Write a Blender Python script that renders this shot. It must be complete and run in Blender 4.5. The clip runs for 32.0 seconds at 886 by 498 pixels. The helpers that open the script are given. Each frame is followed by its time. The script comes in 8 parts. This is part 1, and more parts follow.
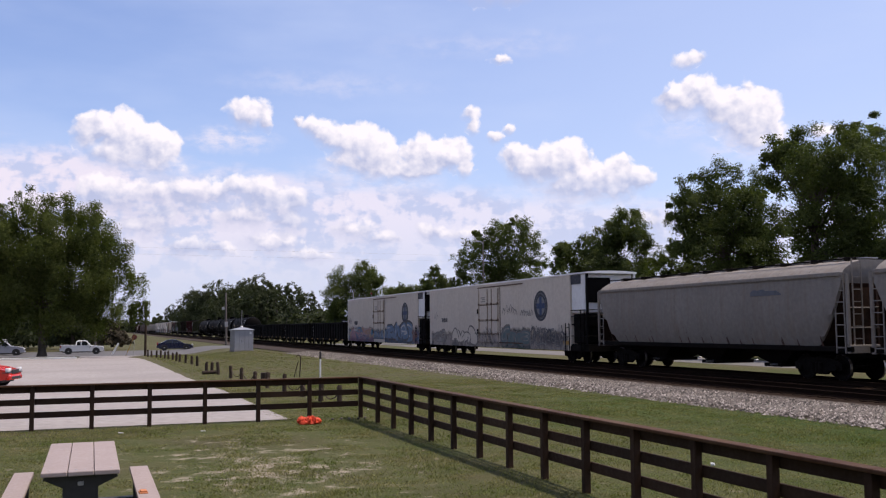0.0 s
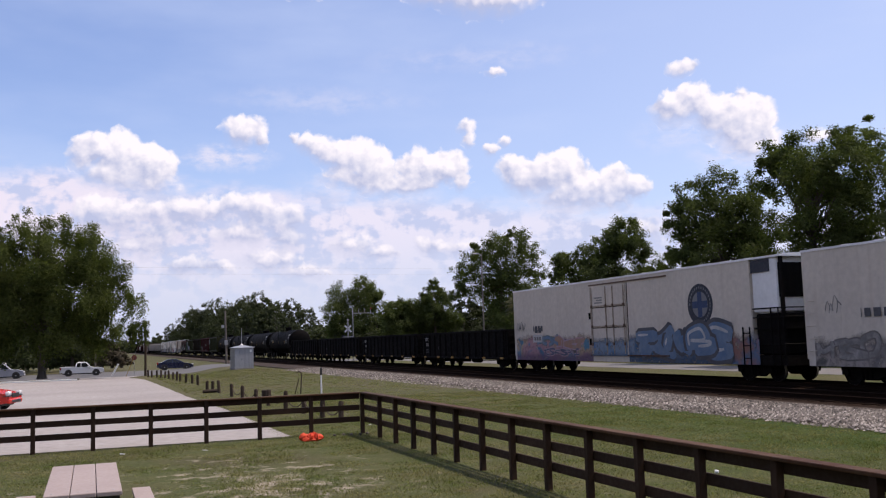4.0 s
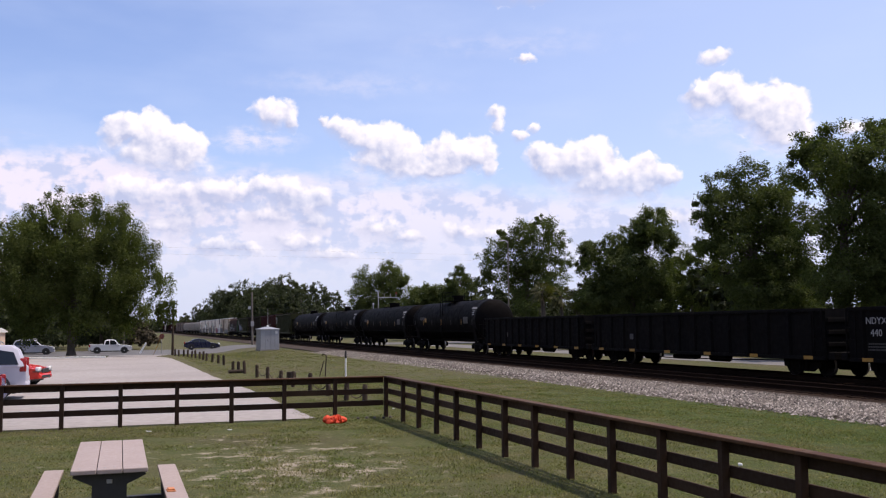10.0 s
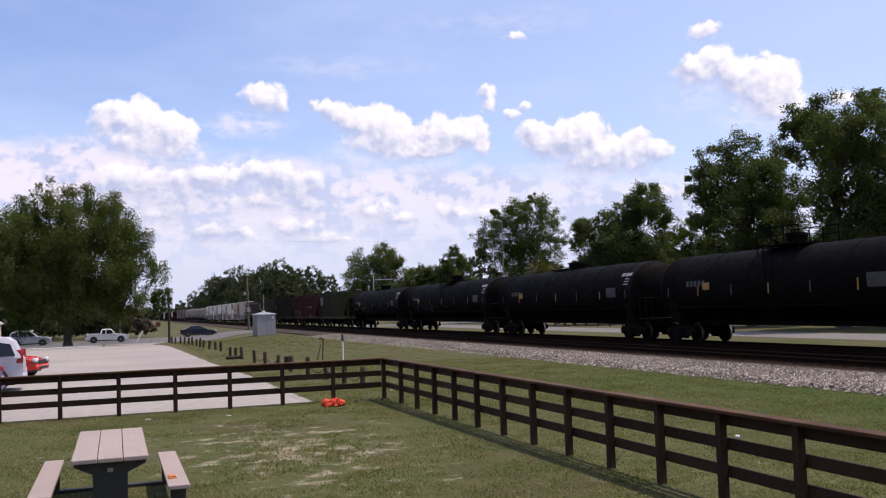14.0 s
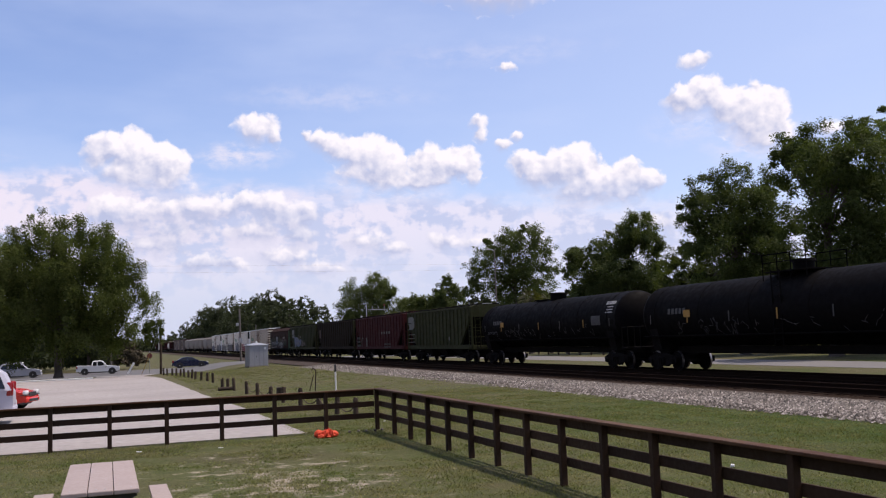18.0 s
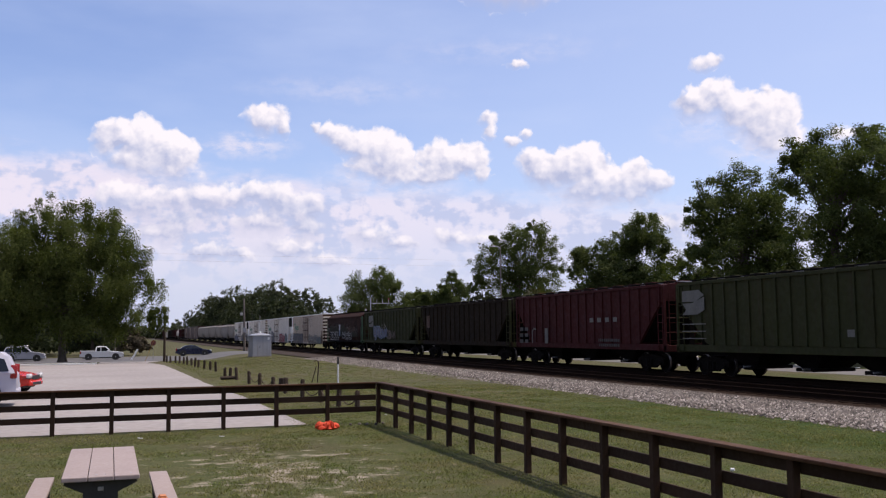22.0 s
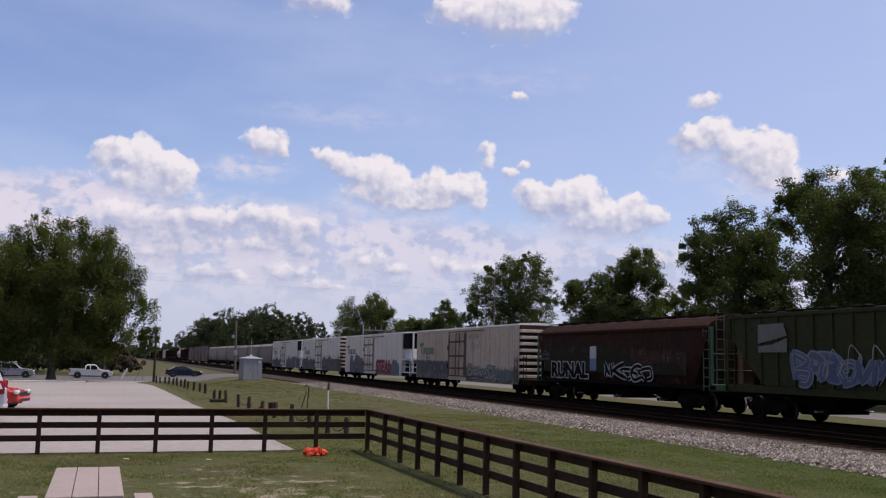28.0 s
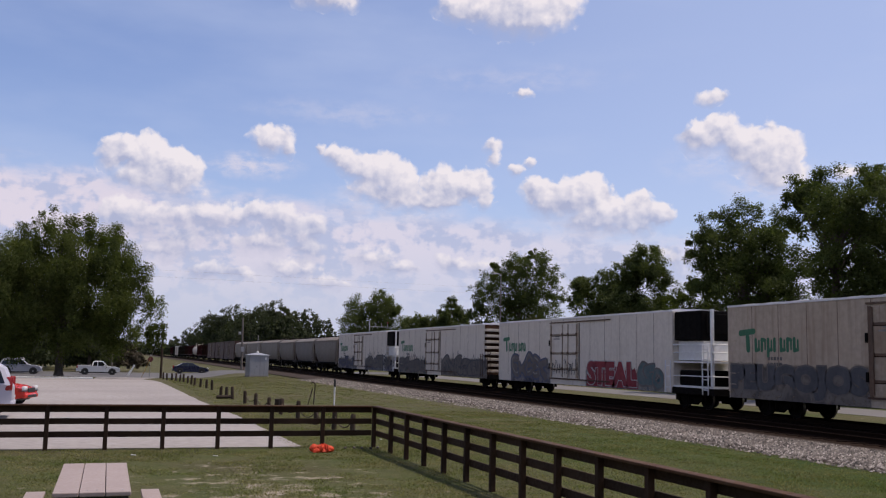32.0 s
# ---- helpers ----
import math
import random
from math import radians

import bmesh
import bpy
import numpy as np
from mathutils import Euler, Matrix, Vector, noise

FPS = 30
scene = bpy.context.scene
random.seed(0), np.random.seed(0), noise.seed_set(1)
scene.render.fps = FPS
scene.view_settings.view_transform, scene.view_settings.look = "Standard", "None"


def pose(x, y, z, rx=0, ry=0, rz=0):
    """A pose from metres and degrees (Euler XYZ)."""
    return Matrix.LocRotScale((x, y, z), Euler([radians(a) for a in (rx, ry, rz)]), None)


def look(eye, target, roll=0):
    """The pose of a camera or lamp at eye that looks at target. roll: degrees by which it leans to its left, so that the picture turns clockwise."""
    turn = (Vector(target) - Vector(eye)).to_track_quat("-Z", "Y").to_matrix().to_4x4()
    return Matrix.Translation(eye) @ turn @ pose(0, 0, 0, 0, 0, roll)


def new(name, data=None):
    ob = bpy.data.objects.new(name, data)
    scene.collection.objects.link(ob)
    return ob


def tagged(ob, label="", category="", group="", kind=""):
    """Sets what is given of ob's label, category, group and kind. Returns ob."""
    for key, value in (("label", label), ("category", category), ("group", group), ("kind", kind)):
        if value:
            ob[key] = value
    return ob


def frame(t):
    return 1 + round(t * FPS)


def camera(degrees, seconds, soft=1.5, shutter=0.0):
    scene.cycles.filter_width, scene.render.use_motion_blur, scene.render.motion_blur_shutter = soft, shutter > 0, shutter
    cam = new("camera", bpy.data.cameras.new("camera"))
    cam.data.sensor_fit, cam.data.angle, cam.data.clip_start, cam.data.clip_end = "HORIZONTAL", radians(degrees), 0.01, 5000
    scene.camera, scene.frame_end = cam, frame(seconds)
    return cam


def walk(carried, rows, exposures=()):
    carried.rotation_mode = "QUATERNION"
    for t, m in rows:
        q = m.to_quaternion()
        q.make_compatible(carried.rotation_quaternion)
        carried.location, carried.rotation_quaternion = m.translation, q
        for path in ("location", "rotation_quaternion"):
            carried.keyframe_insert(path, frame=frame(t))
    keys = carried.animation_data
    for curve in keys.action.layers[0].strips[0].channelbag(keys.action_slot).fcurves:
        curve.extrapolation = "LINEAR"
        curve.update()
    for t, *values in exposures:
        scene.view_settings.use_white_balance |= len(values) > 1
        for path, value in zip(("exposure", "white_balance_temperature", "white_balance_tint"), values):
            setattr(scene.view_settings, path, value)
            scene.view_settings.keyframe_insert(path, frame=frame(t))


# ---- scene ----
# ================= camera =================
EYE = (0.0, 0.0, 2.385)
# seconds, yaw, pitch, lean
TURNS = [(0, -20.21, 4.74, -0.46), (0.5, -20.56, 4.65, -0.54), (1, -20.35, 4.93, -0.65), (1.5, -20.34, 5.09, -0.85), (2, -20.32, 5.14, -0.66), (2.5, -20.15, 5.35, -1.06), (3, -20.16, 5.45, -1.77), (3.5, -20.29, 5.54, -1.83), (5.5, -20.38, 5.37, -1.77), (6, -20.04, 5.21, -1.70), (6.5, -19.54, 4.90, -1.78), (7, -19.35, 4.64, -1.58), (7.5, -19.24, 4.21, -1.48), (8, -19.23, 3.99, -1.12), (8.5, -19.21, 4.33, -0.93), (9, -19.19, 4.72, -0.96), (9.5, -19.06, 4.91, -0.87), (10, -18.69, 4.71, -0.48), (10.5, -18.68, 4.61, 0.66), (11, -18.47, 4.84, 0.09), (11.5, -18.41, 4.81, -0.57), (12, -18.68, 4.50, 0.20), (12.5, -18.87, 4.09, -0.30), (13, -19.03, 3.91, -0.86), (13.5, -19.05, 3.80, -1.31), (14, -19.02, 3.53, -1.95), (14.5, -18.65, 3.94, -1.04), (16.5, -18.08, 5.63, -2.42), (17, -18.48, 5.48, -2.36), (17.5, -19.38, 5.39, -2.38), (18, -19.53, 5.32, -2.26), (18.5, -19.19, 5.34, -2.04), (19, -18.87, 5.39, -1.82), (19.5, -18.75, 5.39, -1.99), (20, -19.02, 5.43, -0.38), (20.5, -19.60, 5.24, 0.82), (21, -19.77, 5.04, 0.52), (21.5, -19.43, 5.10, -0.16), (22, -19.16, 5.06, -0.59), (22.5, -20.38, 5.00, -0.70), (23, -22.41, 5.50, -0.48), (23.5, -20.36, 6.38, -0.24), (24, -17.25, 6.66, 0.49), (24.5, -17.40, 6.09, 0.94), (25, -18.76, 5.44, 1.05), (25.5, -18.76, 5.29, 0.92), (27.5, -19.24, 6.57, 1.40), (28, -19.46, 6.82, 1.21), (28.5, -19.74, 7.12, 1.10), (29, -19.88, 7.20, 1.01), (29.5, -20.10, 6.84, 0.96), (30, -20.44, 6.84, 0.93), (30.5, -20.41, 6.78, 0.86), (31, -19.71, 6.82, 1.19), (31.5, -19.11, 6.90, 1.36), (32, -19.08, 6.62, 1.27)]
cam = camera(50.6, 32.0, soft=1.2)
walk(cam, [(t, pose(*EYE, 90 + p, 0, y) @ pose(0, 0, 0, 0, 0, r)) for t, y, p, r in TURNS],
     [(0, 0.0, 6850, 19), (7, 0.0, 6850, 19), (8.2, 0.09, 6850, 19), (14.3, 0.09, 6850, 19), (16.5, 0.0, 6850, 19), (20, 0.0, 6850, 19), (27, -0.25, 6850, 19), (32, -0.28, 6850, 19)])

# ================= sky, clouds, sun =================
SUN_EL, SUN_AZ = 66.0, 100.0   # degrees above the horizon; clockwise from +Y
world = bpy.data.worlds.new("sky")
scene.world = world
world.use_nodes = True
WT = world.node_tree
WT.nodes.clear()


def wmath(op, a, b=None, c=None, clamp=False):
    n = WT.nodes.new("ShaderNodeMath")
    n.operation, n.use_clamp = op, clamp
    for i, v in enumerate((a, b, c)):
        if v is None:
            continue
        if isinstance(v, (int, float)):
            n.inputs[i].default_value = v
        else:
            WT.links.new(v, n.inputs[i])
    return n.outputs[0]


def wvec(op, a, b):
    n = WT.nodes.new("ShaderNodeVectorMath")
    n.operation = op
    for i, v in enumerate((a, b)):
        if isinstance(v, (tuple, list, Vector)):
            n.inputs[i].default_value = tuple(v)
        else:
            WT.links.new(v, n.inputs[i])
    return n.outputs["Value"] if op in ("DOT_PRODUCT", "LENGTH") else n.outputs[0]


def wmix(fac, a, b):
    n = WT.nodes.new("ShaderNodeMix")
    n.data_type = "RGBA"
    for i, v in ((0, fac), (6, a), (7, b)):
        if isinstance(v, (int, float)):
            n.inputs[i].default_value = v
        elif isinstance(v, (tuple, list)):
            n.inputs[i].default_value = (*v, 1)
        else:
            WT.links.new(v, n.inputs[i])
    return n.outputs[2]


def wnoise(vec, scale, detail=5, rough=0.55):
    n = WT.nodes.new("ShaderNodeTexNoise")
    n.inputs["Scale"].default_value, n.inputs["Detail"].default_value, n.inputs["Roughness"].default_value = scale, detail, rough
    WT.links.new(vec, n.inputs["Vector"])
    return n.outputs["Fac"]


def wramp(x, lo, hi):
    n = WT.nodes.new("ShaderNodeMapRange")
    n.interpolation_type = "SMOOTHSTEP"
    n.inputs["From Min"].default_value, n.inputs["From Max"].default_value = lo, hi
    WT.links.new(x, n.inputs["Value"])
    return n.outputs["Result"]


def sky_dir(az, el):
    a, e = radians(az), radians(el)
    return Vector((math.sin(a) * math.cos(e), math.cos(a) * math.cos(e), math.sin(e)))


sky = WT.nodes.new("ShaderNodeTexSky")
sky.sky_type, sky.sun_disc = "NISHITA", False
sky.sun_elevation, sky.sun_rotation = radians(SUN_EL), radians(SUN_AZ)
sky.air_density, sky.dust_density, sky.ozone_density = 1.0, 1.0, 2.0
SKY_GAIN, CLOUD_GAIN = 0.155, 1.0
heading = WT.nodes.new("ShaderNodeTexCoord").outputs["Generated"]
base_sky = wvec("MULTIPLY", sky.outputs[0], (SKY_GAIN * 0.97, SKY_GAIN, SKY_GAIN * 1.16))

# heaped clouds: azimuth, elevation, half width, half height (degrees), strength
HEAP_A = [(-0.2, 11.5, 1.11, 0.83, 1.00), (1.2, 11.1, 1.55, 1.14, 1.10), (2.9, 10.6, 1.59, 0.97, 1.10), (0.7, 9.9, 1.55, 0.69, 0.60), (-0.8, 10.9, 0.76, 0.69, 0.70), (2.2, 9.6, 2.07, 0.41, 0.40), (8.4, 12.8, 1.24, 0.76, 0.80), (9.5, 12.3, 0.35, 0.41, 0.40)]
HEAP_B = [(11.5, 12.4, 0.35, 0.31, 0.60), (12.6, 12.0, 0.97, 0.55, 0.70), (13.4, 11.5, 0.86, 0.62, 0.80), (14.8, 11.2, 1.55, 0.97, 1.10), (16.2, 10.7, 1.31, 0.97, 1.00), (14.0, 10.1, 1.04, 0.48, 0.40), (15.8, 9.8, 2.00, 0.70, 0.85), (18.8, 10.6, 1.38, 0.86, 1.10), (20.4, 10.5, 1.45, 0.93, 1.10), (21.6, 9.8, 0.55, 0.55, 0.70), (18.3, 9.5, 2.07, 0.62, 0.80), (22.0, 12.9, 0.62, 0.35, 0.50), (22.2, 12.2, 0.35, 0.55, 0.40), (23.4, 11.4, 0.55, 0.41, 0.50), (24.2, 11.9, 0.35, 0.31, 0.50), (23.9, 16.0, 0.69, 0.31, 0.55)]
HEAP_C = [(24.8, 10.1, 0.97, 0.69, 0.90), (27.3, 10.0, 1.11, 0.97, 1.10), (28.2, 10.3, 1.04, 0.86, 1.10), (26.1, 9.6, 1.73, 0.90, 1.00), (29.0, 9.1, 1.38, 0.86, 1.00), (31.1, 9.4, 1.04, 0.76, 1.00), (31.9, 8.7, 1.11, 0.69, 1.00), (27.7, 8.3, 1.55, 0.69, 0.80), (29.4, 7.9, 1.38, 0.48, 0.50), (30.6, 8.3, 1.50, 0.70, 0.90), (28.8, 8.7, 2.00, 0.80, 1.00)]
HEAP_D = [(35.3, 15.5, 0.97, 0.38, 0.60), (36.5, 14.1, 0.48, 0.45, 0.40), (38.7, 13.6, 0.38, 0.35, 0.35), (34.5, 13.2, 1.11, 0.83, 1.00), (35.7, 13.4, 1.21, 0.90, 1.10), (37.1, 12.7, 1.38, 0.97, 1.10), (38.9, 12.4, 1.38, 0.86, 1.10), (39.1, 10.9, 1.38, 0.76, 0.90), (38.0, 11.5, 1.38, 0.86, 0.80), (39.7, 11.7, 0.55, 1.04, 0.70), (37.1, 11.6, 1.04, 0.52, 0.40), (42.6, 10.7, 0.86, 0.48, 0.60)]
HEAP_E = [(-0.3, 7.7, 1.04, 0.86, 0.80), (0.9, 7.6, 1.55, 0.86, 0.80), (3.1, 8.0, 1.55, 0.76, 0.60), (4.9, 7.9, 1.38, 0.86, 0.70), (7.7, 8.3, 0.97, 0.62, 0.80), (9.0, 8.0, 1.04, 0.86, 0.80), (3.5, 6.9, 2.76, 0.62, 0.45), (8.0, 6.7, 2.07, 0.76, 0.50), (5.1, 4.8, 1.38, 0.48, 0.60), (6.6, 4.6, 1.21, 0.35, 0.60), (9.7, 5.2, 1.73, 0.52, 0.60), (14.8, 5.9, 1.38, 0.55, 0.50), (19.5, 5.8, 0.97, 0.48, 0.50), (16.5, 5.3, 1.21, 0.35, 0.40), (20.5, 21.0, 2.07, 0.76, 1.00), (23.5, 21.0, 3.45, 1.24, 1.10), (11.4, 21.3, 2.07, 0.69, 0.90)]
HEAP_E += [(10.4, 7.5, 1.20, 0.80, 0.80), (6.2, 8.1, 1.20, 0.70, 0.75), (10.9, 6.2, 1.00, 0.60, 0.60), (2.0, 6.0, 2.20, 0.60, 0.55), (12.0, 4.4, 1.50, 0.40, 0.50), (21.5, 5.6, 1.20, 0.50, 0.45), (32.0, 6.2, 1.30, 0.55, 0.55)]
# thin mist: azimuth, elevation, half width, half height, strength
MIST = [(7.2, 11.2, 3.2, 0.8, 0.95), (17.4, 8.6, 3.0, 0.9, 0.7), (15.0, 9.4, 3.6, 1.4, 0.70), (2.2, 9.5, 3.2, 1.0, 0.75), (28.0, 8.0, 4.0, 1.3, 0.70), (38.4, 10.6, 3.2, 1.6, 0.70), (13.0, 14.6, 7.0, 0.8, 0.30), (23.0, 17.0, 8.0, 0.9, 0.25), (35.0, 11.8, 3.0, 1.2, 0.45)]
sep = WT.nodes.new("ShaderNodeSeparateXYZ")
WT.links.new(heading, sep.inputs[0])
azim = wmath("MULTIPLY", wmath("ARCTAN2", sep.outputs["X"], sep.outputs["Y"]), 57.2958)
elev = wmath("MULTIPLY", wmath("ARCSINE", sep.outputs["Z"]), 57.2958)
pl = WT.nodes.new("ShaderNodeCombineXYZ")
WT.links.new(azim, pl.inputs[0])
WT.links.new(elev, pl.inputs[1])
plane = pl.outputs[0]


def cells(vec, scale):
    n = WT.nodes.new("ShaderNodeTexVoronoi")
    n.voronoi_dimensions = "2D"
    n.inputs["Scale"].default_value = scale
    WT.links.new(vec, n.inputs["Vector"])
    return wmath("SUBTRACT", 0.45, n.outputs["Distance"])


def bent(vec, scale, by):
    n = WT.nodes.new("ShaderNodeTexNoise")
    n.inputs["Scale"].default_value, n.inputs["Detail"].default_value = scale, 3
    WT.links.new(vec, n.inputs["Vector"])
    return wvec("ADD", vec, wvec("MULTIPLY", wvec("SUBTRACT", n.outputs["Color"], (0.5, 0.5, 0.5)), (by, by, 0)))


def billows(vec, fine=6):
    """Cauliflower lumps at three sizes."""
    q = bent(vec, 1.5, 0.8)
    big_lump = wmath("MULTIPLY", cells(q, 0.80), 0.42)
    both = wmath("MULTIPLY_ADD", cells(q, 1.9), 0.17, big_lump)
    return wmath("MULTIPLY_ADD", wmath("SUBTRACT", wnoise(vec, 1.5, fine, 0.5), 0.5), 0.75, both)


warped = bent(bent(plane, 0.45, 1.1), 1.6, 0.7)
heap, lift, mass = None, None, None
for az, el, w, h, k in HEAP_A + HEAP_B + HEAP_C + HEAP_D + HEAP_E:
    d = wvec("MULTIPLY", wvec("SUBTRACT", warped, (az, el, 0)), (1 / (w * 1.26), 1 / (h * 1.46), 0))
    m = wmath("MULTIPLY_ADD", wvec("LENGTH", d, (0, 0, 0)), -k, k)
    heap = m if heap is None else wmath("SMOOTH_MAX", heap, m, 0.12)
    full = wmath("MAXIMUM", m, 0.0)
    v = wvec("DOT_PRODUCT", d, (0.35, 1, 0))
    lift = wmath("MULTIPLY", v, full) if lift is None else wmath("MULTIPLY_ADD", v, full, lift)
    mass = wmath("ADD", full, 0.03) if mass is None else wmath("ADD", full, mass)
lumps = billows(plane)
height = wmath("DIVIDE", lift, mass)
under = wmath("MAXIMUM", wmath("MULTIPLY", height, -1.0), 0.0)
edge = wmath("MULTIPLY_ADD", under, 0.34, wmath("ADD", heap, wmath("MULTIPLY", lumps, 0.50)))
soft_edge = wmath("MULTIPLY_ADD", under, 1.5, 0.27)
puff = wmath("MULTIPLY", wramp(wmath("DIVIDE", edge, soft_edge), 0.0, 1.0), wmath("MULTIPLY_ADD", wramp(elev, 9.6, 7.4), -0.22, 0.97))
# sides towards the sun are bright, flat bases lie in their own shade
slope = wmath("SUBTRACT", billows(plane, 2), billows(wvec("ADD", plane, (0.34, 0.55, 0)), 2))
dull = wmath("MULTIPLY", wramp(elev, 9.6, 7.4), -0.26)
tone = wmath("MULTIPLY_ADD", slope, 1.05, wmath("ADD", wmath("MULTIPLY_ADD", height, 1.10, 0.53), dull), clamp=True)
puff_colour = wmix(tone, (0.47, 0.55, 0.77), (0.99, 1.0, 1.05))

# bright haze below a slanting edge, broken cloud in it, thin veils above
haze_top = wmath("MINIMUM", wmath("MAXIMUM", wmath("MULTIPLY_ADD", azim, -0.075, 9.8), 4.0), 11.5)
ragged = wmath("MULTIPLY_ADD", wmath("SUBTRACT", wnoise(wvec("MULTIPLY", plane, (0.25, 0.7, 1)), 1.0, 6, 0.6), 0.5), 3.4, wmath("SUBTRACT", haze_top, elev))
haze = wmath("MULTIPLY", wramp(ragged, -0.9, 1.1), 0.86)
mottle = wramp(wmath("MULTIPLY_ADD", slope, -0.30, wnoise(wvec("MULTIPLY", plane, (0.30, 0.62, 1)), 1.0, 6, 0.55)), 0.44, 0.60)
brighter = wramp(azim, -5.0, 42.0)
pale = wmix(brighter, (0.88, 0.85, 0.96), (0.76, 0.81, 0.98))
haze_colour = wmix(wmath("MULTIPLY", mottle, 1.0), pale, (0.54, 0.63, 0.87))
haze_colour = wmix(wramp(elev, 7.5, 1.5), haze_colour, (0.62, 0.715, 0.92))
veil_n = wramp(wnoise(wvec("MULTIPLY", heading, (1.0, 0.7, 3.0)), 2.6, 5, 0.55), 0.36, 0.72)
veil = wmath("MULTIPLY_ADD", brighter, 0.42, wmath("MULTIPLY_ADD", veil_n, 0.34, 0.0))
c1 = wmix(veil, base_sky, (0.60, 0.745, 1.02))
c2 = wmix(haze, c1, haze_colour)
# thin ragged mist trailing from the heaps
mist = None
for az, el, w, h, k in MIST:
    d = wvec("MULTIPLY", wvec("SUBTRACT", warped, (az, el, 0)), (1 / w, 1 / h, 0))
    m = wmath("MULTIPLY", wramp(wvec("LENGTH", d, (0, 0, 0)), 1.25, 0.0), k)
    mist = m if mist is None else wmath("MAXIMUM", mist, m)
mist = wmath("MULTIPLY", mist, wramp(wnoise(wvec("MULTIPLY", plane, (0.5, 1.0, 1)), 1.4, 5, 0.6), 0.30, 0.66))
c2 = wmix(mist, c2, (0.80, 0.83, 0.97))
c3 = wmix(puff, c2, puff_colour)
# unseen broken cloud overhead and behind, added to brighten and neutralise the fill light
beyond = wramp(wvec("DOT_PRODUCT", heading, sky_dir(20, 10)), 0.80, 0.62)
overhead = wmath("MULTIPLY", wramp(wnoise(heading, 3.4, 7, 0.58), 0.50, 0.62), beyond)
c3 = wmix(wmath("MULTIPLY", overhead, 0.9), c3, (0.69, 0.67, 0.66))
bg = WT.nodes.new("ShaderNodeBackground")
WT.links.new(c3, bg.inputs["Color"])
bg.inputs["Strength"].default_value = 1.0
WT.links.new(bg.outputs[0], WT.nodes.new("ShaderNodeOutputWorld").inputs[0])

sun = bpy.data.lights.new("sun", "SUN")
sun.energy, sun.angle, sun.color = 4.0, radians(0.53), (1.0, 0.94, 0.83)
sun_ob = new("sun", sun)
sun_ob.matrix_world = look(sky_dir(SUN_AZ, SUN_EL) * 100, (0, 0, 0))

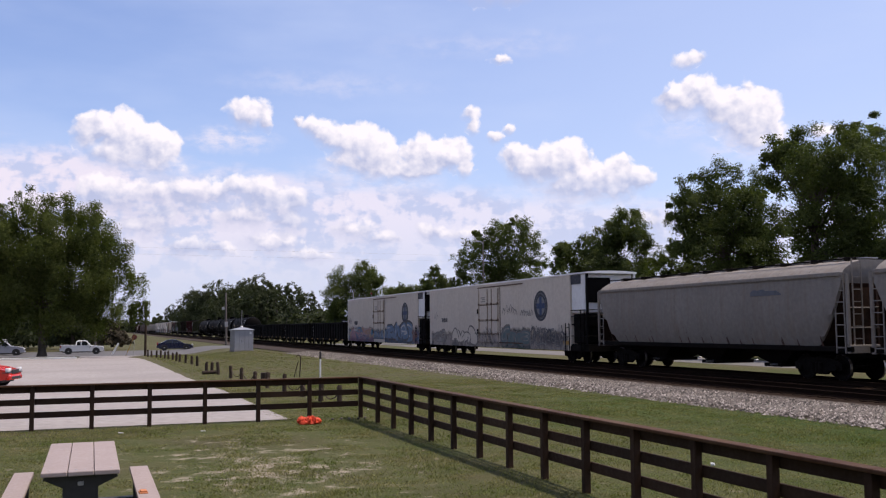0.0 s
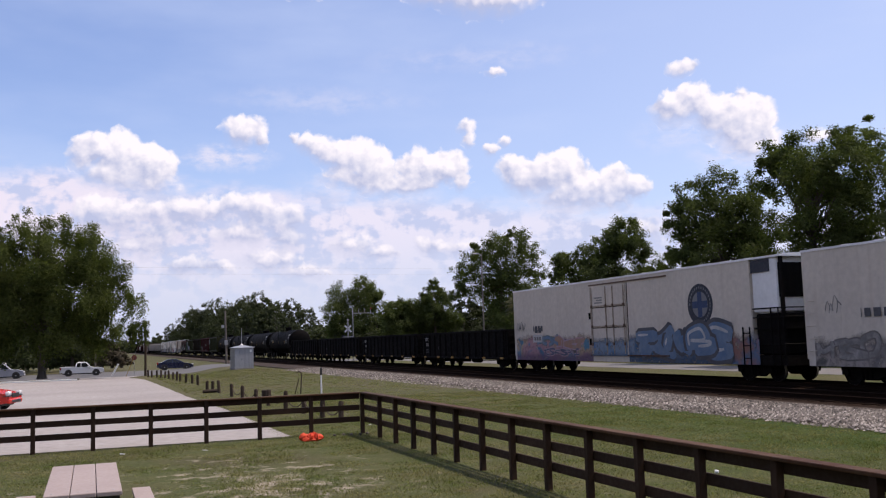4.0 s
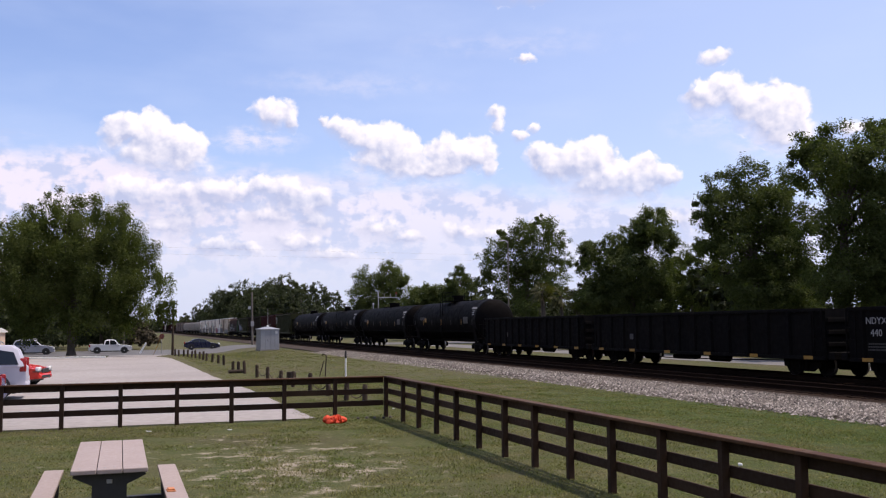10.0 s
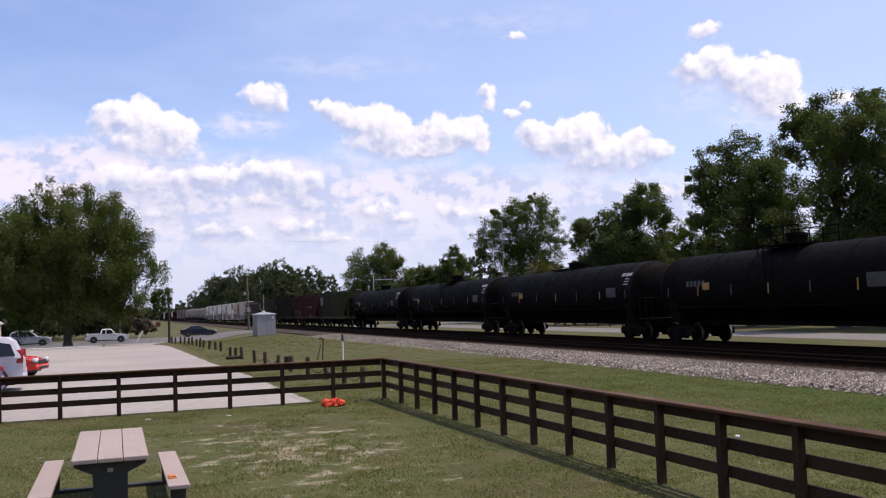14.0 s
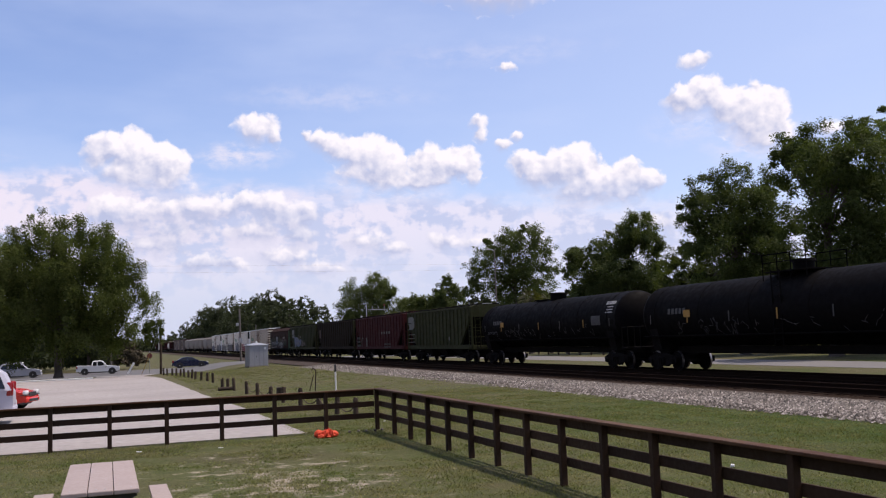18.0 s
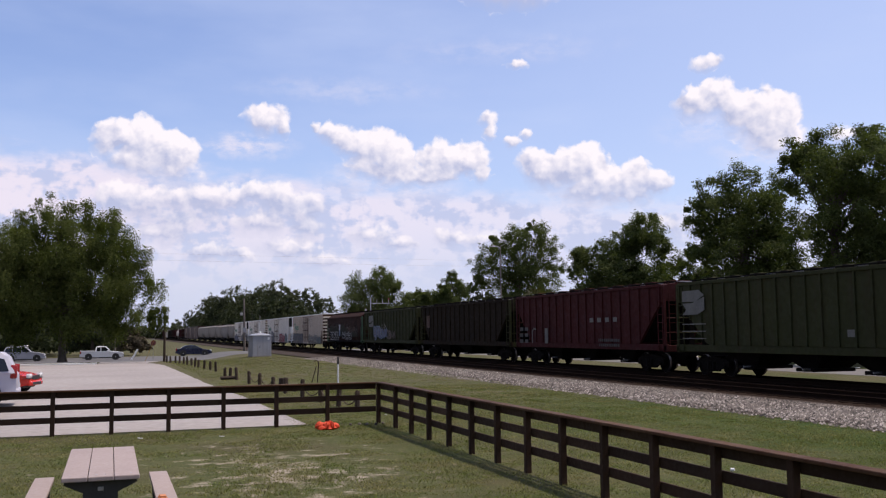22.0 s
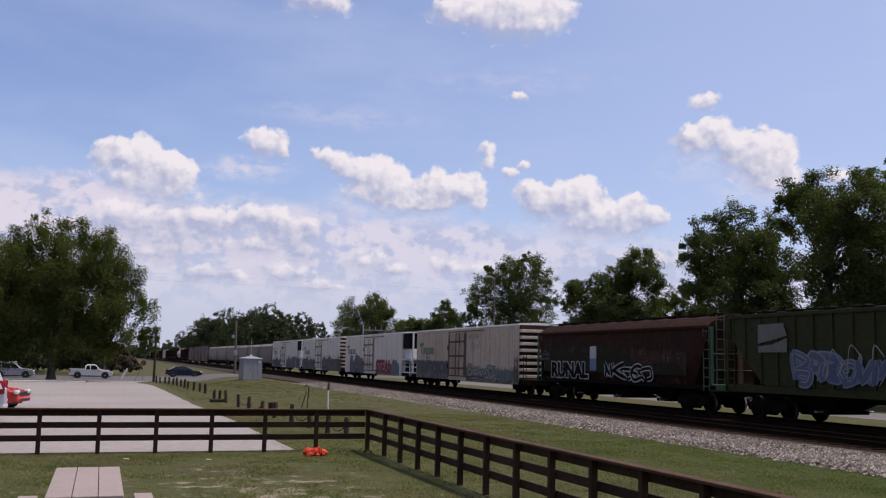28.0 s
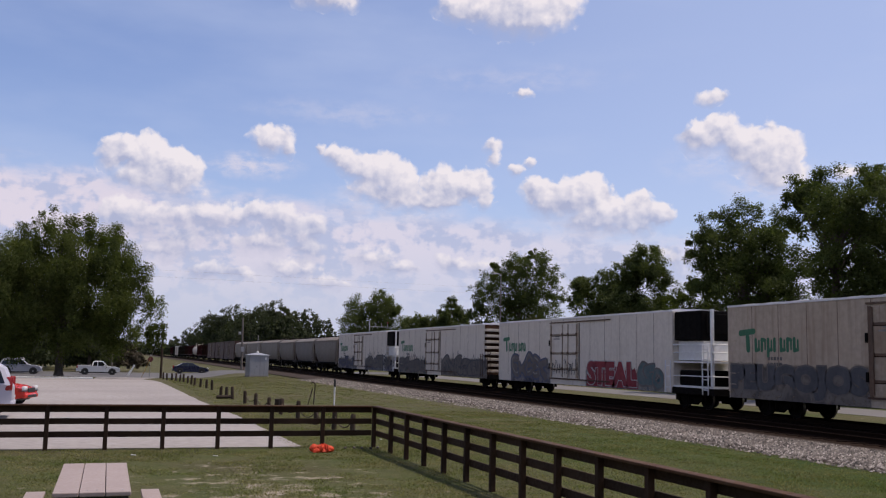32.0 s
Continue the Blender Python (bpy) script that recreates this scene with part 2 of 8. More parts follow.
# ================= materials =================
def material(name, colour, rough=0.8, metal=0.0, colour2=None, big=0.6, small=12.0, amount=0.5, bump=0.0, bump_scale=30.0,
             streak=None, streak_amount=0.0, island=0.0, thin=0.0, spec=0.5, stretch=(1, 1, 1), random_tint=0.0, object_space=True):
    """A surface with variation at two scales; optional run-down streaks, tint by piece or by leaf, and light through thin leaves."""
    m = bpy.data.materials.new(name)
    m.use_nodes = True
    nt = m.node_tree
    bsdf = nt.nodes["Principled BSDF"]
    bsdf.inputs["Roughness"].default_value, bsdf.inputs["Metallic"].default_value = rough, metal
    bsdf.inputs["Specular IOR Level"].default_value = spec
    tc = nt.nodes.new("ShaderNodeTexCoord").outputs["Object"]
    mp = nt.nodes.new("ShaderNodeMapping")
    mp.inputs["Scale"].default_value = stretch
    nt.links.new(tc, mp.inputs[0])

    def noise_tex(scale, detail=4.0, src=None):
        n = nt.nodes.new("ShaderNodeTexNoise")
        n.inputs["Scale"].default_value, n.inputs["Detail"].default_value = scale, detail
        nt.links.new(src or mp.outputs[0], n.inputs["Vector"])
        return n.outputs["Fac"]

    def mix(fac, a, b, kind="MIX"):
        n = nt.nodes.new("ShaderNodeMix")
        n.data_type, n.blend_type = "RGBA", kind
        for i, v in ((0, fac), (6, a), (7, b)):
            if isinstance(v, (int, float)):
                n.inputs[i].default_value = v
            elif isinstance(v, (tuple, list)):
                n.inputs[i].default_value = (*v, 1)
            else:
                nt.links.new(v, n.inputs[i])
        return n.outputs[2]

    def ramp(x, lo, hi, a=0.0, b=1.0):
        n = nt.nodes.new("ShaderNodeMapRange")
        n.inputs["From Min"].default_value, n.inputs["From Max"].default_value = lo, hi
        n.inputs["To Min"].default_value, n.inputs["To Max"].default_value = a, b
        nt.links.new(x, n.inputs["Value"])
        return n.outputs["Result"]

    c2 = colour2 or tuple(c * 0.6 for c in colour)
    out = mix(ramp(noise_tex(big), 0.35, 0.68, 0.0, amount), colour, c2)
    out = mix(ramp(noise_tex(small, 6), 0.3, 0.72, 0.0, amount * 0.7), out, tuple(c * 0.72 for c in c2))
    if streak:
        ms = nt.nodes.new("ShaderNodeMapping")
        ms.inputs["Scale"].default_value = (2.6, 2.6, 0.16)
        nt.links.new(tc, ms.inputs[0])
        out = mix(ramp(noise_tex(1.5, 6, ms.outputs[0]), 0.50, 0.74, 0.0, streak_amount), out, streak)
    if island:
        g = nt.nodes.new("ShaderNodeNewGeometry").outputs["Random Per Island"]
        out = mix(1.0, out, mix(g, (1 - island,) * 3, (1 + island,) * 3), "MULTIPLY")
    if random_tint:
        g = nt.nodes.new("ShaderNodeObjectInfo").outputs["Random"]
        out = mix(1.0, out, mix(g, (1 - random_tint,) * 3, (1 + random_tint,) * 3), "MULTIPLY")
    nt.links.new(out, bsdf.inputs["Base Color"])
    nt.links.new(ramp(noise_tex(small * 0.7), 0.3, 0.7, max(rough - 0.12, 0.04), min(rough + 0.12, 1)), bsdf.inputs["Roughness"])
    if bump:
        b = nt.nodes.new("ShaderNodeBump")
        b.inputs["Strength"].default_value, b.inputs["Distance"].default_value = min(bump * 20, 0.6), bump
        nt.links.new(noise_tex(bump_scale, 5), b.inputs["Height"])
        nt.links.new(b.outputs[0], bsdf.inputs["Normal"])
    if thin:
        tr = nt.nodes.new("ShaderNodeBsdfTranslucent")
        nt.links.new(mix(1.0, out, (1.2, 1.38, 0.55), "MULTIPLY"), tr.inputs["Color"])
        ms2 = nt.nodes.new("ShaderNodeMixShader")
        ms2.inputs[0].default_value = thin
        nt.links.new(bsdf.outputs[0], ms2.inputs[1])
        nt.links.new(tr.outputs[0], ms2.inputs[2])
        nt.links.new(ms2.outputs[0], nt.nodes["Material Output"].inputs[0])
    return m


def glow(name, colour, strength):
    m = bpy.data.materials.new(name)
    m.use_nodes = True
    b = m.node_tree.nodes["Principled BSDF"]
    b.inputs["Base Color"].default_value = (*colour, 1)
    b.inputs["Emission Color"].default_value, b.inputs["Emission Strength"].default_value = (*colour, 1), strength
    return m


def grass_material(name):
    """Mown grass: green turf, straw-coloured thin places and bare sandy soil, by large and small noise."""
    m = bpy.data.materials.new(name)
    m.use_nodes = True
    nt = m.node_tree
    bsdf = nt.nodes["Principled BSDF"]
    bsdf.inputs["Roughness"].default_value = 0.95
    bsdf.inputs["Specular IOR Level"].default_value = 0.15
    tc = nt.nodes.new("ShaderNodeTexCoord").outputs["Object"]

    def ns(scale, detail=6, rough=0.6):
        n = nt.nodes.new("ShaderNodeTexNoise")
        n.inputs["Scale"].default_value, n.inputs["Detail"].default_value, n.inputs["Roughness"].default_value = scale, detail, rough
        nt.links.new(tc, n.inputs["Vector"])
        return n.outputs["Fac"]

    def rp(x, lo, hi, a=0.0, b=1.0):
        n = nt.nodes.new("ShaderNodeMapRange")
        n.inputs["From Min"].default_value, n.inputs["From Max"].default_value = lo, hi
        n.inputs["To Min"].default_value, n.inputs["To Max"].default_value = a, b
        nt.links.new(x, n.inputs["Value"])
        return n.outputs["Result"]

    def mx(fac, a, b):
        n = nt.nodes.new("ShaderNodeMix")
        n.data_type = "RGBA"
        for i, v in ((0, fac), (6, a), (7, b)):
            if isinstance(v, (int, float)):
                n.inputs[i].default_value = v
            elif isinstance(v, tuple):
                n.inputs[i].default_value = (*v, 1)
            else:
                nt.links.new(v, n.inputs[i])
        return n.outputs[2]

    turf = mx(rp(ns(0.9), 0.35, 0.65), (0.062, 0.080, 0.022), (0.098, 0.099, 0.038))
    turf = mx(rp(ns(5.0), 0.48, 0.72, 0, 0.70), turf, (0.155, 0.130, 0.072))
    turf = mx(rp(ns(60.0, 3), 0.52, 0.68, 0, 0.60), turf, (0.170, 0.150, 0.085))
    turf = mx(rp(ns(30.0), 0.44, 0.64, 0, 0.85), turf, (0.028, 0.036, 0.010))
    turf = mx(rp(ns(0.28, 6), 0.48, 0.66, 0, 0.60), turf, (0.070, 0.056, 0.031))
    # lusher, greener turf on the verge beside the railway
    xyz = nt.nodes.new("ShaderNodeSeparateXYZ")
    nt.links.new(tc, xyz.inputs[0])
    far_off = rp(xyz.outputs["Y"], 30.0, 52.0, 1.0, 0.25)
    wet = nt.nodes.new("ShaderNodeMath")
    wet.operation = "MULTIPLY"
    nt.links.new(rp(xyz.outputs["X"], 8.5, 14.5), wet.inputs[0])
    nt.links.new(far_off, wet.inputs[1])
    lush = nt.nodes.new("ShaderNodeMath")
    lush.operation = "MULTIPLY"
    nt.links.new(wet.outputs[0], lush.inputs[0])
    nt.links.new(rp(ns(0.35), 0.30, 0.62, 0.35, 1.0), lush.inputs[1])
    turf = mx(lush.outputs[0], turf, mx(rp(ns(14.0), 0.35, 0.7), (0.026, 0.054, 0.008), (0.052, 0.072, 0.016)))
    # thin dry grass on the verge beyond the fence corner
    dry = nt.nodes.new("ShaderNodeMath")
    dry.operation = "MULTIPLY"
    nt.links.new(rp(xyz.outputs["Y"], 25.0, 36.0), dry.inputs[0])
    nt.links.new(rp(ns(0.16, 6), 0.40, 0.58, 0.0, 0.75), dry.inputs[1])
    turf = mx(dry.outputs[0], turf, mx(rp(ns(18.0), 0.35, 0.7), (0.072, 0.062, 0.032), (0.128, 0.108, 0.062)))
    # trodden patch of bare soil in the yard
    sp = nt.nodes.new("ShaderNodeVectorMath")
    sp.operation = "SUBTRACT"
    nt.links.new(tc, sp.inputs[0])
    sp.inputs[1].default_value = (2.9, 16.5, 0)
    sc = nt.nodes.new("ShaderNodeVectorMath")
    sc.operation = "MULTIPLY"
    nt.links.new(sp.outputs[0], sc.inputs[0])
    sc.inputs[1].default_value = (1 / 3.4, 1 / 7.0, 0)
    ln = nt.nodes.new("ShaderNodeVectorMath")
    ln.operation = "LENGTH"
    nt.links.new(sc.outputs[0], ln.inputs[0])
    near = rp(ln.outputs["Value"], 1.0, 0.1, 0.0, 0.15)
    ad = nt.nodes.new("ShaderNodeMath")
    ad.operation = "ADD"
    nt.links.new(ns(1.7, 9, 0.70), ad.inputs[0])
    nt.links.new(near, ad.inputs[1])
    out = mx(rp(ad.outputs[0], 0.62, 0.73), turf, (0.31, 0.265, 0.205))
    nt.links.new(out, bsdf.inputs["Base Color"])
    b = nt.nodes.new("ShaderNodeBump")
    b.inputs["Strength"].default_value, b.inputs["Distance"].default_value = 0.7, 0.05
    nt.links.new(ns(26.0), b.inputs["Height"])
    nt.links.new(b.outputs[0], bsdf.inputs["Normal"])
    return m


M_GRASS = grass_material("turf")
M_BLADE = material("grass_blade", (0.092, 0.124, 0.031), 0.9, colour2=(0.215, 0.186, 0.100), big=0.9, small=5, amount=0.90, island=0.55, thin=0.35, spec=0.1)
M_LOT = material("worn_concrete_paving", (0.35, 0.318, 0.30), 0.9, colour2=(0.265, 0.236, 0.222), big=0.16, small=4, amount=0.85, bump=0.004, bump_scale=60)
M_LINE = material("worn_white_line_paint", (0.52, 0.50, 0.47), 0.8, colour2=(0.35, 0.32, 0.30), big=3.0, small=14, amount=0.9)
M_ROAD = material("asphalt", (0.125, 0.12, 0.12), 0.9, colour2=(0.085, 0.085, 0.085), big=0.3, small=9, amount=0.7, bump=0.004, bump_scale=80)
M_FARROAD = material("pale_road", (0.165, 0.155, 0.15), 0.9, big=0.2, small=6, amount=0.4)
M_STONE = material("ballast_stone", (0.112, 0.098, 0.088), 0.9, colour2=(0.060, 0.046, 0.038), big=0.5, small=14, amount=0.6, island=0.95)
M_STONEPALE = material("pale_ballast_stone", (0.285, 0.258, 0.242), 0.85, colour2=(0.20, 0.17, 0.15), big=0.5, small=14, amount=0.5, island=0.5)
M_STONEBED = material("ballast_bed", (0.070, 0.053, 0.042), 0.95, colour2=(0.042, 0.032, 0.026), big=0.7, small=22, amount=0.9, bump=0.03, bump_scale=16, spec=0.1)
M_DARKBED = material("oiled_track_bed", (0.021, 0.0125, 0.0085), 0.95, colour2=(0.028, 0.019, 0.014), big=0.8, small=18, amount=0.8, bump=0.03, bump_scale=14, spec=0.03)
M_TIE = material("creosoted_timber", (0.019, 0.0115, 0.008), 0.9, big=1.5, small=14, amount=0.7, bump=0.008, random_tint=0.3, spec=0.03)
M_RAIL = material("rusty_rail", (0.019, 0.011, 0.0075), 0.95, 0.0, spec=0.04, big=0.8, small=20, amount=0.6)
M_FENCE = material("brown_stained_board", (0.027, 0.0125, 0.0065), 0.75, spec=0.2, colour2=(0.050, 0.027, 0.015), big=1.3, small=22, amount=0.75, bump=0.004, bump_scale=40, random_tint=0.25)
M_CAP = material("worn_brown_cap_board", (0.052, 0.020, 0.009), 0.7, spec=0.15, colour2=(0.105, 0.062, 0.034), big=1.1, small=16, amount=0.65, bump=0.003, random_tint=0.2)
M_PLANK = material("grey_pink_composite_plank", (0.355, 0.285, 0.262), 0.75, colour2=(0.285, 0.225, 0.207), big=1.6, small=28, amount=0.45, bump=0.002, random_tint=0.06)
M_BLACK = material("black_plastic", (0.022, 0.021, 0.022), 0.55, big=2, small=18, amount=0.4)
M_ORANGE = material("orange_mesh", (0.86, 0.105, 0.035), 0.6, colour2=(0.70, 0.07, 0.03), big=5, small=30, amount=0.5, thin=0.25)
M_SHED = material("galvanised_sheet", (0.36, 0.37, 0.40), 0.45, 0.35, colour2=(0.28, 0.29, 0.315), big=1.2, small=9, amount=0.5, streak=(0.24, 0.24, 0.25), streak_amount=0.6)
M_WHITE = material("white_paint", (0.78, 0.78, 0.77), 0.55, colour2=(0.66, 0.66, 0.65), big=1.0, small=12, amount=0.4)
M_POLE = material("weathered_pole_timber", (0.17, 0.145, 0.125), 0.85, colour2=(0.10, 0.085, 0.075), big=1.0, small=14, amount=0.7, bump=0.006)
M_POST = material("dark_old_post", (0.040, 0.027, 0.019), 0.85, spec=0.2, colour2=(0.075, 0.055, 0.040), big=2.0, small=18, amount=0.7, bump=0.008, random_tint=0.3)
M_STEEL = material("galvanised_steel", (0.40, 0.40, 0.41), 0.45, 0.7, big=2, small=15, amount=0.4)
M_BARK = material("bark", (0.060, 0.047, 0.037), 0.95, colour2=(0.11, 0.09, 0.075), big=1.4, small=9, amount=0.7, bump=0.03, bump_scale=9)
M_OAK = material("oak_leaves", (0.062, 0.08, 0.023), 0.85, colour2=(0.096, 0.112, 0.038), big=0.30, small=1.4, amount=0.8, island=0.35, thin=0.42, spec=0.08)
M_LEAF = material("dark_hardwood_leaves", (0.058, 0.076, 0.025), 0.8, colour2=(0.092, 0.112, 0.04), big=0.35, small=1.6, amount=0.9, island=0.35, thin=0.42, spec=0.12)
# darker leaf colour: the shade low among the trees is put into it
M_SHADELEAF = material("shade_darkened_leaves", (0.020, 0.025, 0.011), 0.8, colour2=(0.034, 0.040, 0.016), big=0.30, small=1.4, amount=0.8, island=0.35, thin=0.25, spec=0.15)
M_LEAF2 = material("hardwood_leaves", (0.06, 0.078, 0.027), 0.8, colour2=(0.094, 0.113, 0.043), big=0.35, small=1.4, amount=0.9, island=0.35, thin=0.42, spec=0.12)
M_PALM = material("palm_fronds", (0.050, 0.058, 0.018), 0.7, colour2=(0.078, 0.070, 0.028), big=0.8, small=4, amount=0.8, island=0.5, thin=0.3, spec=0.25)
M_WOODS = material("far_woods_leaves", (0.038, 0.048, 0.024), 0.85, colour2=(0.062, 0.072, 0.038), big=0.06, small=0.4, amount=0.9, island=0.3, thin=0.25, spec=0.15)
M_BRUSH = material("dry_brown_brush", (0.085, 0.062, 0.036), 0.9, colour2=(0.055, 0.048, 0.025), big=0.8, small=3, amount=0.8, island=0.4)
# rolling stock
M_CWHITE = material("dirty_white_car_paint", (0.63, 0.560, 0.475), 0.6, spec=0.3, colour2=(0.53, 0.465, 0.39), big=0.35, small=5, amount=0.55, streak=(0.40, 0.31, 0.22), streak_amount=0.25)
M_CBRIGHT = material("clean_white_car_paint", (0.74, 0.67, 0.58), 0.55, spec=0.3, colour2=(0.64, 0.57, 0.48), big=0.35, small=5, amount=0.5, streak=(0.42, 0.33, 0.24), streak_amount=0.3)
M_CROOF = material("white_roof_paint", (0.80, 0.80, 0.79), 0.5, big=0.8, small=6, amount=0.25)
M_CGREY = material("grey_hopper_paint", (0.26, 0.235, 0.208), 0.7, spec=0.25, colour2=(0.19, 0.168, 0.148), big=0.4, small=6, amount=0.6, streak=(0.19, 0.125, 0.08), streak_amount=0.38)
M_CLIGHT = material("pale_grey_hopper_paint", (0.25, 0.220, 0.185), 0.7, colour2=(0.17, 0.135, 0.105), big=0.4, small=6, amount=0.6, streak=(0.16, 0.10, 0.065), streak_amount=0.5)
M_CBLACK = material("black_car_paint", (0.0040, 0.0036, 0.0038), 0.8, spec=0.07, colour2=(0.0075, 0.0062, 0.0055), big=0.5, small=7, amount=0.7, streak=(0.013, 0.009, 0.007), streak_amount=0.4)
M_CTANK = material("black_tank_paint", (0.0034, 0.0030, 0.0032), 0.7, spec=0.04, colour2=(0.006, 0.005, 0.0048), big=0.5, small=6, amount=0.6, streak=(0.009, 0.0065, 0.006), streak_amount=0.3)
M_CGREEN = material("faded_green_hopper_paint", (0.037, 0.041, 0.0125), 0.8, spec=0.2, colour2=(0.027, 0.029, 0.011), big=0.4, small=6, amount=0.6, streak=(0.040, 0.028, 0.015), streak_amount=0.5)
M_CRED = material("oxide_red_hopper_paint", (0.058, 0.0095, 0.009), 0.8, spec=0.2, colour2=(0.040, 0.008, 0.007), big=0.4, small=6, amount=0.6, streak=(0.024, 0.009, 0.007), streak_amount=0.4)
M_COLIVE = material("dark_olive_hopper_paint", (0.025, 0.0175, 0.0105), 0.85, spec=0.10, colour2=(0.017, 0.0125, 0.008), big=0.4, small=6, amount=0.6, streak=(0.030, 0.017, 0.010), streak_amount=0.5)
M_CRUST = material("rusted_brown_hopper_paint", (0.046, 0.0155, 0.008), 0.9, spec=0.15, colour2=(0.024, 0.010, 0.006), big=0.4, small=6, amount=0.8, streak=(0.014, 0.007, 0.005), streak_amount=0.5)
M_CBROWN = material("brown_boxcar_paint", (0.062, 0.025, 0.017), 0.7, colour2=(0.06, 0.03, 0.022), big=0.4, small=6, amount=0.6)
M_RUSTY = material("bare_rust", (0.12, 0.060, 0.034), 0.85, colour2=(0.06, 0.036, 0.026), big=1.0, small=8, amount=0.8)
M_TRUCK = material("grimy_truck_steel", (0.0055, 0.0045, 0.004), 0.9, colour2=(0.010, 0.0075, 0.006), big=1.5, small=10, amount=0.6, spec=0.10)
M_TREAD = material("polished_wheel_tread", (0.32, 0.30, 0.29), 0.35, 0.9, big=2, small=10, amount=0.3)
M_YELLOW = material("faded_yellow_reflector", (0.38, 0.20, 0.025), 0.5, big=3, small=20, amount=0.4)
M_LETTER = material("faded_white_lettering", (0.42, 0.41, 0.40), 0.7, big=2, small=14, amount=0.5)
M_DIMLETTER = material("dim_grey_lettering", (0.060, 0.056, 0.053), 0.7, big=2, small=14, amount=0.5)
M_NAVY = material("dark_blue_emblem", (0.014, 0.018, 0.034), 0.6, big=2, small=12, amount=0.4)
M_CROSS = material("blue_cross_paint", (0.018, 0.045, 0.125), 0.6, big=2, small=12, amount=0.4)
M_EMBLEM = material("faded_pale_emblem", (0.17, 0.18, 0.195), 0.6, big=2, small=12, amount=0.4)
M_GBLUEGREY = material("faded_blue_grey_patch", (0.11, 0.12, 0.145), 0.6, big=2, small=12, amount=0.4)
M_SIGNGREEN = material("green_lettering", (0.030, 0.17, 0.085), 0.6, big=2, small=12, amount=0.4)
M_GDARK = material("black_spray_paint", (0.055, 0.055, 0.062), 0.7, colour2=(0.10, 0.10, 0.11), big=1.6, small=8, amount=0.7)
M_GMIST = material("washed_out_spray_paint", (0.37, 0.34, 0.31), 0.7, colour2=(0.15, 0.142, 0.138), big=1.8, small=7, amount=0.95)
M_CHALK = material("faint_chalk_marks", (0.0115, 0.0100, 0.0100), 0.8, colour2=(0.0070, 0.0065, 0.0070), big=1.6, small=7, amount=0.8, spec=0.04)
M_GGREY = material("grey_spray_paint", (0.10, 0.090, 0.085), 0.7, colour2=(0.20, 0.175, 0.155), big=1.8, small=7, amount=0.8)
M_GBLUE = material("blue_spray_paint", (0.065, 0.135, 0.25), 0.7, colour2=(0.17, 0.23, 0.30), big=1.6, small=6, amount=0.85)
M_GTEAL = material("teal_spray_paint", (0.040, 0.105, 0.115), 0.7, colour2=(0.17, 0.19, 0.185), big=1.6, small=6, amount=0.8)
M_GPINK = material("pink_spray_paint", (0.40, 0.21, 0.24), 0.7, colour2=(0.36, 0.31, 0.36), big=1.4, small=6, amount=0.8)
M_GRED = material("red_spray_paint", (0.27, 0.022, 0.032), 0.7, colour2=(0.18, 0.02, 0.03), big=1.2, small=6, amount=0.6)
M_GWHITE = material("white_spray_paint", (0.50, 0.50, 0.50), 0.7, big=1.2, small=8, amount=0.6)
M_GOLIVE = material("grey_green_spray_wash", (0.20, 0.20, 0.165), 0.7, colour2=(0.33, 0.30, 0.25), big=1.5, small=6, amount=0.9)
M_GPALE = material("pale_grey_emblem", (0.15, 0.15, 0.132), 0.7, big=2, small=14, amount=0.5)
M_GSLATE = material("slate_spray_paint", (0.105, 0.090, 0.084), 0.7, colour2=(0.17, 0.148, 0.135), big=1.6, small=6, amount=0.8)
M_GTAN = material("tan_spray_paint", (0.12, 0.085, 0.062), 0.7, colour2=(0.05, 0.04, 0.035), big=1.6, small=6, amount=0.8)
M_GRUST = material("orange_spray_paint", (0.36, 0.17, 0.10), 0.7, colour2=(0.30, 0.23, 0.19), big=1.6, small=6, amount=0.8)
M_GDEEP = material("dark_blue_spray_paint", (0.055, 0.075, 0.16), 0.7, colour2=(0.11, 0.11, 0.13), big=1.6, small=6, amount=0.8)
M_GVIOLET = material("violet_spray_paint", (0.10, 0.10, 0.17), 0.7, colour2=(0.06, 0.07, 0.11), big=1.0, small=6, amount=0.8)
# vehicles
M_VWHITE = material("white_car_paint", (0.64, 0.64, 0.64), 0.38, spec=0.4, big=0.7, small=9, amount=0.03)
M_VSILVER = material("silver_car_paint", (0.30, 0.31, 0.35), 0.38, 0.0, spec=0.4, big=0.7, small=9, amount=0.03)
M_VPALE = material("pale_silver_car_paint", (0.44, 0.43, 0.50), 0.38, 0.0, spec=0.4, big=0.7, small=9, amount=0.03)
M_VBLUE = material("dark_blue_car_paint", (0.016, 0.030, 0.15), 0.3, 0.0, spec=0.4, big=0.7, small=9, amount=0.03)
M_VNAVY = material("navy_car_paint", (0.010, 0.014, 0.045), 0.3, 0.0, spec=0.4, big=0.7, small=9, amount=0.03)
M_VRED = material("red_car_paint", (0.60, 0.030, 0.018), 0.22, big=0.7, small=9, amount=0.03)
M_GLASS = material("dark_window_glass", (0.010, 0.012, 0.014), 0.06, big=2, small=9, amount=0.2)
M_TYRE = material("tyre_rubber", (0.016, 0.016, 0.016), 0.85, big=3, small=20, amount=0.3)
M_LAMP = material("clear_lamp_lens", (0.75, 0.75, 0.75), 0.12, big=3, small=20, amount=0.2)
M_TAIL = material("red_lamp_lens", (0.26, 0.008, 0.010), 0.25, big=3, small=20, amount=0.2)
M_SIGNALRED = glow("lit_red_signal", (1.0, 0.05, 0.03), 1.2)
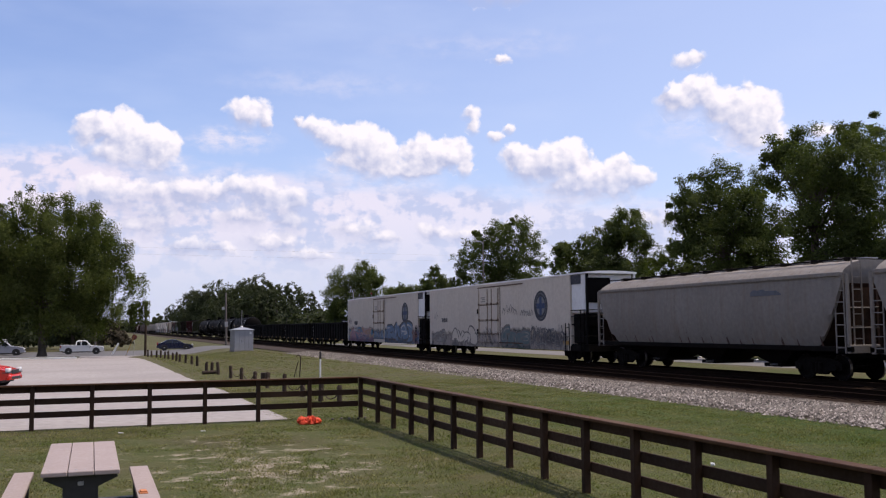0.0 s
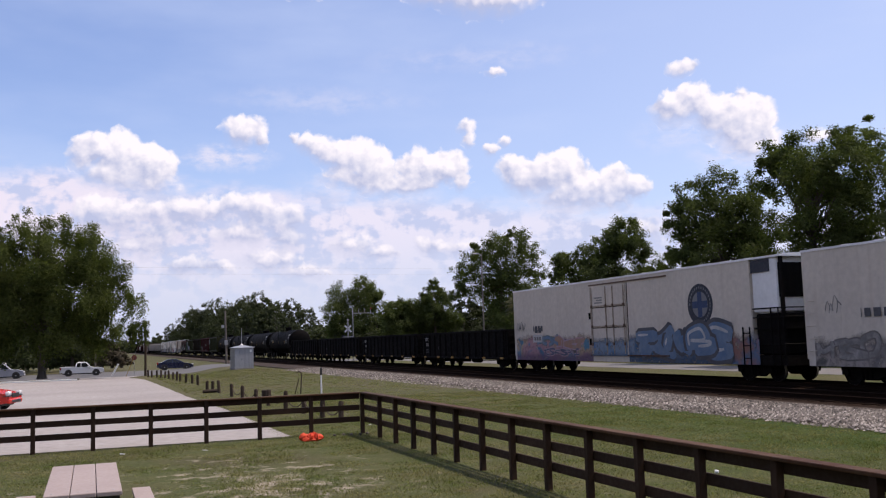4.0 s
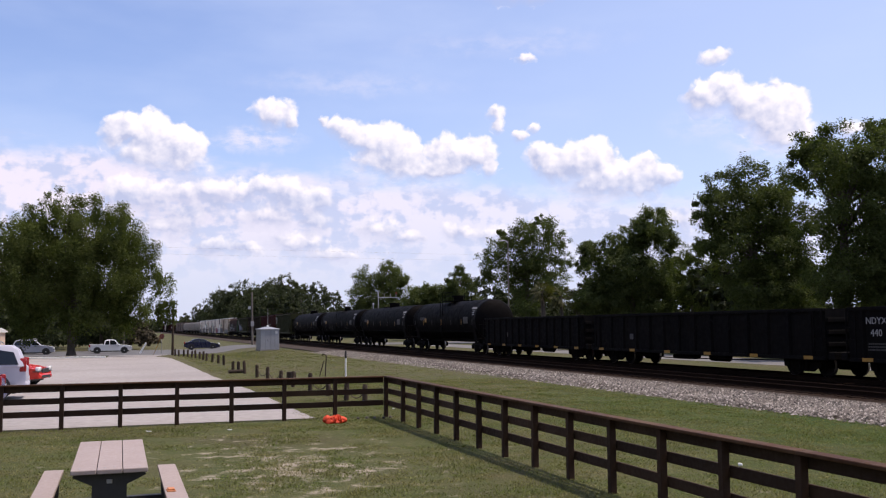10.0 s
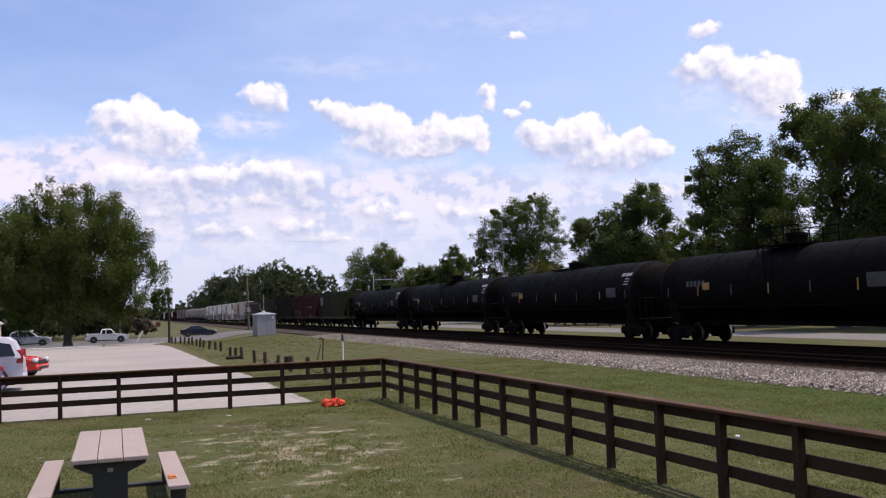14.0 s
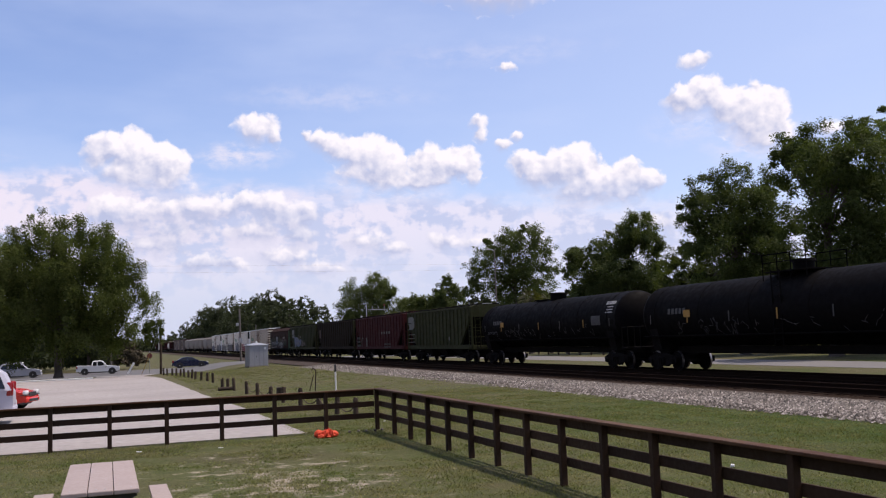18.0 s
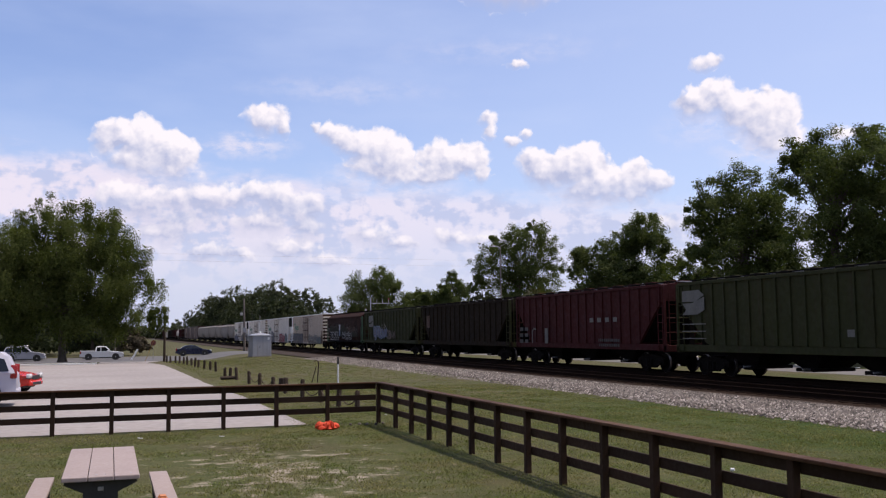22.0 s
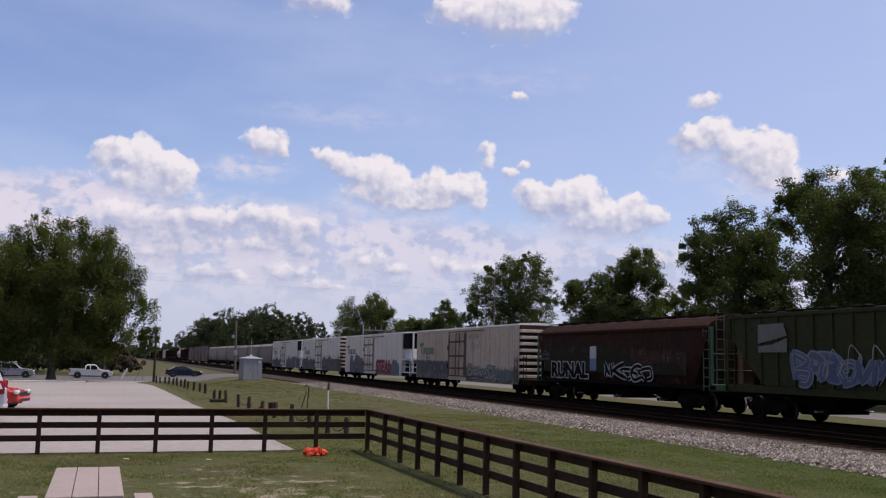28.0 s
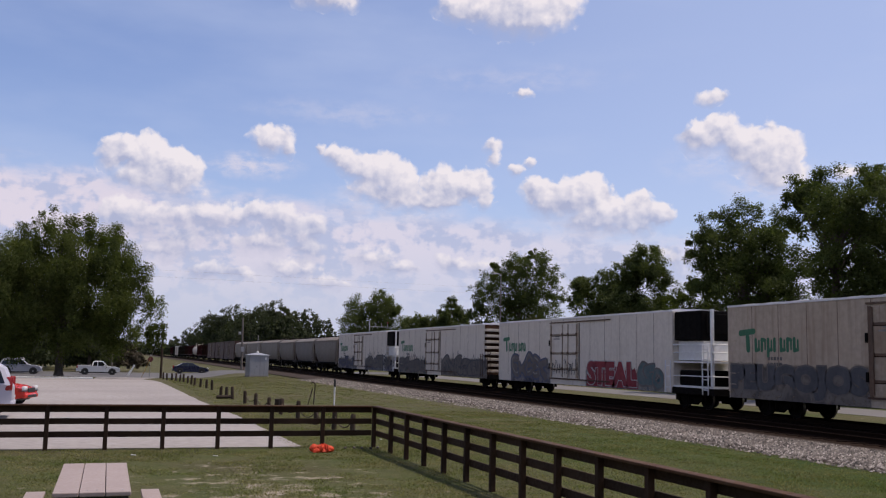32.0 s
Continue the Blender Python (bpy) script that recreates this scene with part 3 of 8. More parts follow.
M_PEACH = material("peach_wall", (0.62, 0.46, 0.36), 0.8, big=0.7, small=8, amount=0.3)

# ================= mesh tools =================
class Build:
    """Gathers vertices and faces of one mesh."""

    def __init__(self):
        self.v, self.f = [], []

    def add(self, verts, faces):
        n = len(self.v)
        self.v += [tuple(p) for p in verts]
        self.f += [tuple(i + n for i in f) for f in faces]
        return self

    def box(self, x0, x1, y0, y1, z0, z1, b=0.0):
        if b <= 0:
            vs = [(x, y, z) for z in (z0, z1) for y in (y0, y1) for x in (x0, x1)]
            return self.add(vs, [(0, 2, 3, 1), (4, 5, 7, 6), (0, 1, 5, 4), (2, 6, 7, 3), (0, 4, 6, 2), (1, 3, 7, 5)])
        b = min(b, (x1 - x0) / 2.1, (y1 - y0) / 2.1, (z1 - z0) / 2.1)
        ring = lambda i, z: [(x0 + b + i, y0 + i, z), (x1 - b - i, y0 + i, z), (x1 - i, y0 + b + i, z), (x1 - i, y1 - b - i, z),
                             (x1 - b - i, y1 - i, z), (x0 + b + i, y1 - i, z), (x0 + i, y1 - b - i, z), (x0 + i, y0 + b + i, z)]
        k = b * 0.6
        return self.rings([ring(k, z0), ring(0, z0 + b), ring(0, z1 - b), ring(k, z1)])

    def rings(self, rings, closed=True, caps=True):
        """A skin over rings of equal count."""
        n, m = len(rings[0]), len(self.v)
        self.v += [tuple(p) for r in rings for p in r]
        for a in range(len(rings) - 1):
            for i in range(n if closed else n - 1):
                j = (i + 1) % n
                self.f.append((m + a * n + i, m + a * n + j, m + (a + 1) * n + j, m + (a + 1) * n + i))
        if caps:
            self.f.append(tuple(m + i for i in reversed(range(n))))
            self.f.append(tuple(m + (len(rings) - 1) * n + i for i in range(n)))
        return self

    def tube(self, pts, radii, n=8, caps=True):
        """A round tube along points."""
        pts = [Vector(p) for p in pts]
        if not isinstance(radii, (list, tuple)):
            radii = [radii] * len(pts)
        out = []
        for i, p in enumerate(pts):
            d = (pts[min(i + 1, len(pts) - 1)] - pts[max(i - 1, 0)]).normalized()
            s = d.cross(Vector((0.31, 0.17, 0.93) if abs(d.z) < 0.9 else (1, 0, 0))).normalized()
            u = d.cross(s)
            out.append([p + (s * math.cos(a) + u * math.sin(a)) * radii[i] for a in (2 * math.pi * k / n for k in range(n))])
        return self.rings(out, caps=caps)

    def prism(self, profile, axis, a, b):
        """A closed profile (two coordinates) pushed along x, y or z from a to b."""
        put = {"x": lambda p, t: (t, p[0], p[1]), "y": lambda p, t: (p[0], t, p[1]), "z": lambda p, t: (p[0], p[1], t)}[axis]
        return self.rings([[put(p, a) for p in profile], [put(p, b) for p in profile]])

    def lathe(self, profile, axis="x", n=20, at=(0, 0, 0), caps=True):
        """A profile of (along, radius) turned round an axis through at."""
        out = []
        for t, r in profile:
            ring = []
            for k in range(n):
                c, s = r * math.cos(2 * math.pi * k / n), r * math.sin(2 * math.pi * k / n)
                p = {"x": (t, c, s), "y": (c, t, s), "z": (c, s, t)}[axis]
                ring.append((p[0] + at[0], p[1] + at[1], p[2] + at[2]))
            out.append(ring)
        return self.rings(out, caps=caps)

    def mesh(self, name, mat, smooth=False):
        me = bpy.data.meshes.new(name)
        me.from_pydata(self.v, [], self.f)
        me.validate()
        bm = bmesh.new()
        bm.from_mesh(me)
        bmesh.ops.recalc_face_normals(bm, faces=bm.faces)
        bm.to_mesh(me)
        bm.free()
        if smooth:
            me.polygons.foreach_set("use_smooth", [True] * len(me.polygons))
            me.set_sharp_from_angle(angle=radians(38))
        if mat:
            me.materials.append(mat)
        return me


def raw_mesh(name, verts, faces_n, mat):
    """A mesh of many small equal polygons from arrays."""
    v = np.asarray(verts, np.float32).reshape(-1, 3)
    me = bpy.data.meshes.new(name)
    nf = len(v) // faces_n
    me.vertices.add(len(v))
    me.vertices.foreach_set("co", v.ravel())
    me.loops.add(len(v))
    me.loops.foreach_set("vertex_index", np.arange(len(v), dtype=np.int32))
    me.polygons.add(nf)
    me.polygons.foreach_set("loop_start", np.arange(nf, dtype=np.int32) * faces_n)
    me.update(calc_edges=True)
    me.materials.append(mat)
    return me


def part(name, data, material, parent, label="", at=None, smooth=False):
    """One mesh object under a thing or a part. data: a Build or a ready mesh."""
    me = data.mesh(name, material, smooth) if isinstance(data, Build) else data
    ob = new(name, me)
    ob.parent = parent
    if at is not None:
        ob.matrix_basis = at
    if label:
        ob["label"] = label
    return ob


def thing(name, label, category, group="", at=None, kind=""):
    ob = new(name)
    ob.empty_display_size = 0.2
    if at is not None:
        ob.matrix_basis = at
    return tagged(ob, label, category, group, kind)


def solid(name, data, material, label, category="", kind="", group="", at=None, smooth=False):
    me = data.mesh(name, material, smooth) if isinstance(data, Build) else data
    ob = new(name, me)
    if at is not None:
        ob.matrix_basis = at
    return tagged(ob, label, category, group, kind)


def B():
    return Build()


def vnoise(p, seed):
    """Smooth random values 0 to 1 in space, for arrays of points."""
    q = np.floor(p).astype(np.int64)
    f = p - q
    f = f * f * (3 - 2 * f)
    out = 0.0
    for i in (0, 1):
        for j in (0, 1):
            for k in (0, 1):
                m = ((q[:, 0] + i) * 374761393 + (q[:, 1] + j) * 668265263 + (q[:, 2] + k) * 1442695041 + seed * 1013904223) & 0x7FFFFFFF
                m = ((m ^ (m >> 13)) * 1274126177) & 0x7FFFFFFF
                w = (f[:, 0] if i else 1 - f[:, 0]) * (f[:, 1] if j else 1 - f[:, 1]) * (f[:, 2] if k else 1 - f[:, 2])
                out = out + w * (((m ^ (m >> 16)) & 0xFFFF) / 65535.0)
    return out


def word(text, size, mat, name="lettering"):
    """Text as a flat mesh, reading along +x, upright in z, centred."""
    cu = bpy.data.curves.new(name, "FONT")
    cu.body, cu.size, cu.align_x, cu.align_y, cu.extrude, cu.resolution_u = text, size, "CENTER", "CENTER", 0.003, 2
    ob = bpy.data.objects.new(name, cu)
    scene.collection.objects.link(ob)
    bpy.context.view_layer.update()
    me = bpy.data.meshes.new_from_object(ob.evaluated_get(bpy.context.evaluated_depsgraph_get()))
    bpy.data.objects.remove(ob)
    me.materials.clear()
    me.materials.append(mat)
    me.name = name
    return me

# ================= ground, roads, track =================
TRACK_X, NEAR_TRACK_X, RAIL_TOP = 26.0, 21.75, 0.34

def ease(a, b, v):
    f = min(max((v - a) / (b - a), 0.0), 1.0)
    return f * f * (3 - 2 * f)


def lie(x, y):
    """Height of the ground: it falls gently towards the street."""
    return -0.48 * ease(72, 116, y) * ease(15, 9, x)


g = B()
gxs = [-2500, -400, -120, -60, -30, -10, 0, 4, 6, 8, 9, 10, 11, 12, 13, 14, 15, 16, 30, 80, 400, 2500]
gys = [-600, -50, 0, 30, 60, 68] + [72 + 2.0 * k for k in range(36)] + [146, 200, 400, 1200, 3500]
g.rings([[(x, y, lie(x, y)) for x in gxs] for y in gys], closed=False, caps=False)
solid("ground", g, M_GRASS, "mown green grass with straw and bare sandy patches", "grass", "structure")


def slab(name, outline, top, mat, label):
    b = B()
    dense = []
    for (xa, ya), (xb, yb) in zip(outline, outline[1:] + outline[:1]):
        m = max(1, int(math.hypot(xb - xa, yb - ya) / 3))
        dense += [(xa + (xb - xa) * k / m, ya + (yb - ya) * k / m) for k in range(m)]
    b.rings([[(x, y, lie(x, y) - 0.1) for x, y in dense], [(x, y, lie(x, y) + top) for x, y in dense]])
    return solid(name, b, mat, label, "paving", "structure")


def sheet(name, rows, mat, label, top):
    """Paving laid in rows of points that follow the ground."""
    b = B()
    b.rings([[(x, y, lie(x, y) + top) for x, y in r] for r in rows], closed=False, caps=False)
    return solid(name, b, mat, label, "paving", "structure")


def lot_edge(y):
    return float(np.interp(y, [24.6, 36, 48, 62, 80, 86, 90], [4.75, 4.6, 4.15, 3.9, 3.5, 3.2, 2.6])) + 0.10 * noise.noise((y * 0.6, 2, 0))


lot_rows = [24.62 + 0.12 * k for k in range(4)] + [25.2 + 1.5 * k for k in range(44)]
sheet("car_park", [[(-40 + (lot_edge(y) + 40) * f, y) for f in (0, 0.3, 0.6, 0.8, 0.9, 0.97, 1)] for y in lot_rows], M_LOT, "pale worn concrete car park beside the fence", 0.014)
street = []
for x in list(range(-140, 0, 10)) + list(range(0, 32, 1)) + list(range(32, 200, 12)):
    lo = float(np.interp(x, [-140, 5, 9, 13, 30, 90, 200], [104, 104, 108, 115, 121, 126, 140]))
    hi = float(np.interp(x, [-140, 12, 60, 200], [121, 133, 140, 152]))
    street.append([(x, lo + (hi - lo) * f) for f in (0, 0.25, 0.5, 0.75, 1)])
sheet("road_cross", street, M_ROAD, "grey asphalt street crossing the railway", 0.02)
slab("road_beyond", [(35.2, -60), (40.6, -60), (40.6, 118), (35.2, 117)], 0.012, M_FARROAD, "pale asphalt road beyond the railway")
mouth = []
for k in range(9):
    y = 89.6 + k * 1.9
    mouth.append([(-1.6 + (float(np.interp(y, [89.6, 95, 105], [2.65, 3.0, 4.6])) + 1.6) * f, y) for f in (0, 0.25, 0.5, 0.75, 1)])
sheet("car_park_mouth", mouth, M_LOT, "pale worn concrete opening onto the street", 0.017)
for y in (28.9, 31.6, 34.3, 37.0, 39.7, 42.4, 45.1, 47.8):
    solid("bay_line", B().box(-2.62, -2.05, y - 0.05, y + 0.05, 0.005, 0.0185), M_LINE, "worn white end of a painted parking bay line", "road marking", "structure")
kb = B()
kb.box(-40, -1.65, 89.9, 90.25, -0.4, lie(-5, 90) + 0.13, 0.02)
solid("kerb", kb, M_WHITE, "white painted kerb along the edge of the car park", "kerb", "structure")

bed = B()
bed.prism([(18.6, -0.8), (19.3, 0.10), (19.6, 0.165), (23.0, 0.17), (24.6, 0.16), (27.4, 0.16), (28.6, 0.02), (29.0, -0.8)], "y", -80, 900)
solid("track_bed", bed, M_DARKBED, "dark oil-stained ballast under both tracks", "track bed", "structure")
sh = B()
rng = np.random.default_rng(5)
ys = np.concatenate([np.arange(-40, 130, 0.8), np.arange(130, 900, 12)])
rows_s = []
for y in ys:
    w = 16.65 + 1.5 * ease(24, 64, y) + 0.35 * noise.noise((0, y * 0.35, 3)) + 0.18 * noise.noise((5, y * 1.4, 3))
    rows_s.append([(19.95, y, 0.10), (19.75 + 0.2 * noise.noise((4, y * 0.7, 0)), y, 0.185 + 0.02 * noise.noise((1, y, 0))), (18.6, y, 0.15 + 0.03 * noise.noise((2, y, 0))), (17.4, y, 0.085), (w, y, -0.03)])
sh.rings(rows_s, closed=False, caps=False)
shoulder = solid("ballast_shoulder", sh, M_STONEBED, "pale grey and white crushed stone ballast shoulder", "ballast", "structure")

# loose stones over the shoulder
n = 66000
yy = 13 + (rng.random(n) ** 1.6) * 75
xx = np.where(rng.random(n) < 0.86, rng.uniform(16.4, 18.9, n), rng.uniform(18.9, 19.4, n))
zz = np.interp(xx, [16.2, 17.4, 18.6, 19.9], [0.0, 0.085, 0.15, 0.18])
toe = 17.0 + 1.5 * np.clip((yy - 24) / 40, 0, 1)
keep = (xx > toe) | (rng.random(n) < 0.3)
xx, yy, zz = xx[keep], yy[keep], zz[keep]
n = len(xx)
s = rng.uniform(0.018, 0.058, n)
oct_v = np.array([(1, 0, 0), (0, 1, 0), (-1, 0, 0), (0, -1, 0), (0, 0, 0.9)], float)
oct_f = np.array([(0, 1, 4), (1, 2, 4), (2, 3, 4), (3, 0, 4)])
jit = oct_v[None] * rng.uniform(0.6, 1.3, (n, 5, 3))
ang = rng.uniform(0, 6.28, n)
ca, sa = np.cos(ang)[:, None], np.sin(ang)[:, None]
vx, vy = jit[:, :, 0] * ca - jit[:, :, 1] * sa, jit[:, :, 0] * sa + jit[:, :, 1] * ca
V = np.stack([vx * s[:, None] + xx[:, None], vy * s[:, None] + yy[:, None], jit[:, :, 2] * s[:, None] + zz[:, None] + 0.01], -1)
light = rng.random(n) < np.interp(xx, [16.2, 17.6, 19.4], [0.34, 0.24, 0.10])
for name, pick, mat, label in (("ballast_stones", ~light, M_STONE, "loose grey-brown crushed stones of the ballast"), ("pale_ballast_stones", light, M_STONEPALE, "pale crushed stones scattered through the ballast")):
    verts = V[pick].reshape(-1, 3)
    faces = (oct_f[None] + (np.arange(len(V[pick])) * 5)[:, None, None]).reshape(-1, 3)
    me = bpy.data.meshes.new(name)
    me.vertices.add(len(verts))
    me.vertices.foreach_set("co", verts.astype(np.float32).ravel())
    me.loops.add(faces.size)
    me.loops.foreach_set("vertex_index", faces.astype(np.int32).ravel())
    me.polygons.add(len(faces))
    me.polygons.foreach_set("loop_start", np.arange(len(faces), dtype=np.int32) * 3)
    me.update(calc_edges=True)
    me.materials.append(mat)
    tagged(new(name, me), label, "ballast", "", "stuff")

ties = B()
for cx in (NEAR_TRACK_X, TRACK_X):
    for k in range(0, 260):
        y = 8 + k * 0.55 + random.uniform(-0.03, 0.03)
        ties.box(cx - 1.28, cx + 1.28, y - 0.11, y + 0.11, 0.05, 0.185 + random.uniform(-0.008, 0.008))
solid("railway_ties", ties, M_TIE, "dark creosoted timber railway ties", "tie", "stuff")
for cx in (NEAR_TRACK_X, TRACK_X):
    for sgn in (-1, 1):
        r = B()
        x = cx + sgn * 0.755
        top = RAIL_TOP
        r.prism([(x - 0.07, top - 0.165), (x + 0.07, top - 0.165), (x + 0.07, top - 0.15), (x + 0.012, top - 0.125), (x + 0.012, top - 0.04), (x + 0.036, top - 0.03),
                 (x + 0.036, top - 0.006), (x + 0.028, top), (x - 0.028, top), (x - 0.036, top - 0.006), (x - 0.036, top - 0.03), (x - 0.012, top - 0.04), (x - 0.012, top - 0.125), (x - 0.07, top - 0.15)],
                "y", -80, 900)
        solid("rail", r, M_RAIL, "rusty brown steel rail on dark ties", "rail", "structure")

# short grass in tufts over the yard and the verge
tufts, per = 80000, 8
tx = rng.uniform(-7, 16.7, tufts)
ty = 6 + rng.random(tufts) ** 1.25 * 34
away = np.arange(tufts) > 66000
ty = np.where(away, 36 + rng.random(tufts) ** 1.2 * 90, ty)
tx = np.where(away, rng.uniform(3.5, 17.2, tufts), tx)
lot = ((tx < 4.5) & (ty > 24.3)) | (away & (tx < np.interp(ty, [36, 48, 62, 80, 90, 126], [4.9, 4.5, 4.2, 3.8, 3.2, 9.0]))) | (ty > 104)
thick = vnoise(np.stack([tx * 0.9, ty * 0.9, tx * 0], -1), 7) * 0.6 + vnoise(np.stack([tx * 3.1, ty * 3.1, tx * 0], -1), 8) * 0.4
soil = ((tx - 2.9) / 3.4) ** 2 + ((ty - 16.5) / 7.0) ** 2
ok = ~lot & (thick > np.where(soil < 1, 0.44, 0.18)) & ((tx < 15.9) | (rng.random(tufts) < 0.5))
tx, ty, thick = tx[ok], ty[ok], thick[ok]
n = len(tx) * per
gx, gy = np.repeat(tx, per) + rng.normal(0, 0.09, n), np.repeat(ty, per) + rng.normal(0, 0.09, n)
big = np.repeat(np.clip(ty / 40.0, 1.0, 1.8), per)
hh = np.sqrt(big) * rng.uniform(0.35, 1.0, n) * (0.020 + 0.045 * np.repeat(np.clip(thick - 0.25, 0, 0.6), per) / 0.6)
ww, az = rng.uniform(0.004, 0.009, n) * big, rng.uniform(0, 6.28, n)
lx, ly = rng.normal(0, 0.03, n), rng.normal(0, 0.03, n)
gz = -0.48 * np.clip((gy - 72) / 44, 0, 1) ** 2 * (3 - 2 * np.clip((gy - 72) / 44, 0, 1)) * np.clip((15 - gx) / 6, 0, 1) ** 2 * (3 - 2 * np.clip((15 - gx) / 6, 0, 1))
P0 = np.stack([gx - ww * np.cos(az), gy - ww * np.sin(az), gz], -1)
P1 = np.stack([gx + ww * np.cos(az), gy + ww * np.sin(az), gz], -1)
P2 = np.stack([gx + lx, gy + ly, gz + hh], -1)
tagged(new("grass_blades", raw_mesh("grass_blades", np.stack([P0, P1, P2], 1), 3, M_BLADE)), "short green and straw-coloured blades of mown grass", "grass", "", "stuff")

# ================= trees and woods =================
def leaf_cloud(lobes, count, size, seed, hollow=0.45, gaps=0.10, spray=34, droop=0.0, shrink=0.78, tight=0.24, tri=False):
    """Quads for leaves, gathered in sprays round ball-shaped lobes (x, y, z, r), so that the outline is ragged and light comes through."""
    rg = np.random.default_rng(seed)
    lob = np.array(lobes, float)
    wgt = lob[:, 3] ** 2
    ns = max(int(count / spray), 8)
    pick = rg.choice(len(lob), ns, p=wgt / wgt.sum())
    d = rg.normal(size=(ns, 3))
    d /= np.linalg.norm(d, axis=1)[:, None]
    swell = 0.80 + 0.42 * vnoise(d * 1.9 + pick[:, None] * 5.3, seed + 1)
    rad = (hollow + (1 - hollow) * rg.random(ns) ** 0.55) * rg.normal(1.0, 0.08, ns) * shrink * swell
    c0 = lob[pick, :3] + d * (rad * lob[pick, 3])[:, None]
    # leaves gather in clumps with open air between them
    clump = 0.6 + size * 3.0
    field = vnoise(c0 / clump, seed + 2) * 0.40 + vnoise(c0 / (clump * 0.5), seed + 3) * 0.38 + rg.random(ns) * 0.22
    keep = field > np.quantile(field, min(0.10 + gaps * 1.2, 0.56))
    c0 = c0[keep]
    rs = np.clip(lob[pick, 3] * tight, 0.24, 1.1)[keep]
    m = len(c0)
    per = spray
    dirv = d[keep] + rg.normal(size=(m, 3)) * 0.5
    off = np.clip(rg.normal(size=(m, per, 3)), -1.5, 1.5) * rs[:, None, None] * np.array([0.62, 0.62, 0.54])
    off += dirv[:, None, :] * (rg.random((m, per, 1)) - 0.4) * rs[:, None, None]
    c = (c0[:, None, :] + off).reshape(-1, 3)
    if droop:
        c[:, 2] -= droop * rg.random(len(c)) ** 3
    ok = c[:, 2] > 0.3
    c = c[ok]
    m = len(c)
    # leaves of one spray face much the same way, outwards and up
    face = np.repeat(d[keep] * 0.7 + np.array([0, 0, 0.55]), per, axis=0)[ok] + rg.normal(size=(m, 3)) * 0.60
    a = np.cross(face, rg.normal(size=(m, 3)))
    a /= np.linalg.norm(a, axis=1)[:, None] + 1e-9
    b = np.cross(face, a)
    b /= np.linalg.norm(b, axis=1)[:, None] + 1e-9
    s = size * rg.uniform(0.5, 1.25, m)[:, None]
    l, w = a * s, b * s * 0.5
    if tri:
        return np.stack([c - l * 0.7 + w, c - l * 0.7 - w, c + l], 1)
    mid = c + np.cross(a, b) * s * 0.18
    return np.stack([c - l, mid + w, c + l, mid - w], 1)


def limbs(b, base_r, height, tips, rg, lean=0.0):
    """A tapered, slightly bent trunk with limbs to the given tips."""
    top = Vector((lean, 0, height))
    pts = [Vector((0, 0, -0.1)), Vector((0, 0, 0.35)), Vector((lean * 0.3 + rg.uniform(-0.1, 0.1), 0, height * 0.4)), Vector((lean * 0.7, rg.uniform(-0.1, 0.1), height * 0.75)), top]
    b.tube(pts, [base_r * 1.5, base_r * 1.1, base_r * 0.85, base_r * 0.65, base_r * 0.4], 9)
    for tx, ty, tz in tips:
        f = rg.uniform(0.35, 0.95)
        s = pts[2].lerp(top, f) if tz > height * 0.5 else pts[1].lerp(pts[3], 0.8)
        e = Vector((tx, ty, tz))
        mid = s.lerp(e, 0.5) + Vector((rg.uniform(-0.3, 0.3), rg.uniform(-0.3, 0.3), rg.uniform(0.0, 0.6)))
        b.tube([s, mid, e], [base_r * 0.36, base_r * 0.22, base_r * 0.06], 6)
        for _ in range(2):
            q = mid.lerp(e, rg.uniform(0.1, 0.8))
            w = q + Vector((rg.uniform(-1, 1), rg.uniform(-1, 1), rg.uniform(-0.2, 1.0))) * (e - s).length * 0.2
            b.tube([q, w], [base_r * 0.12, base_r * 0.03], 5)


def tree(label, x, y, lobes, leaves, size, seed, mat, trunk_r, trunk_h, gaps=0.1, droop=0.0, hollow=0.45, depth=0.9, group="", spray=110, tight=0.23, tri=True, shrink=0.82, double=0.9):
    """A broad-leaved tree. lobes: (across, up, radius) seen from the yard; each is doubled fore and aft."""
    t = thing("tree", label, "tree", group, pose(x, y, 0))
    rg = random.Random(seed)
    away = Vector((x, y, 0)).normalized()
    side = Vector((away.y, -away.x, 0))
    wide = max(abs(u) for u, z, r in lobes)
    balls = []
    for u, z, r in lobes:
        span = math.sqrt(max(wide * wide - u * u, 0.2)) * depth
        for k in ((-1, 1) if r > double else (0,)):
            dd = k * rg.uniform(0.2, 0.75) * min(span, wide * 0.7)
            p = side * u + away * dd
            balls.append((p.x, p.y, z, r))
    part("crown", raw_mesh("crown", leaf_cloud(balls, leaves, size, seed, hollow, gaps, droop=droop, spray=spray, tight=tight, tri=tri, shrink=shrink), 3 if tri else 4, mat), mat, t)
    b = B()
    tips = [(p[0] * 0.86, p[1] * 0.86, p[2] * 0.95) for p in balls if p[2] > trunk_h * 0.55]
    rg.shuffle(tips)
    limbs(b, trunk_r, trunk_h, tips[:18], rg)
    part("trunk", b, M_BARK, t, smooth=True)
    return t


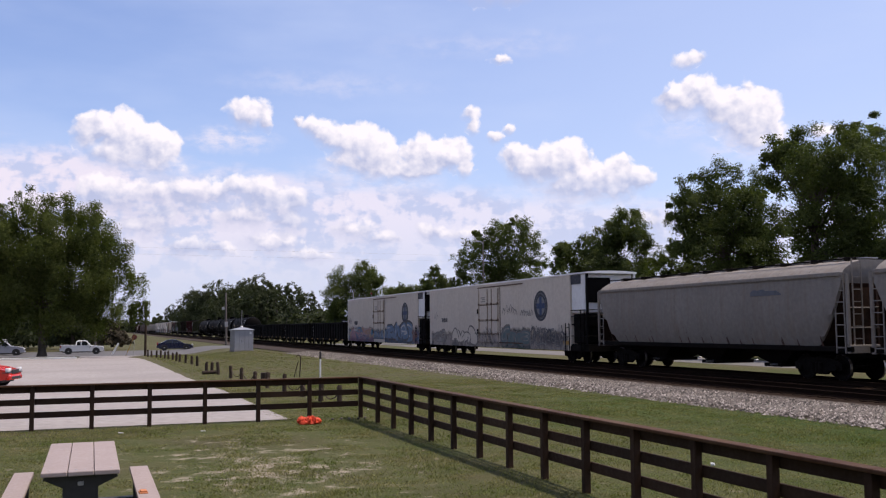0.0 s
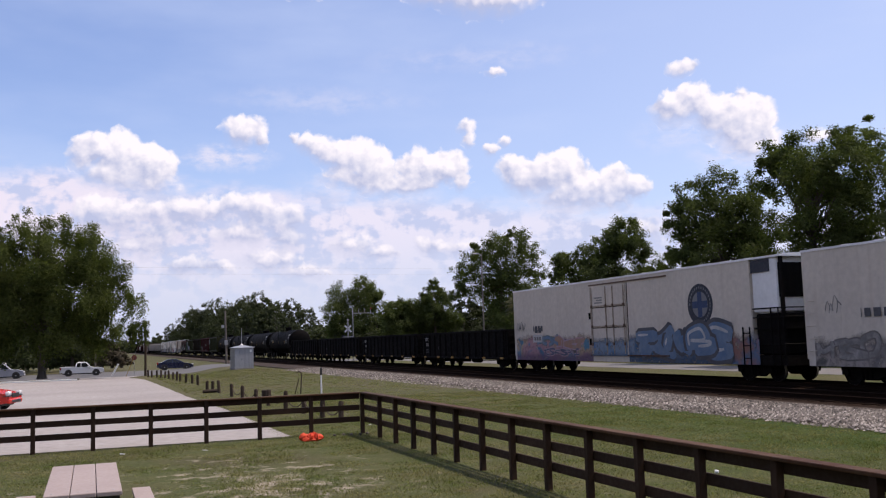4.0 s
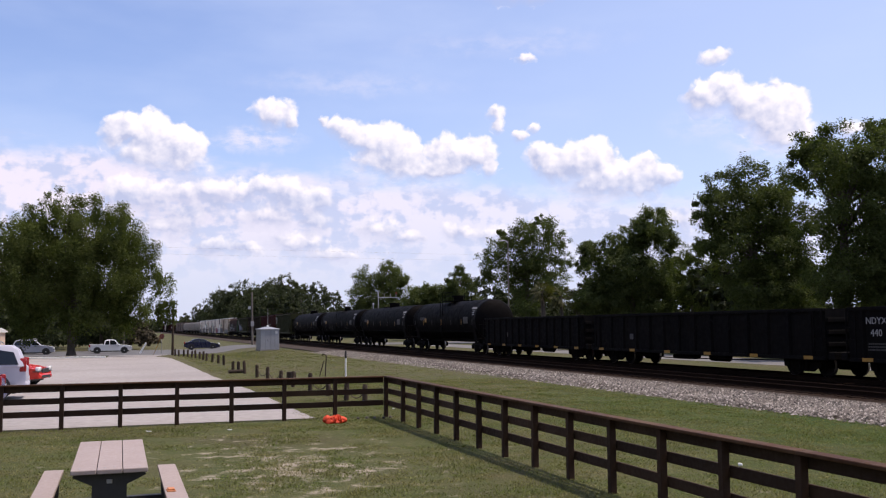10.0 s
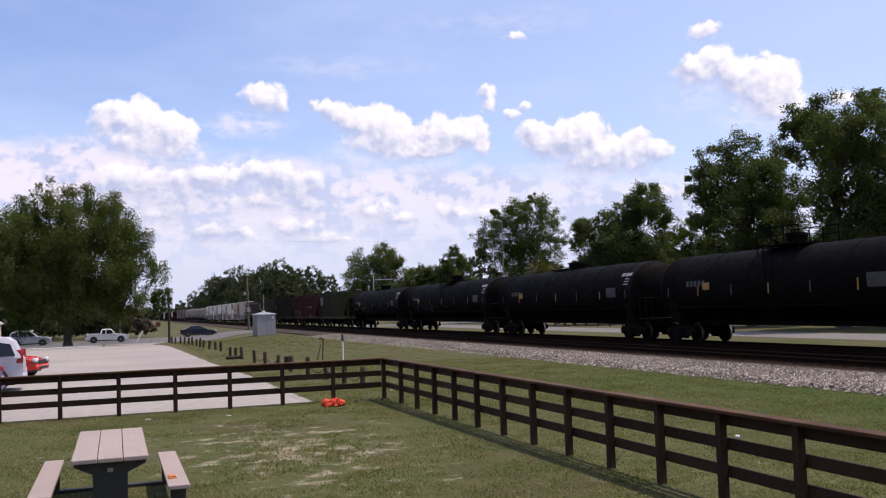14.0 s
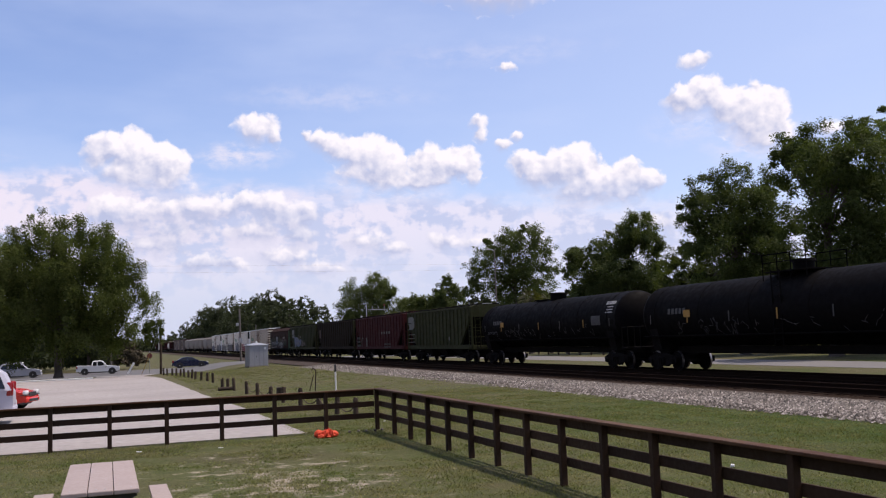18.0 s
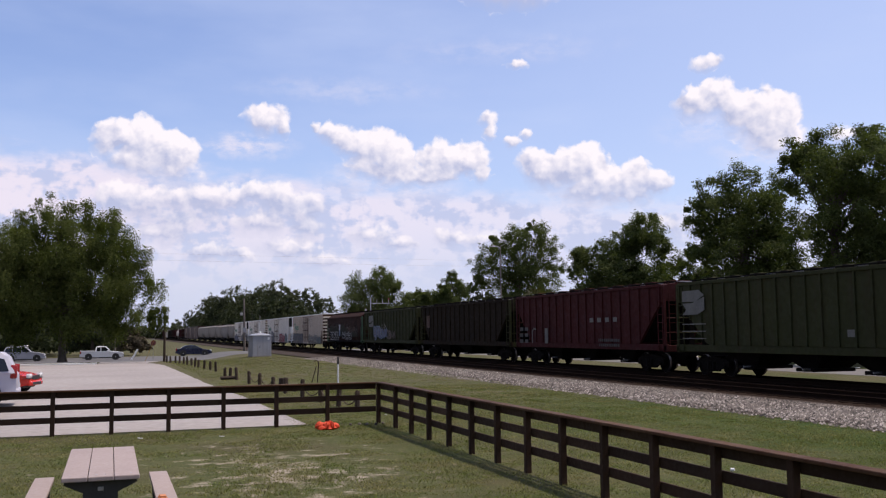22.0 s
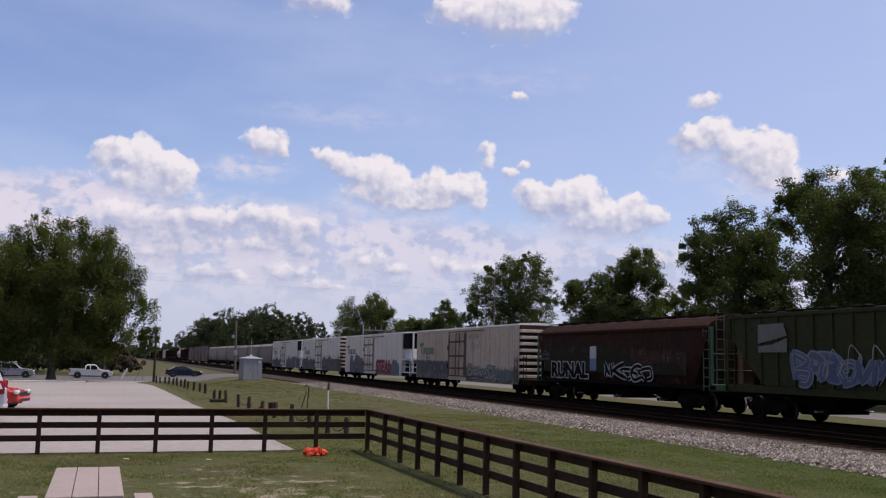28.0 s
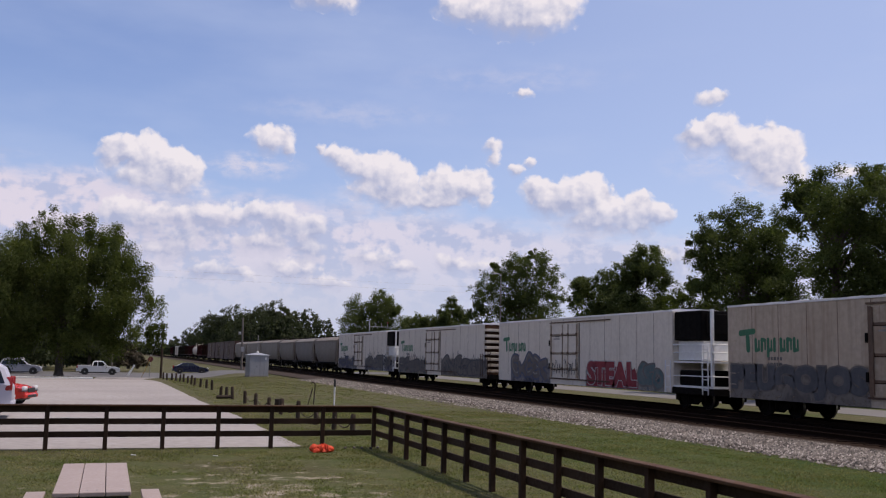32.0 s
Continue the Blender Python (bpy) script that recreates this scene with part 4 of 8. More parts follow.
tree("wide dense live oak at the edge of the car park", -4.85, 96.0, [(-1.6, 15.0, 1.8), (-3.0, 13.0, 2.0), (1.3, 14.0, 2.3), (3.6, 12.1, 2.6), (-1.0, 11.4, 3.6), (5.5, 9.6, 2.6), (2.6, 8.1, 4.0), (7.1, 7.4, 2.2), (8.2, 5.1, 1.5), (-2.5, 8.1, 4.2), (-4.6, 10.6, 2.8), (-5.0, 7.0, 3.2), (1.1, 4.8, 2.9), (5.3, 4.5, 2.5), (9.0, 4.5, 0.9), (-3.8, 4.2, 2.5), (-6.6, 8.6, 2.0)], 270000, 0.118, 101, M_OAK, 0.34, 6.0, gaps=0.16, droop=1.4, depth=0.5, spray=250, tight=0.19, hollow=0.5, shrink=0.80, double=2.4)
tree("rounded leafy tree beyond the railway", 52.0, 199.5, [(-2.1, 12.2, 3.6), (2.2, 13.5, 3.8), (-3.9, 8.5, 3.2), (4.1, 11.0, 3.2), (0.4, 7.3, 5.1), (5.9, 12.2, 1.8), (-2.7, 4.8, 3.8), (4.1, 4.8, 4.5), (2.8, 15.9, 1.5)], 75600, 0.200, 102, M_LEAF2, 0.4, 9.0, gaps=0.10)
tree("low bushy tree beyond the railway", 50.0, 155.8, [(-2.4, 7.2, 2.2), (0.0, 8.2, 2.0), (2.5, 7.7, 2.2), (-1.5, 4.8, 3.0), (2.0, 4.7, 3.0), (5.4, 6.2, 3.0)], 45360, 0.200, 103, M_LEAF2, 0.25, 4.5, gaps=0.08)
tree("small upright tree with a thin top", 54.0, 150.9, [(-0.1, 11.4, 1.6), (-0.9, 10.0, 1.8), (1.5, 9.5, 1.8), (0.0, 7.1, 2.5), (2.5, 6.1, 2.2), (-0.1, 12.7, 0.8)], 30240, 0.163, 104, M_LEAF2, 0.22, 9.0, gaps=0.16)
tree("tall airy tree with gaps between its boughs", 53.0, 120.1, [(-0.6, 14.9, 2.4), (2.2, 15.5, 2.4), (-3.0, 13.3, 2.3), (4.0, 14.0, 2.0), (-5.0, 11.3, 2.0), (4.9, 11.2, 1.8), (0.9, 11.7, 3.3), (-2.1, 9.3, 2.9), (3.3, 8.5, 2.9), (-5.8, 9.0, 1.6), (0.1, 6.1, 2.9), (1.4, 16.8, 1.1), (-3.0, 15.3, 1.0)], 91800, 0.141, 105, M_LEAF2, 0.36, 12.0, gaps=0.22, hollow=0.35)
tree("leafy tree with an uneven pointed crown", 50.0, 86.3, [(2.3, 12.5, 2.0), (0.5, 11.6, 2.0), (3.4, 11.0, 1.5), (-1.6, 10.5, 1.7), (-4.2, 10.0, 1.5), (-3.7, 7.8, 2.2), (-0.7, 8.1, 2.8), (2.8, 8.0, 2.4), (-5.1, 8.8, 0.9), (-2.0, 5.1, 2.8), (2.1, 5.1, 2.5), (2.9, 14.0, 0.7), (-4.0, 5.2, 2.2)], 128250, 0.144, 106, M_LEAF2, 0.32, 9.0, gaps=0.13)
tree("thin young tree between larger ones", 56.0, 84.5, [(-0.1, 9.2, 1.6), (1.1, 10.4, 1.1), (0.2, 6.9, 1.9), (-1.0, 5.7, 1.9), (1.3, 5.1, 2.2), (2.2, 8.0, 1.6)], 30240, 0.118, 107, M_LEAF2, 0.2, 7.0, gaps=0.2, hollow=0.3)
tree("large dark leafy tree with open boughs", 47.0, 62.2, [(-0.7, 13.9, 1.7), (-2.9, 13.1, 1.5), (-1.8, 13.5, 1.2), (1.7, 13.6, 1.5), (2.9, 12.8, 1.4), (-4.1, 11.6, 1.4), (-1.4, 11.5, 2.2), (1.2, 10.7, 2.4), (-3.0, 9.2, 1.8), (3.3, 10.1, 1.9), (-0.2, 8.0, 2.4), (2.3, 7.5, 2.2), (-2.4, 6.7, 1.7), (-4.5, 12.3, 0.6), (0.1, 4.8, 2.4), (2.7, 4.3, 2.2)], 168750, 0.120, 108, M_LEAF, 0.36, 10.0, gaps=0.26, shrink=0.84, spray=220, tight=0.27, double=1.9)
tree("tallest dark tree with spreading open boughs", 46.0, 51.2, [(-1.3, 14.5, 1.6), (-2.5, 13.8, 1.1), (0.5, 14.7, 1.8), (2.3, 15.4, 1.5), (3.6, 15.8, 1.3), (0.1, 12.6, 2.1), (2.6, 12.8, 2.4), (-1.4, 11.9, 1.7), (4.7, 13.8, 1.7), (0.7, 9.8, 2.4), (3.5, 10.1, 2.4), (-1.5, 8.4, 1.9), (2.0, 7.1, 2.6), (-0.6, 5.6, 2.1), (4.0, 6.2, 2.4), (1.2, 3.6, 2.1), (3.9, 16.3, 0.5), (5.3, 11.5, 1.9), (-2.8, 14.4, 0.4)], 209250, 0.116, 109, M_LEAF, 0.4, 11.5, gaps=0.28, shrink=0.84, spray=220, tight=0.27, double=1.9)
tree("sparse tree with light showing through its boughs", 48.0, 43.2, [(-2.5, 10.9, 1.0), (-0.9, 12.2, 1.4), (0.3, 11.4, 1.4), (-2.0, 9.1, 1.4), (-0.1, 8.3, 2.0), (1.5, 9.9, 1.6), (-1.8, 6.3, 1.8), (1.0, 5.8, 2.2), (-0.7, 3.5, 1.8), (2.2, 7.5, 1.8)], 75600, 0.127, 110, M_LEAF2, 0.3, 8.5, gaps=0.30, hollow=0.3, double=1.7)


def yard_branch():
    """An oak that stands beside the camera; one bough hangs into the open sky."""
    t = thing("tree", "young oak beside the yard with a bough over the grass", "tree", "", pose(-4.6, 5.2, 0))
    b = B()
    b.tube([(0, 0, -0.1), (0.05, 0, 1.6), (0.0, 0.1, 3.4), (0.1, 0.1, 5.4)], [0.20, 0.16, 0.13, 0.05], 9)
    b.tube([(0.02, 0.05, 3.0), (1.2, 0.5, 4.2), (2.5, 1.0, 4.62), (3.37, 1.28, 4.70), (3.60, 1.36, 4.64)], [0.09, 0.06, 0.03, 0.010, 0.004], 6)
    for a, h in ((2.2, 3.2), (3.3, 3.8), (4.4, 3.5), (1.6, 4.2)):
        b.tube([(0.02, 0.05, h), (math.cos(a) * 0.9, math.sin(a) * 0.9, h + 0.9), (math.cos(a) * 1.7, math.sin(a) * 1.7, h + 1.3)], [0.07, 0.04, 0.015], 6)
    part("trunk", b, M_BARK, t, smooth=True)
    lobes = [(-1.2, -0.6, 5.0, 0.9), (-0.4, 0.9, 5.4, 0.9), (0.0, -0.9, 5.2, 0.9), (-0.7, -0.1, 6.0, 0.8)]
    rg = np.random.default_rng(91)
    c = np.array([3.60, 1.36, 4.64]) + rg.normal(size=(34, 1, 3)) * np.array([0.045, 0.03, 0.022])
    sprig = c + rg.normal(size=(34, 3, 3)) * 0.022
    leaves = np.concatenate([sprig, leaf_cloud(lobes, 6000, 0.06, 92, spray=60, tight=0.3, tri=True)])
    part("crown", raw_mesh("crown", leaves, 3, M_OAK), M_OAK, t)


yard_branch()


def frond_palm(x, y, h, seed):
    """A cabbage palm: slim trunk and a head of stiff folded fronds."""
    t = thing("palm_tree", "cabbage palm with yellowish drooping fronds beyond the track", "palm", "palms", pose(x, y, 0))
    rg = random.Random(seed)
    part("trunk", B().tube([(0, 0, -0.1), (0.1, 0, h * 0.5), (0, 0.1, h)], [0.24, 0.19, 0.2], 8), M_BARK, t, smooth=True)
    v = []
    for k in range(46):
        a, e = rg.uniform(0, 6.28), rg.uniform(-0.9, 1.2)
        d = Vector((math.cos(a) * math.cos(e), math.sin(a) * math.cos(e), math.sin(e)))
        s = d.cross(Vector((0, 0, 1))).normalized()
        L = rg.uniform(1.1, 1.7)
        o = Vector((0, 0, h))
        hub = o + d * L * 0.55
        for j in range(9):
            f = (j - 4) / 4
            tip = hub + (d * (1 - 0.35 * f * f) + s * f * 0.9 + Vector((0, 0, -0.35 - 0.3 * rg.random()))) * L * 0.55
            w = s.cross(d) * 0.03 + s * 0.05
            v.append([hub - w * 0.5, (hub + tip) / 2 + w, tip, (hub + tip) / 2 - w])
        v.append([o - s * 0.02, o + s * 0.02, hub + s * 0.03, hub - s * 0.03])
    part("crown", raw_mesh("crown", np.array([[tuple(p) for p in q] for q in v]), 4, M_PALM), M_PALM, t)
    return t


for k, (px, py, ph) in enumerate([(45.5, 99, 6.3), (46.5, 96, 5.6), (47.5, 103, 6.6), (46.0, 91, 5.2), (48.5, 93, 6.0)]):
    frond_palm(px, py, ph, 40 + k)


def woods(name, label, spots, leaves, size, seed, mat=M_WOODS, gaps=0.02):
    """A belt of far trees: spots are (x, y, height, crown radius)."""
    rg = random.Random(seed)
    balls, b = [], B()
    for x, y, h, r in spots:
        b.tube([(x, y, -0.1), (x, y, h * 0.8)], [0.28, 0.1], 5)
        for k in range(9):
            f = k / 8
            rr = r * (0.70 + 0.38 * math.sin(math.pi * min(0.2 + f * 0.72, 1)))
            balls.append((x + rg.uniform(-1, 1) * rr * 0.55, y + rg.uniform(-1, 1) * rr * 0.55, max(h * (0.10 + 0.90 * f) - 0.75 * rr, rr * 0.5), rr * rg.uniform(0.65, 0.85)))
    q = leaf_cloud(balls, leaves, size, seed, 0.55, gaps, shrink=0.92, spray=20, tight=0.20, tri=True)
    t = thing(name, label, "woods", "", None, "stuff")
    tagged(part("crowns", raw_mesh("crowns", q, 3, mat), mat, t), kind="stuff")
    tagged(part("trunks", b, M_BARK, t), kind="stuff")
    return t


FAR = [(46, 668, 16.8), (46, 600, 19), (46, 538, 21.8), (46, 500, 21.0), (46, 462, 21.3), (46, 404, 20.6), (46, 380, 18), (46, 358, 17.5), (46, 328, 17.3), (46, 303, 18.0), (46, 284, 13.0), (46, 268, 8.5), (46, 253, 6.0),
       (46, 239, 6.0), (46, 226, 6.0), (46, 215, 5), (46, 205, 5)]
spots = []
for x, y, h in FAR:
    h *= 1.13
    spots.append((x + 2, y, h, 4.2 * h / 16))
    spots.append((x + 9, y + random.uniform(-8, 8), h * random.uniform(0.85, 1.0), 4.4))
    spots.append((x + 5, y + random.uniform(-12, 12), h * random.uniform(0.75, 0.95), 4.4))
    spots.append((x + 14, y + random.uniform(-8, 8), h * random.uniform(0.85, 1.0), 4.6))
    spots.append((x + 2 + random.uniform(-2, 2), y + random.uniform(-9, 9), h * 0.8, 3.6 * h / 16))
woods("far_woods", "dark green woods lining the railway in the distance", spots, 330000, 0.50, 3)
random.seed(11)
woods("horizon_woods", "low dark woods closing the view down the line",
      [(x, 660 + random.uniform(-20, 30), h + random.uniform(-2, 2), 5.5) for x, h in zip(range(-160, 46, 7), [17] * 22 + [11, 10, 10, 11, 12, 12, 12, 12])], 60000, 1.0, 4)
woods("street_woods", "shady dark green woods behind the street",
      [(random.uniform(-75, -4), random.uniform(128, 165), random.uniform(11, 18), 5.0) for _ in range(34)] + [(-1.5, 150, 9, 3), (-3, 132, 8, 3), (-11, 122, 9, 4), (-22, 124, 10, 4.5), (-16, 121, 6, 3)], 150000, 0.5, 5)
# both belts beyond the road wear leaves coloured dark for deep shade
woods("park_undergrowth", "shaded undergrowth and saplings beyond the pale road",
      [(random.uniform(52, 74), random.uniform(20, 215), random.uniform(4, 8.5), 3.3) for _ in range(75)], 150000, 0.36, 6, M_SHADELEAF)
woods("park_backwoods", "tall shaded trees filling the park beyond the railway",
      [(random.uniform(66, 90), random.uniform(15, 230), random.uniform(9, 13), 4.8) for _ in range(46)] + [(random.uniform(55, 63), random.uniform(32, 78), random.uniform(8.0, 10.0), 3.6) for _ in range(24)], 120000, 0.6, 7, M_SHADELEAF)
# unseen belt behind and left of the camera, added to cut low sky light
woods("sky_blocking_woods", "unseen woods added behind the yard to block low sky light",
      [(random.uniform(-90, 90), random.uniform(-75, -55), random.uniform(12, 18), 6.0) for _ in range(30)] + [(random.uniform(-66, -56), random.uniform(-60, 110), random.uniform(13, 19), 6.5) for _ in range(34)], 40000, 1.3, 8)

# ================= yard: fence, table, posts =================
FX, FY, FH = 6.60, 24.35, 1.075   # fence: line of the long run, line of the front run, height
POST_ME = B().box(-0.05, 0.05, -0.05, 0.05, -0.1, FH - 0.035, 0.008).mesh("post", M_FENCE)


def fence_run(label, start, step, count, along, first=0.0, skip=0):
    """A run of posts, two face boards, a top board and a flat cap, from start along +-x or +-y."""
    t = thing("fence", label, "fence", "yard fence", pose(*start, 0))
    spots = [step * k + (first if k else 0.0) for k in range(count + 1)]
    for k in range(skip, count + 1):
        p = (spots[k], 0, 0) if along == "x" else (0, spots[k], 0)
        part("post", POST_ME, None, t, at=pose(*p, 0, 0, random.uniform(-1, 1)))
    for k in range(0, count):
        a, b = sorted((spots[k], spots[k + 1]))
        for z0, z1 in ((0.30, 0.44), (0.61, 0.75), (0.90, 1.045)):
            dz = random.uniform(-0.006, 0.006)
            off = 0.052
            bb = B()
            if along == "x":
                bb.box(a + 0.004, b - 0.004, off, off + 0.035, z0 + dz, z1 + dz, 0.006)
            else:
                bb.box(off, off + 0.035, a + 0.004, b - 0.004, z0 + dz, z1 + dz, 0.006)
            part("board", bb, M_FENCE, t)
    k = 0
    while k < count:
        m = min(3, count - k)
        a, b = sorted((spots[k], spots[k + m]))
        bb = B()
        if along == "x":
            bb.box(a + 0.003, b - 0.003, -0.075, 0.105, FH - 0.032, FH + 0.008, 0.008)
        else:
            bb.box(-0.075, 0.105, a + 0.003, b - 0.003, FH - 0.032, FH + 0.008, 0.008)
        part("cap", bb, M_CAP, t, "reddish brown worn cap board")
        k += m
    return t


fence_run("dark brown three-board fence with a flat cap, beside the grass", (FX, FY), -1.331, 15, "y", first=-0.29)
fence_run("dark brown three-board fence with a flat cap, before the car park", (FX - 0.05, FY), -1.327, 12, "x", skip=1)


def picnic_table():
    """Three-plank top on black pedestals, two single-plank benches on the same frame."""
    t = thing("picnic_table", "picnic table with pinkish grey planks on black pedestals", "table", "", pose(-0.15, 12.93, 0, 0, 0, 0.3))
    half = 1.46
    for k in range(3):
        x0 = -0.42 + k * 0.281
        part("tabletop_plank", B().box(x0 + 0.003, x0 + 0.277, -half, half, 0.745, 0.795, 0.008), M_PLANK, t)
    for y in (-1.2, 1.2):
        b = B()
        b.prism([(-0.38, 0.745), (-0.40, 0.70), (-0.19, 0.60), (-0.19, 0.03), (0.19, 0.03), (0.19, 0.60), (0.40, 0.70), (0.38, 0.745)], "y", y - 0.13, y + 0.13)
        part("pedestal", b, M_BLACK, t, "black moulded pedestal")
        b = B()
        b.prism([(-0.85, 0.0), (0.85, 0.0), (0.85, 0.03), (0.8, 0.045), (-0.8, 0.045), (-0.85, 0.03)], "y", y - 0.06, y + 0.06)
        part("foot", b, M_BLACK, t)
        for sx in (-1, 1):
            b = B()
            b.prism([(sx * 0.755 - 0.09, 0.37), (sx * 0.755 - 0.075, 0.02), (sx * 0.755 + 0.075, 0.02), (sx * 0.755 + 0.09, 0.37)], "y", y - 0.09, y + 0.09)
            part("bench_support", b, M_BLACK, t)
    for sx in (-1, 1):
        part("bench_plank", B().box(sx * 0.755 - 0.125, sx * 0.755 + 0.125, -half, half, 0.372, 0.42, 0.008), M_PLANK, t)
    part("label_plate", B().box(-0.032, 0.032, -1.345, -1.331, 0.62, 0.665, 0.004), M_STEEL, t, "small grey maker's plate")
    for x in (-0.33, -0.05, 0.05, 0.33):
        part("screw", B().lathe([(0, 0.012), (0.004, 0.010), (0.005, 0.0)], "z", 8, (x, -1.3, 0.7955)), M_STEEL, t)
    return t


picnic_table()


def crumple(name, label, x, y, z, w, d, h, mat, seed, folds=9):
    """A heap of folded cloth or net."""
    rg = random.Random(seed)
    b = B()
    for k in range(folds):
        cx, cy = rg.uniform(-w, w) * 0.35, rg.uniform(-d, d) * 0.35
        rx, ry, rz = w * rg.uniform(0.10, 0.24), d * rg.uniform(0.12, 0.28), h * rg.uniform(0.18, 0.55)
        rings = []
        for i in range(7):
            e = math.pi * i / 6 - math.pi / 2
            ring = []
            for j in range(14):
                a = 2 * math.pi * j / 14
                wob = 1 + 0.55 * noise.noise((math.cos(a) * 2 + k * 3, math.sin(a) * 2, e * 2 + seed))
                ring.append((cx + rx * wob * math.cos(a) * max(math.cos(e), 0.03), cy + ry * wob * math.sin(a) * max(math.cos(e), 0.03), max(rz * 0.9 + rz * math.sin(e) * wob, 0.0)))
            rings.append(ring)
        b.rings(rings)
    return solid(name, b, mat, label, "netting", at=pose(x, y, z), smooth=True)


crumple("orange_netting", "crumpled bright orange safety netting lying on the grass", 5.0, 23.3, 0.0, 0.54, 0.46, 0.19, M_ORANGE, 3, 26)
crumple("orange_scrap", "small scrap of orange netting under the bench", -1.12, 13.7, 0.0, 0.22, 0.16, 0.07, M_ORANGE, 8, 4)
cone = B()
cone.box(-0.05, 0.05, -0.09, 0.09, 0, 0.012, 0.003)
cone.box(-0.035, 0.04, -0.06, 0.075, 0.012, 0.03, 0.004)
solid("orange_wrapper", cone, material("orange_tan_card", (0.62, 0.23, 0.09), 0.7, big=4, small=20, amount=0.4), "folded orange and tan wrapper on the bench", "wrapper", at=pose(0.56, 12.05, 0.421, 0, 0, 4))
ball = B()
ball.lathe([(-0.035, 0.0), (-0.03, 0.02), (-0.012, 0.034), (0.012, 0.034), (0.03, 0.02), (0.035, 0.0)], "z", 10)
for k, (x, y) in enumerate([(9.75, 13.4)]):
    solid("paper_cup", B().lathe([(0, 0.022), (0.004, 0.026), (0.055, 0.030), (0.06, 0.031), (0.062, 0.0)], "y", 14), M_WHITE, "crushed white paper cup lying in the grass", "litter", at=pose(x, y, 0.05, 0, 0, 40), smooth=True)
for k, (x, y) in enumerate([(0.55, 23.0), (2.35, 22.6), (7.4, 26.5), (7.0, 33.5)]):
    solid("paper_scrap", B().box(-0.06, 0.06, -0.03, 0.03, 0, 0.014, 0.004), M_WHITE, "small white scrap of litter on the grass", "litter", group="litter", at=pose(x, y, 0.012, 0, 6, k * 40))
st = B()
for k in range(5):
    st.lathe([(-0.03, 0), (-0.02, 0.035), (0.01, 0.042), (0.03, 0.02), (0.035, 0)], "z", 7, (k * 0.22 + random.uniform(-0.05, 0.05), random.uniform(-0.1, 0.1), 0.03))
solid("corner_stones", st, M_STONE, "grey stones lying at the fence corner", "stones", kind="stuff", at=pose(5.75, 23.95, 0))

# row of low timber posts with a cable, along the car park's edge
posts = [(4.5, 92.5), (4.7, 90.2), (5.0, 87.6), (5.15, 84.5), (5.3, 81.5), (5.4, 78.5), (5.5, 75.3), (5.55, 72.6), (5.6, 70.3), (5.8, 67.8), (6.0, 65.4), (6.05, 62.2), (5.65, 53.0), (5.75, 51.3), (5.95, 50.1), (6.05, 46.0), (6.1, 42.8), (6.25, 40.0), (6.4, 37.8), (6.6, 35.2), (6.7, 32.4), (6.85, 30.2), (6.9, 27.9)]
for k, (x, y) in enumerate(posts):
    h = 0.62 + random.uniform(-0.06, 0.06)
    b = B()
    b.tube([(0, 0, -0.1), (random.uniform(-0.02, 0.02), 0, h * 0.9), (random.uniform(-0.03, 0.03), 0, h)], [0.085, 0.082, 0.062], 9)
    solid("timber_post", b, M_POST, "short dark weathered timber post beside the car park", "post", group="car park posts", at=pose(x, y, lie(x, y), random.uniform(-3, 3), random.uniform(-3, 3), 0))
    if 14 < k < len(posts) - 1:
        nx, ny = posts[k + 1]
        c = B()
        pts = []
        for i in range(9):
            f = i / 8
            pts.append((x + (nx - x) * f, y + (ny - y) * f, 0.46 - 0.30 * (1 - (2 * f - 1) ** 2)))
        solid("chain", c.tube(pts, 0.018, 5), M_POST, "dark sagging chain between timber posts", "chain", group="car park chains")
lg = B()
lg.tube([(-0.42, 0, 0.09), (0.42, 0.1, 0.11)], [0.10, 0.09], 9)
solid("fallen_post", lg, M_POST, "fallen dark timber post lying on the grass", "post", at=pose(5.6, 50.6, 0), smooth=True)
st2 = B()
st2.tube([(0, 0, 0.0), (0, 0, 0.5)], [0.22, 0.20], 9)
solid("timber_stump", st2, M_POST, "thick dark timber stump among the posts", "stump", at=pose(6.75, 40.3, 0))

# white marker post with a black top
t = thing("marker_post", "thin white marker post with a black top", "post", at=pose(8.12, 35.9, 0))
part("shaft", B().lathe([(-0.1, 0.032), (1.18, 0.032), (1.19, 0.0)], "z", 10), M_WHITE, t, smooth=True)
part("top", B().lathe([(1.18, 0.040), (1.2, 0.043), (1.42, 0.043), (1.46, 0.034), (1.48, 0.0)], "z", 10), M_BLACK, t, "black rounded top", smooth=True)
# bent steel stand in the verge
t = thing("steel_stand", "dark bent steel stand in the verge", "stand", at=pose(9.2, 45.4, 0))
part("upright", B().tube([(0.05, 0, -0.05), (0.10, 0, 0.9), (0.08, 0, 1.02), (-0.03, 0, 1.08), (-0.12, 0, 1.0)], 0.028, 6), M_POST, t)
part("brace", B().tube([(-0.24, 0, -0.05), (-0.02, 0, 0.75)], 0.022, 6), M_POST, t)

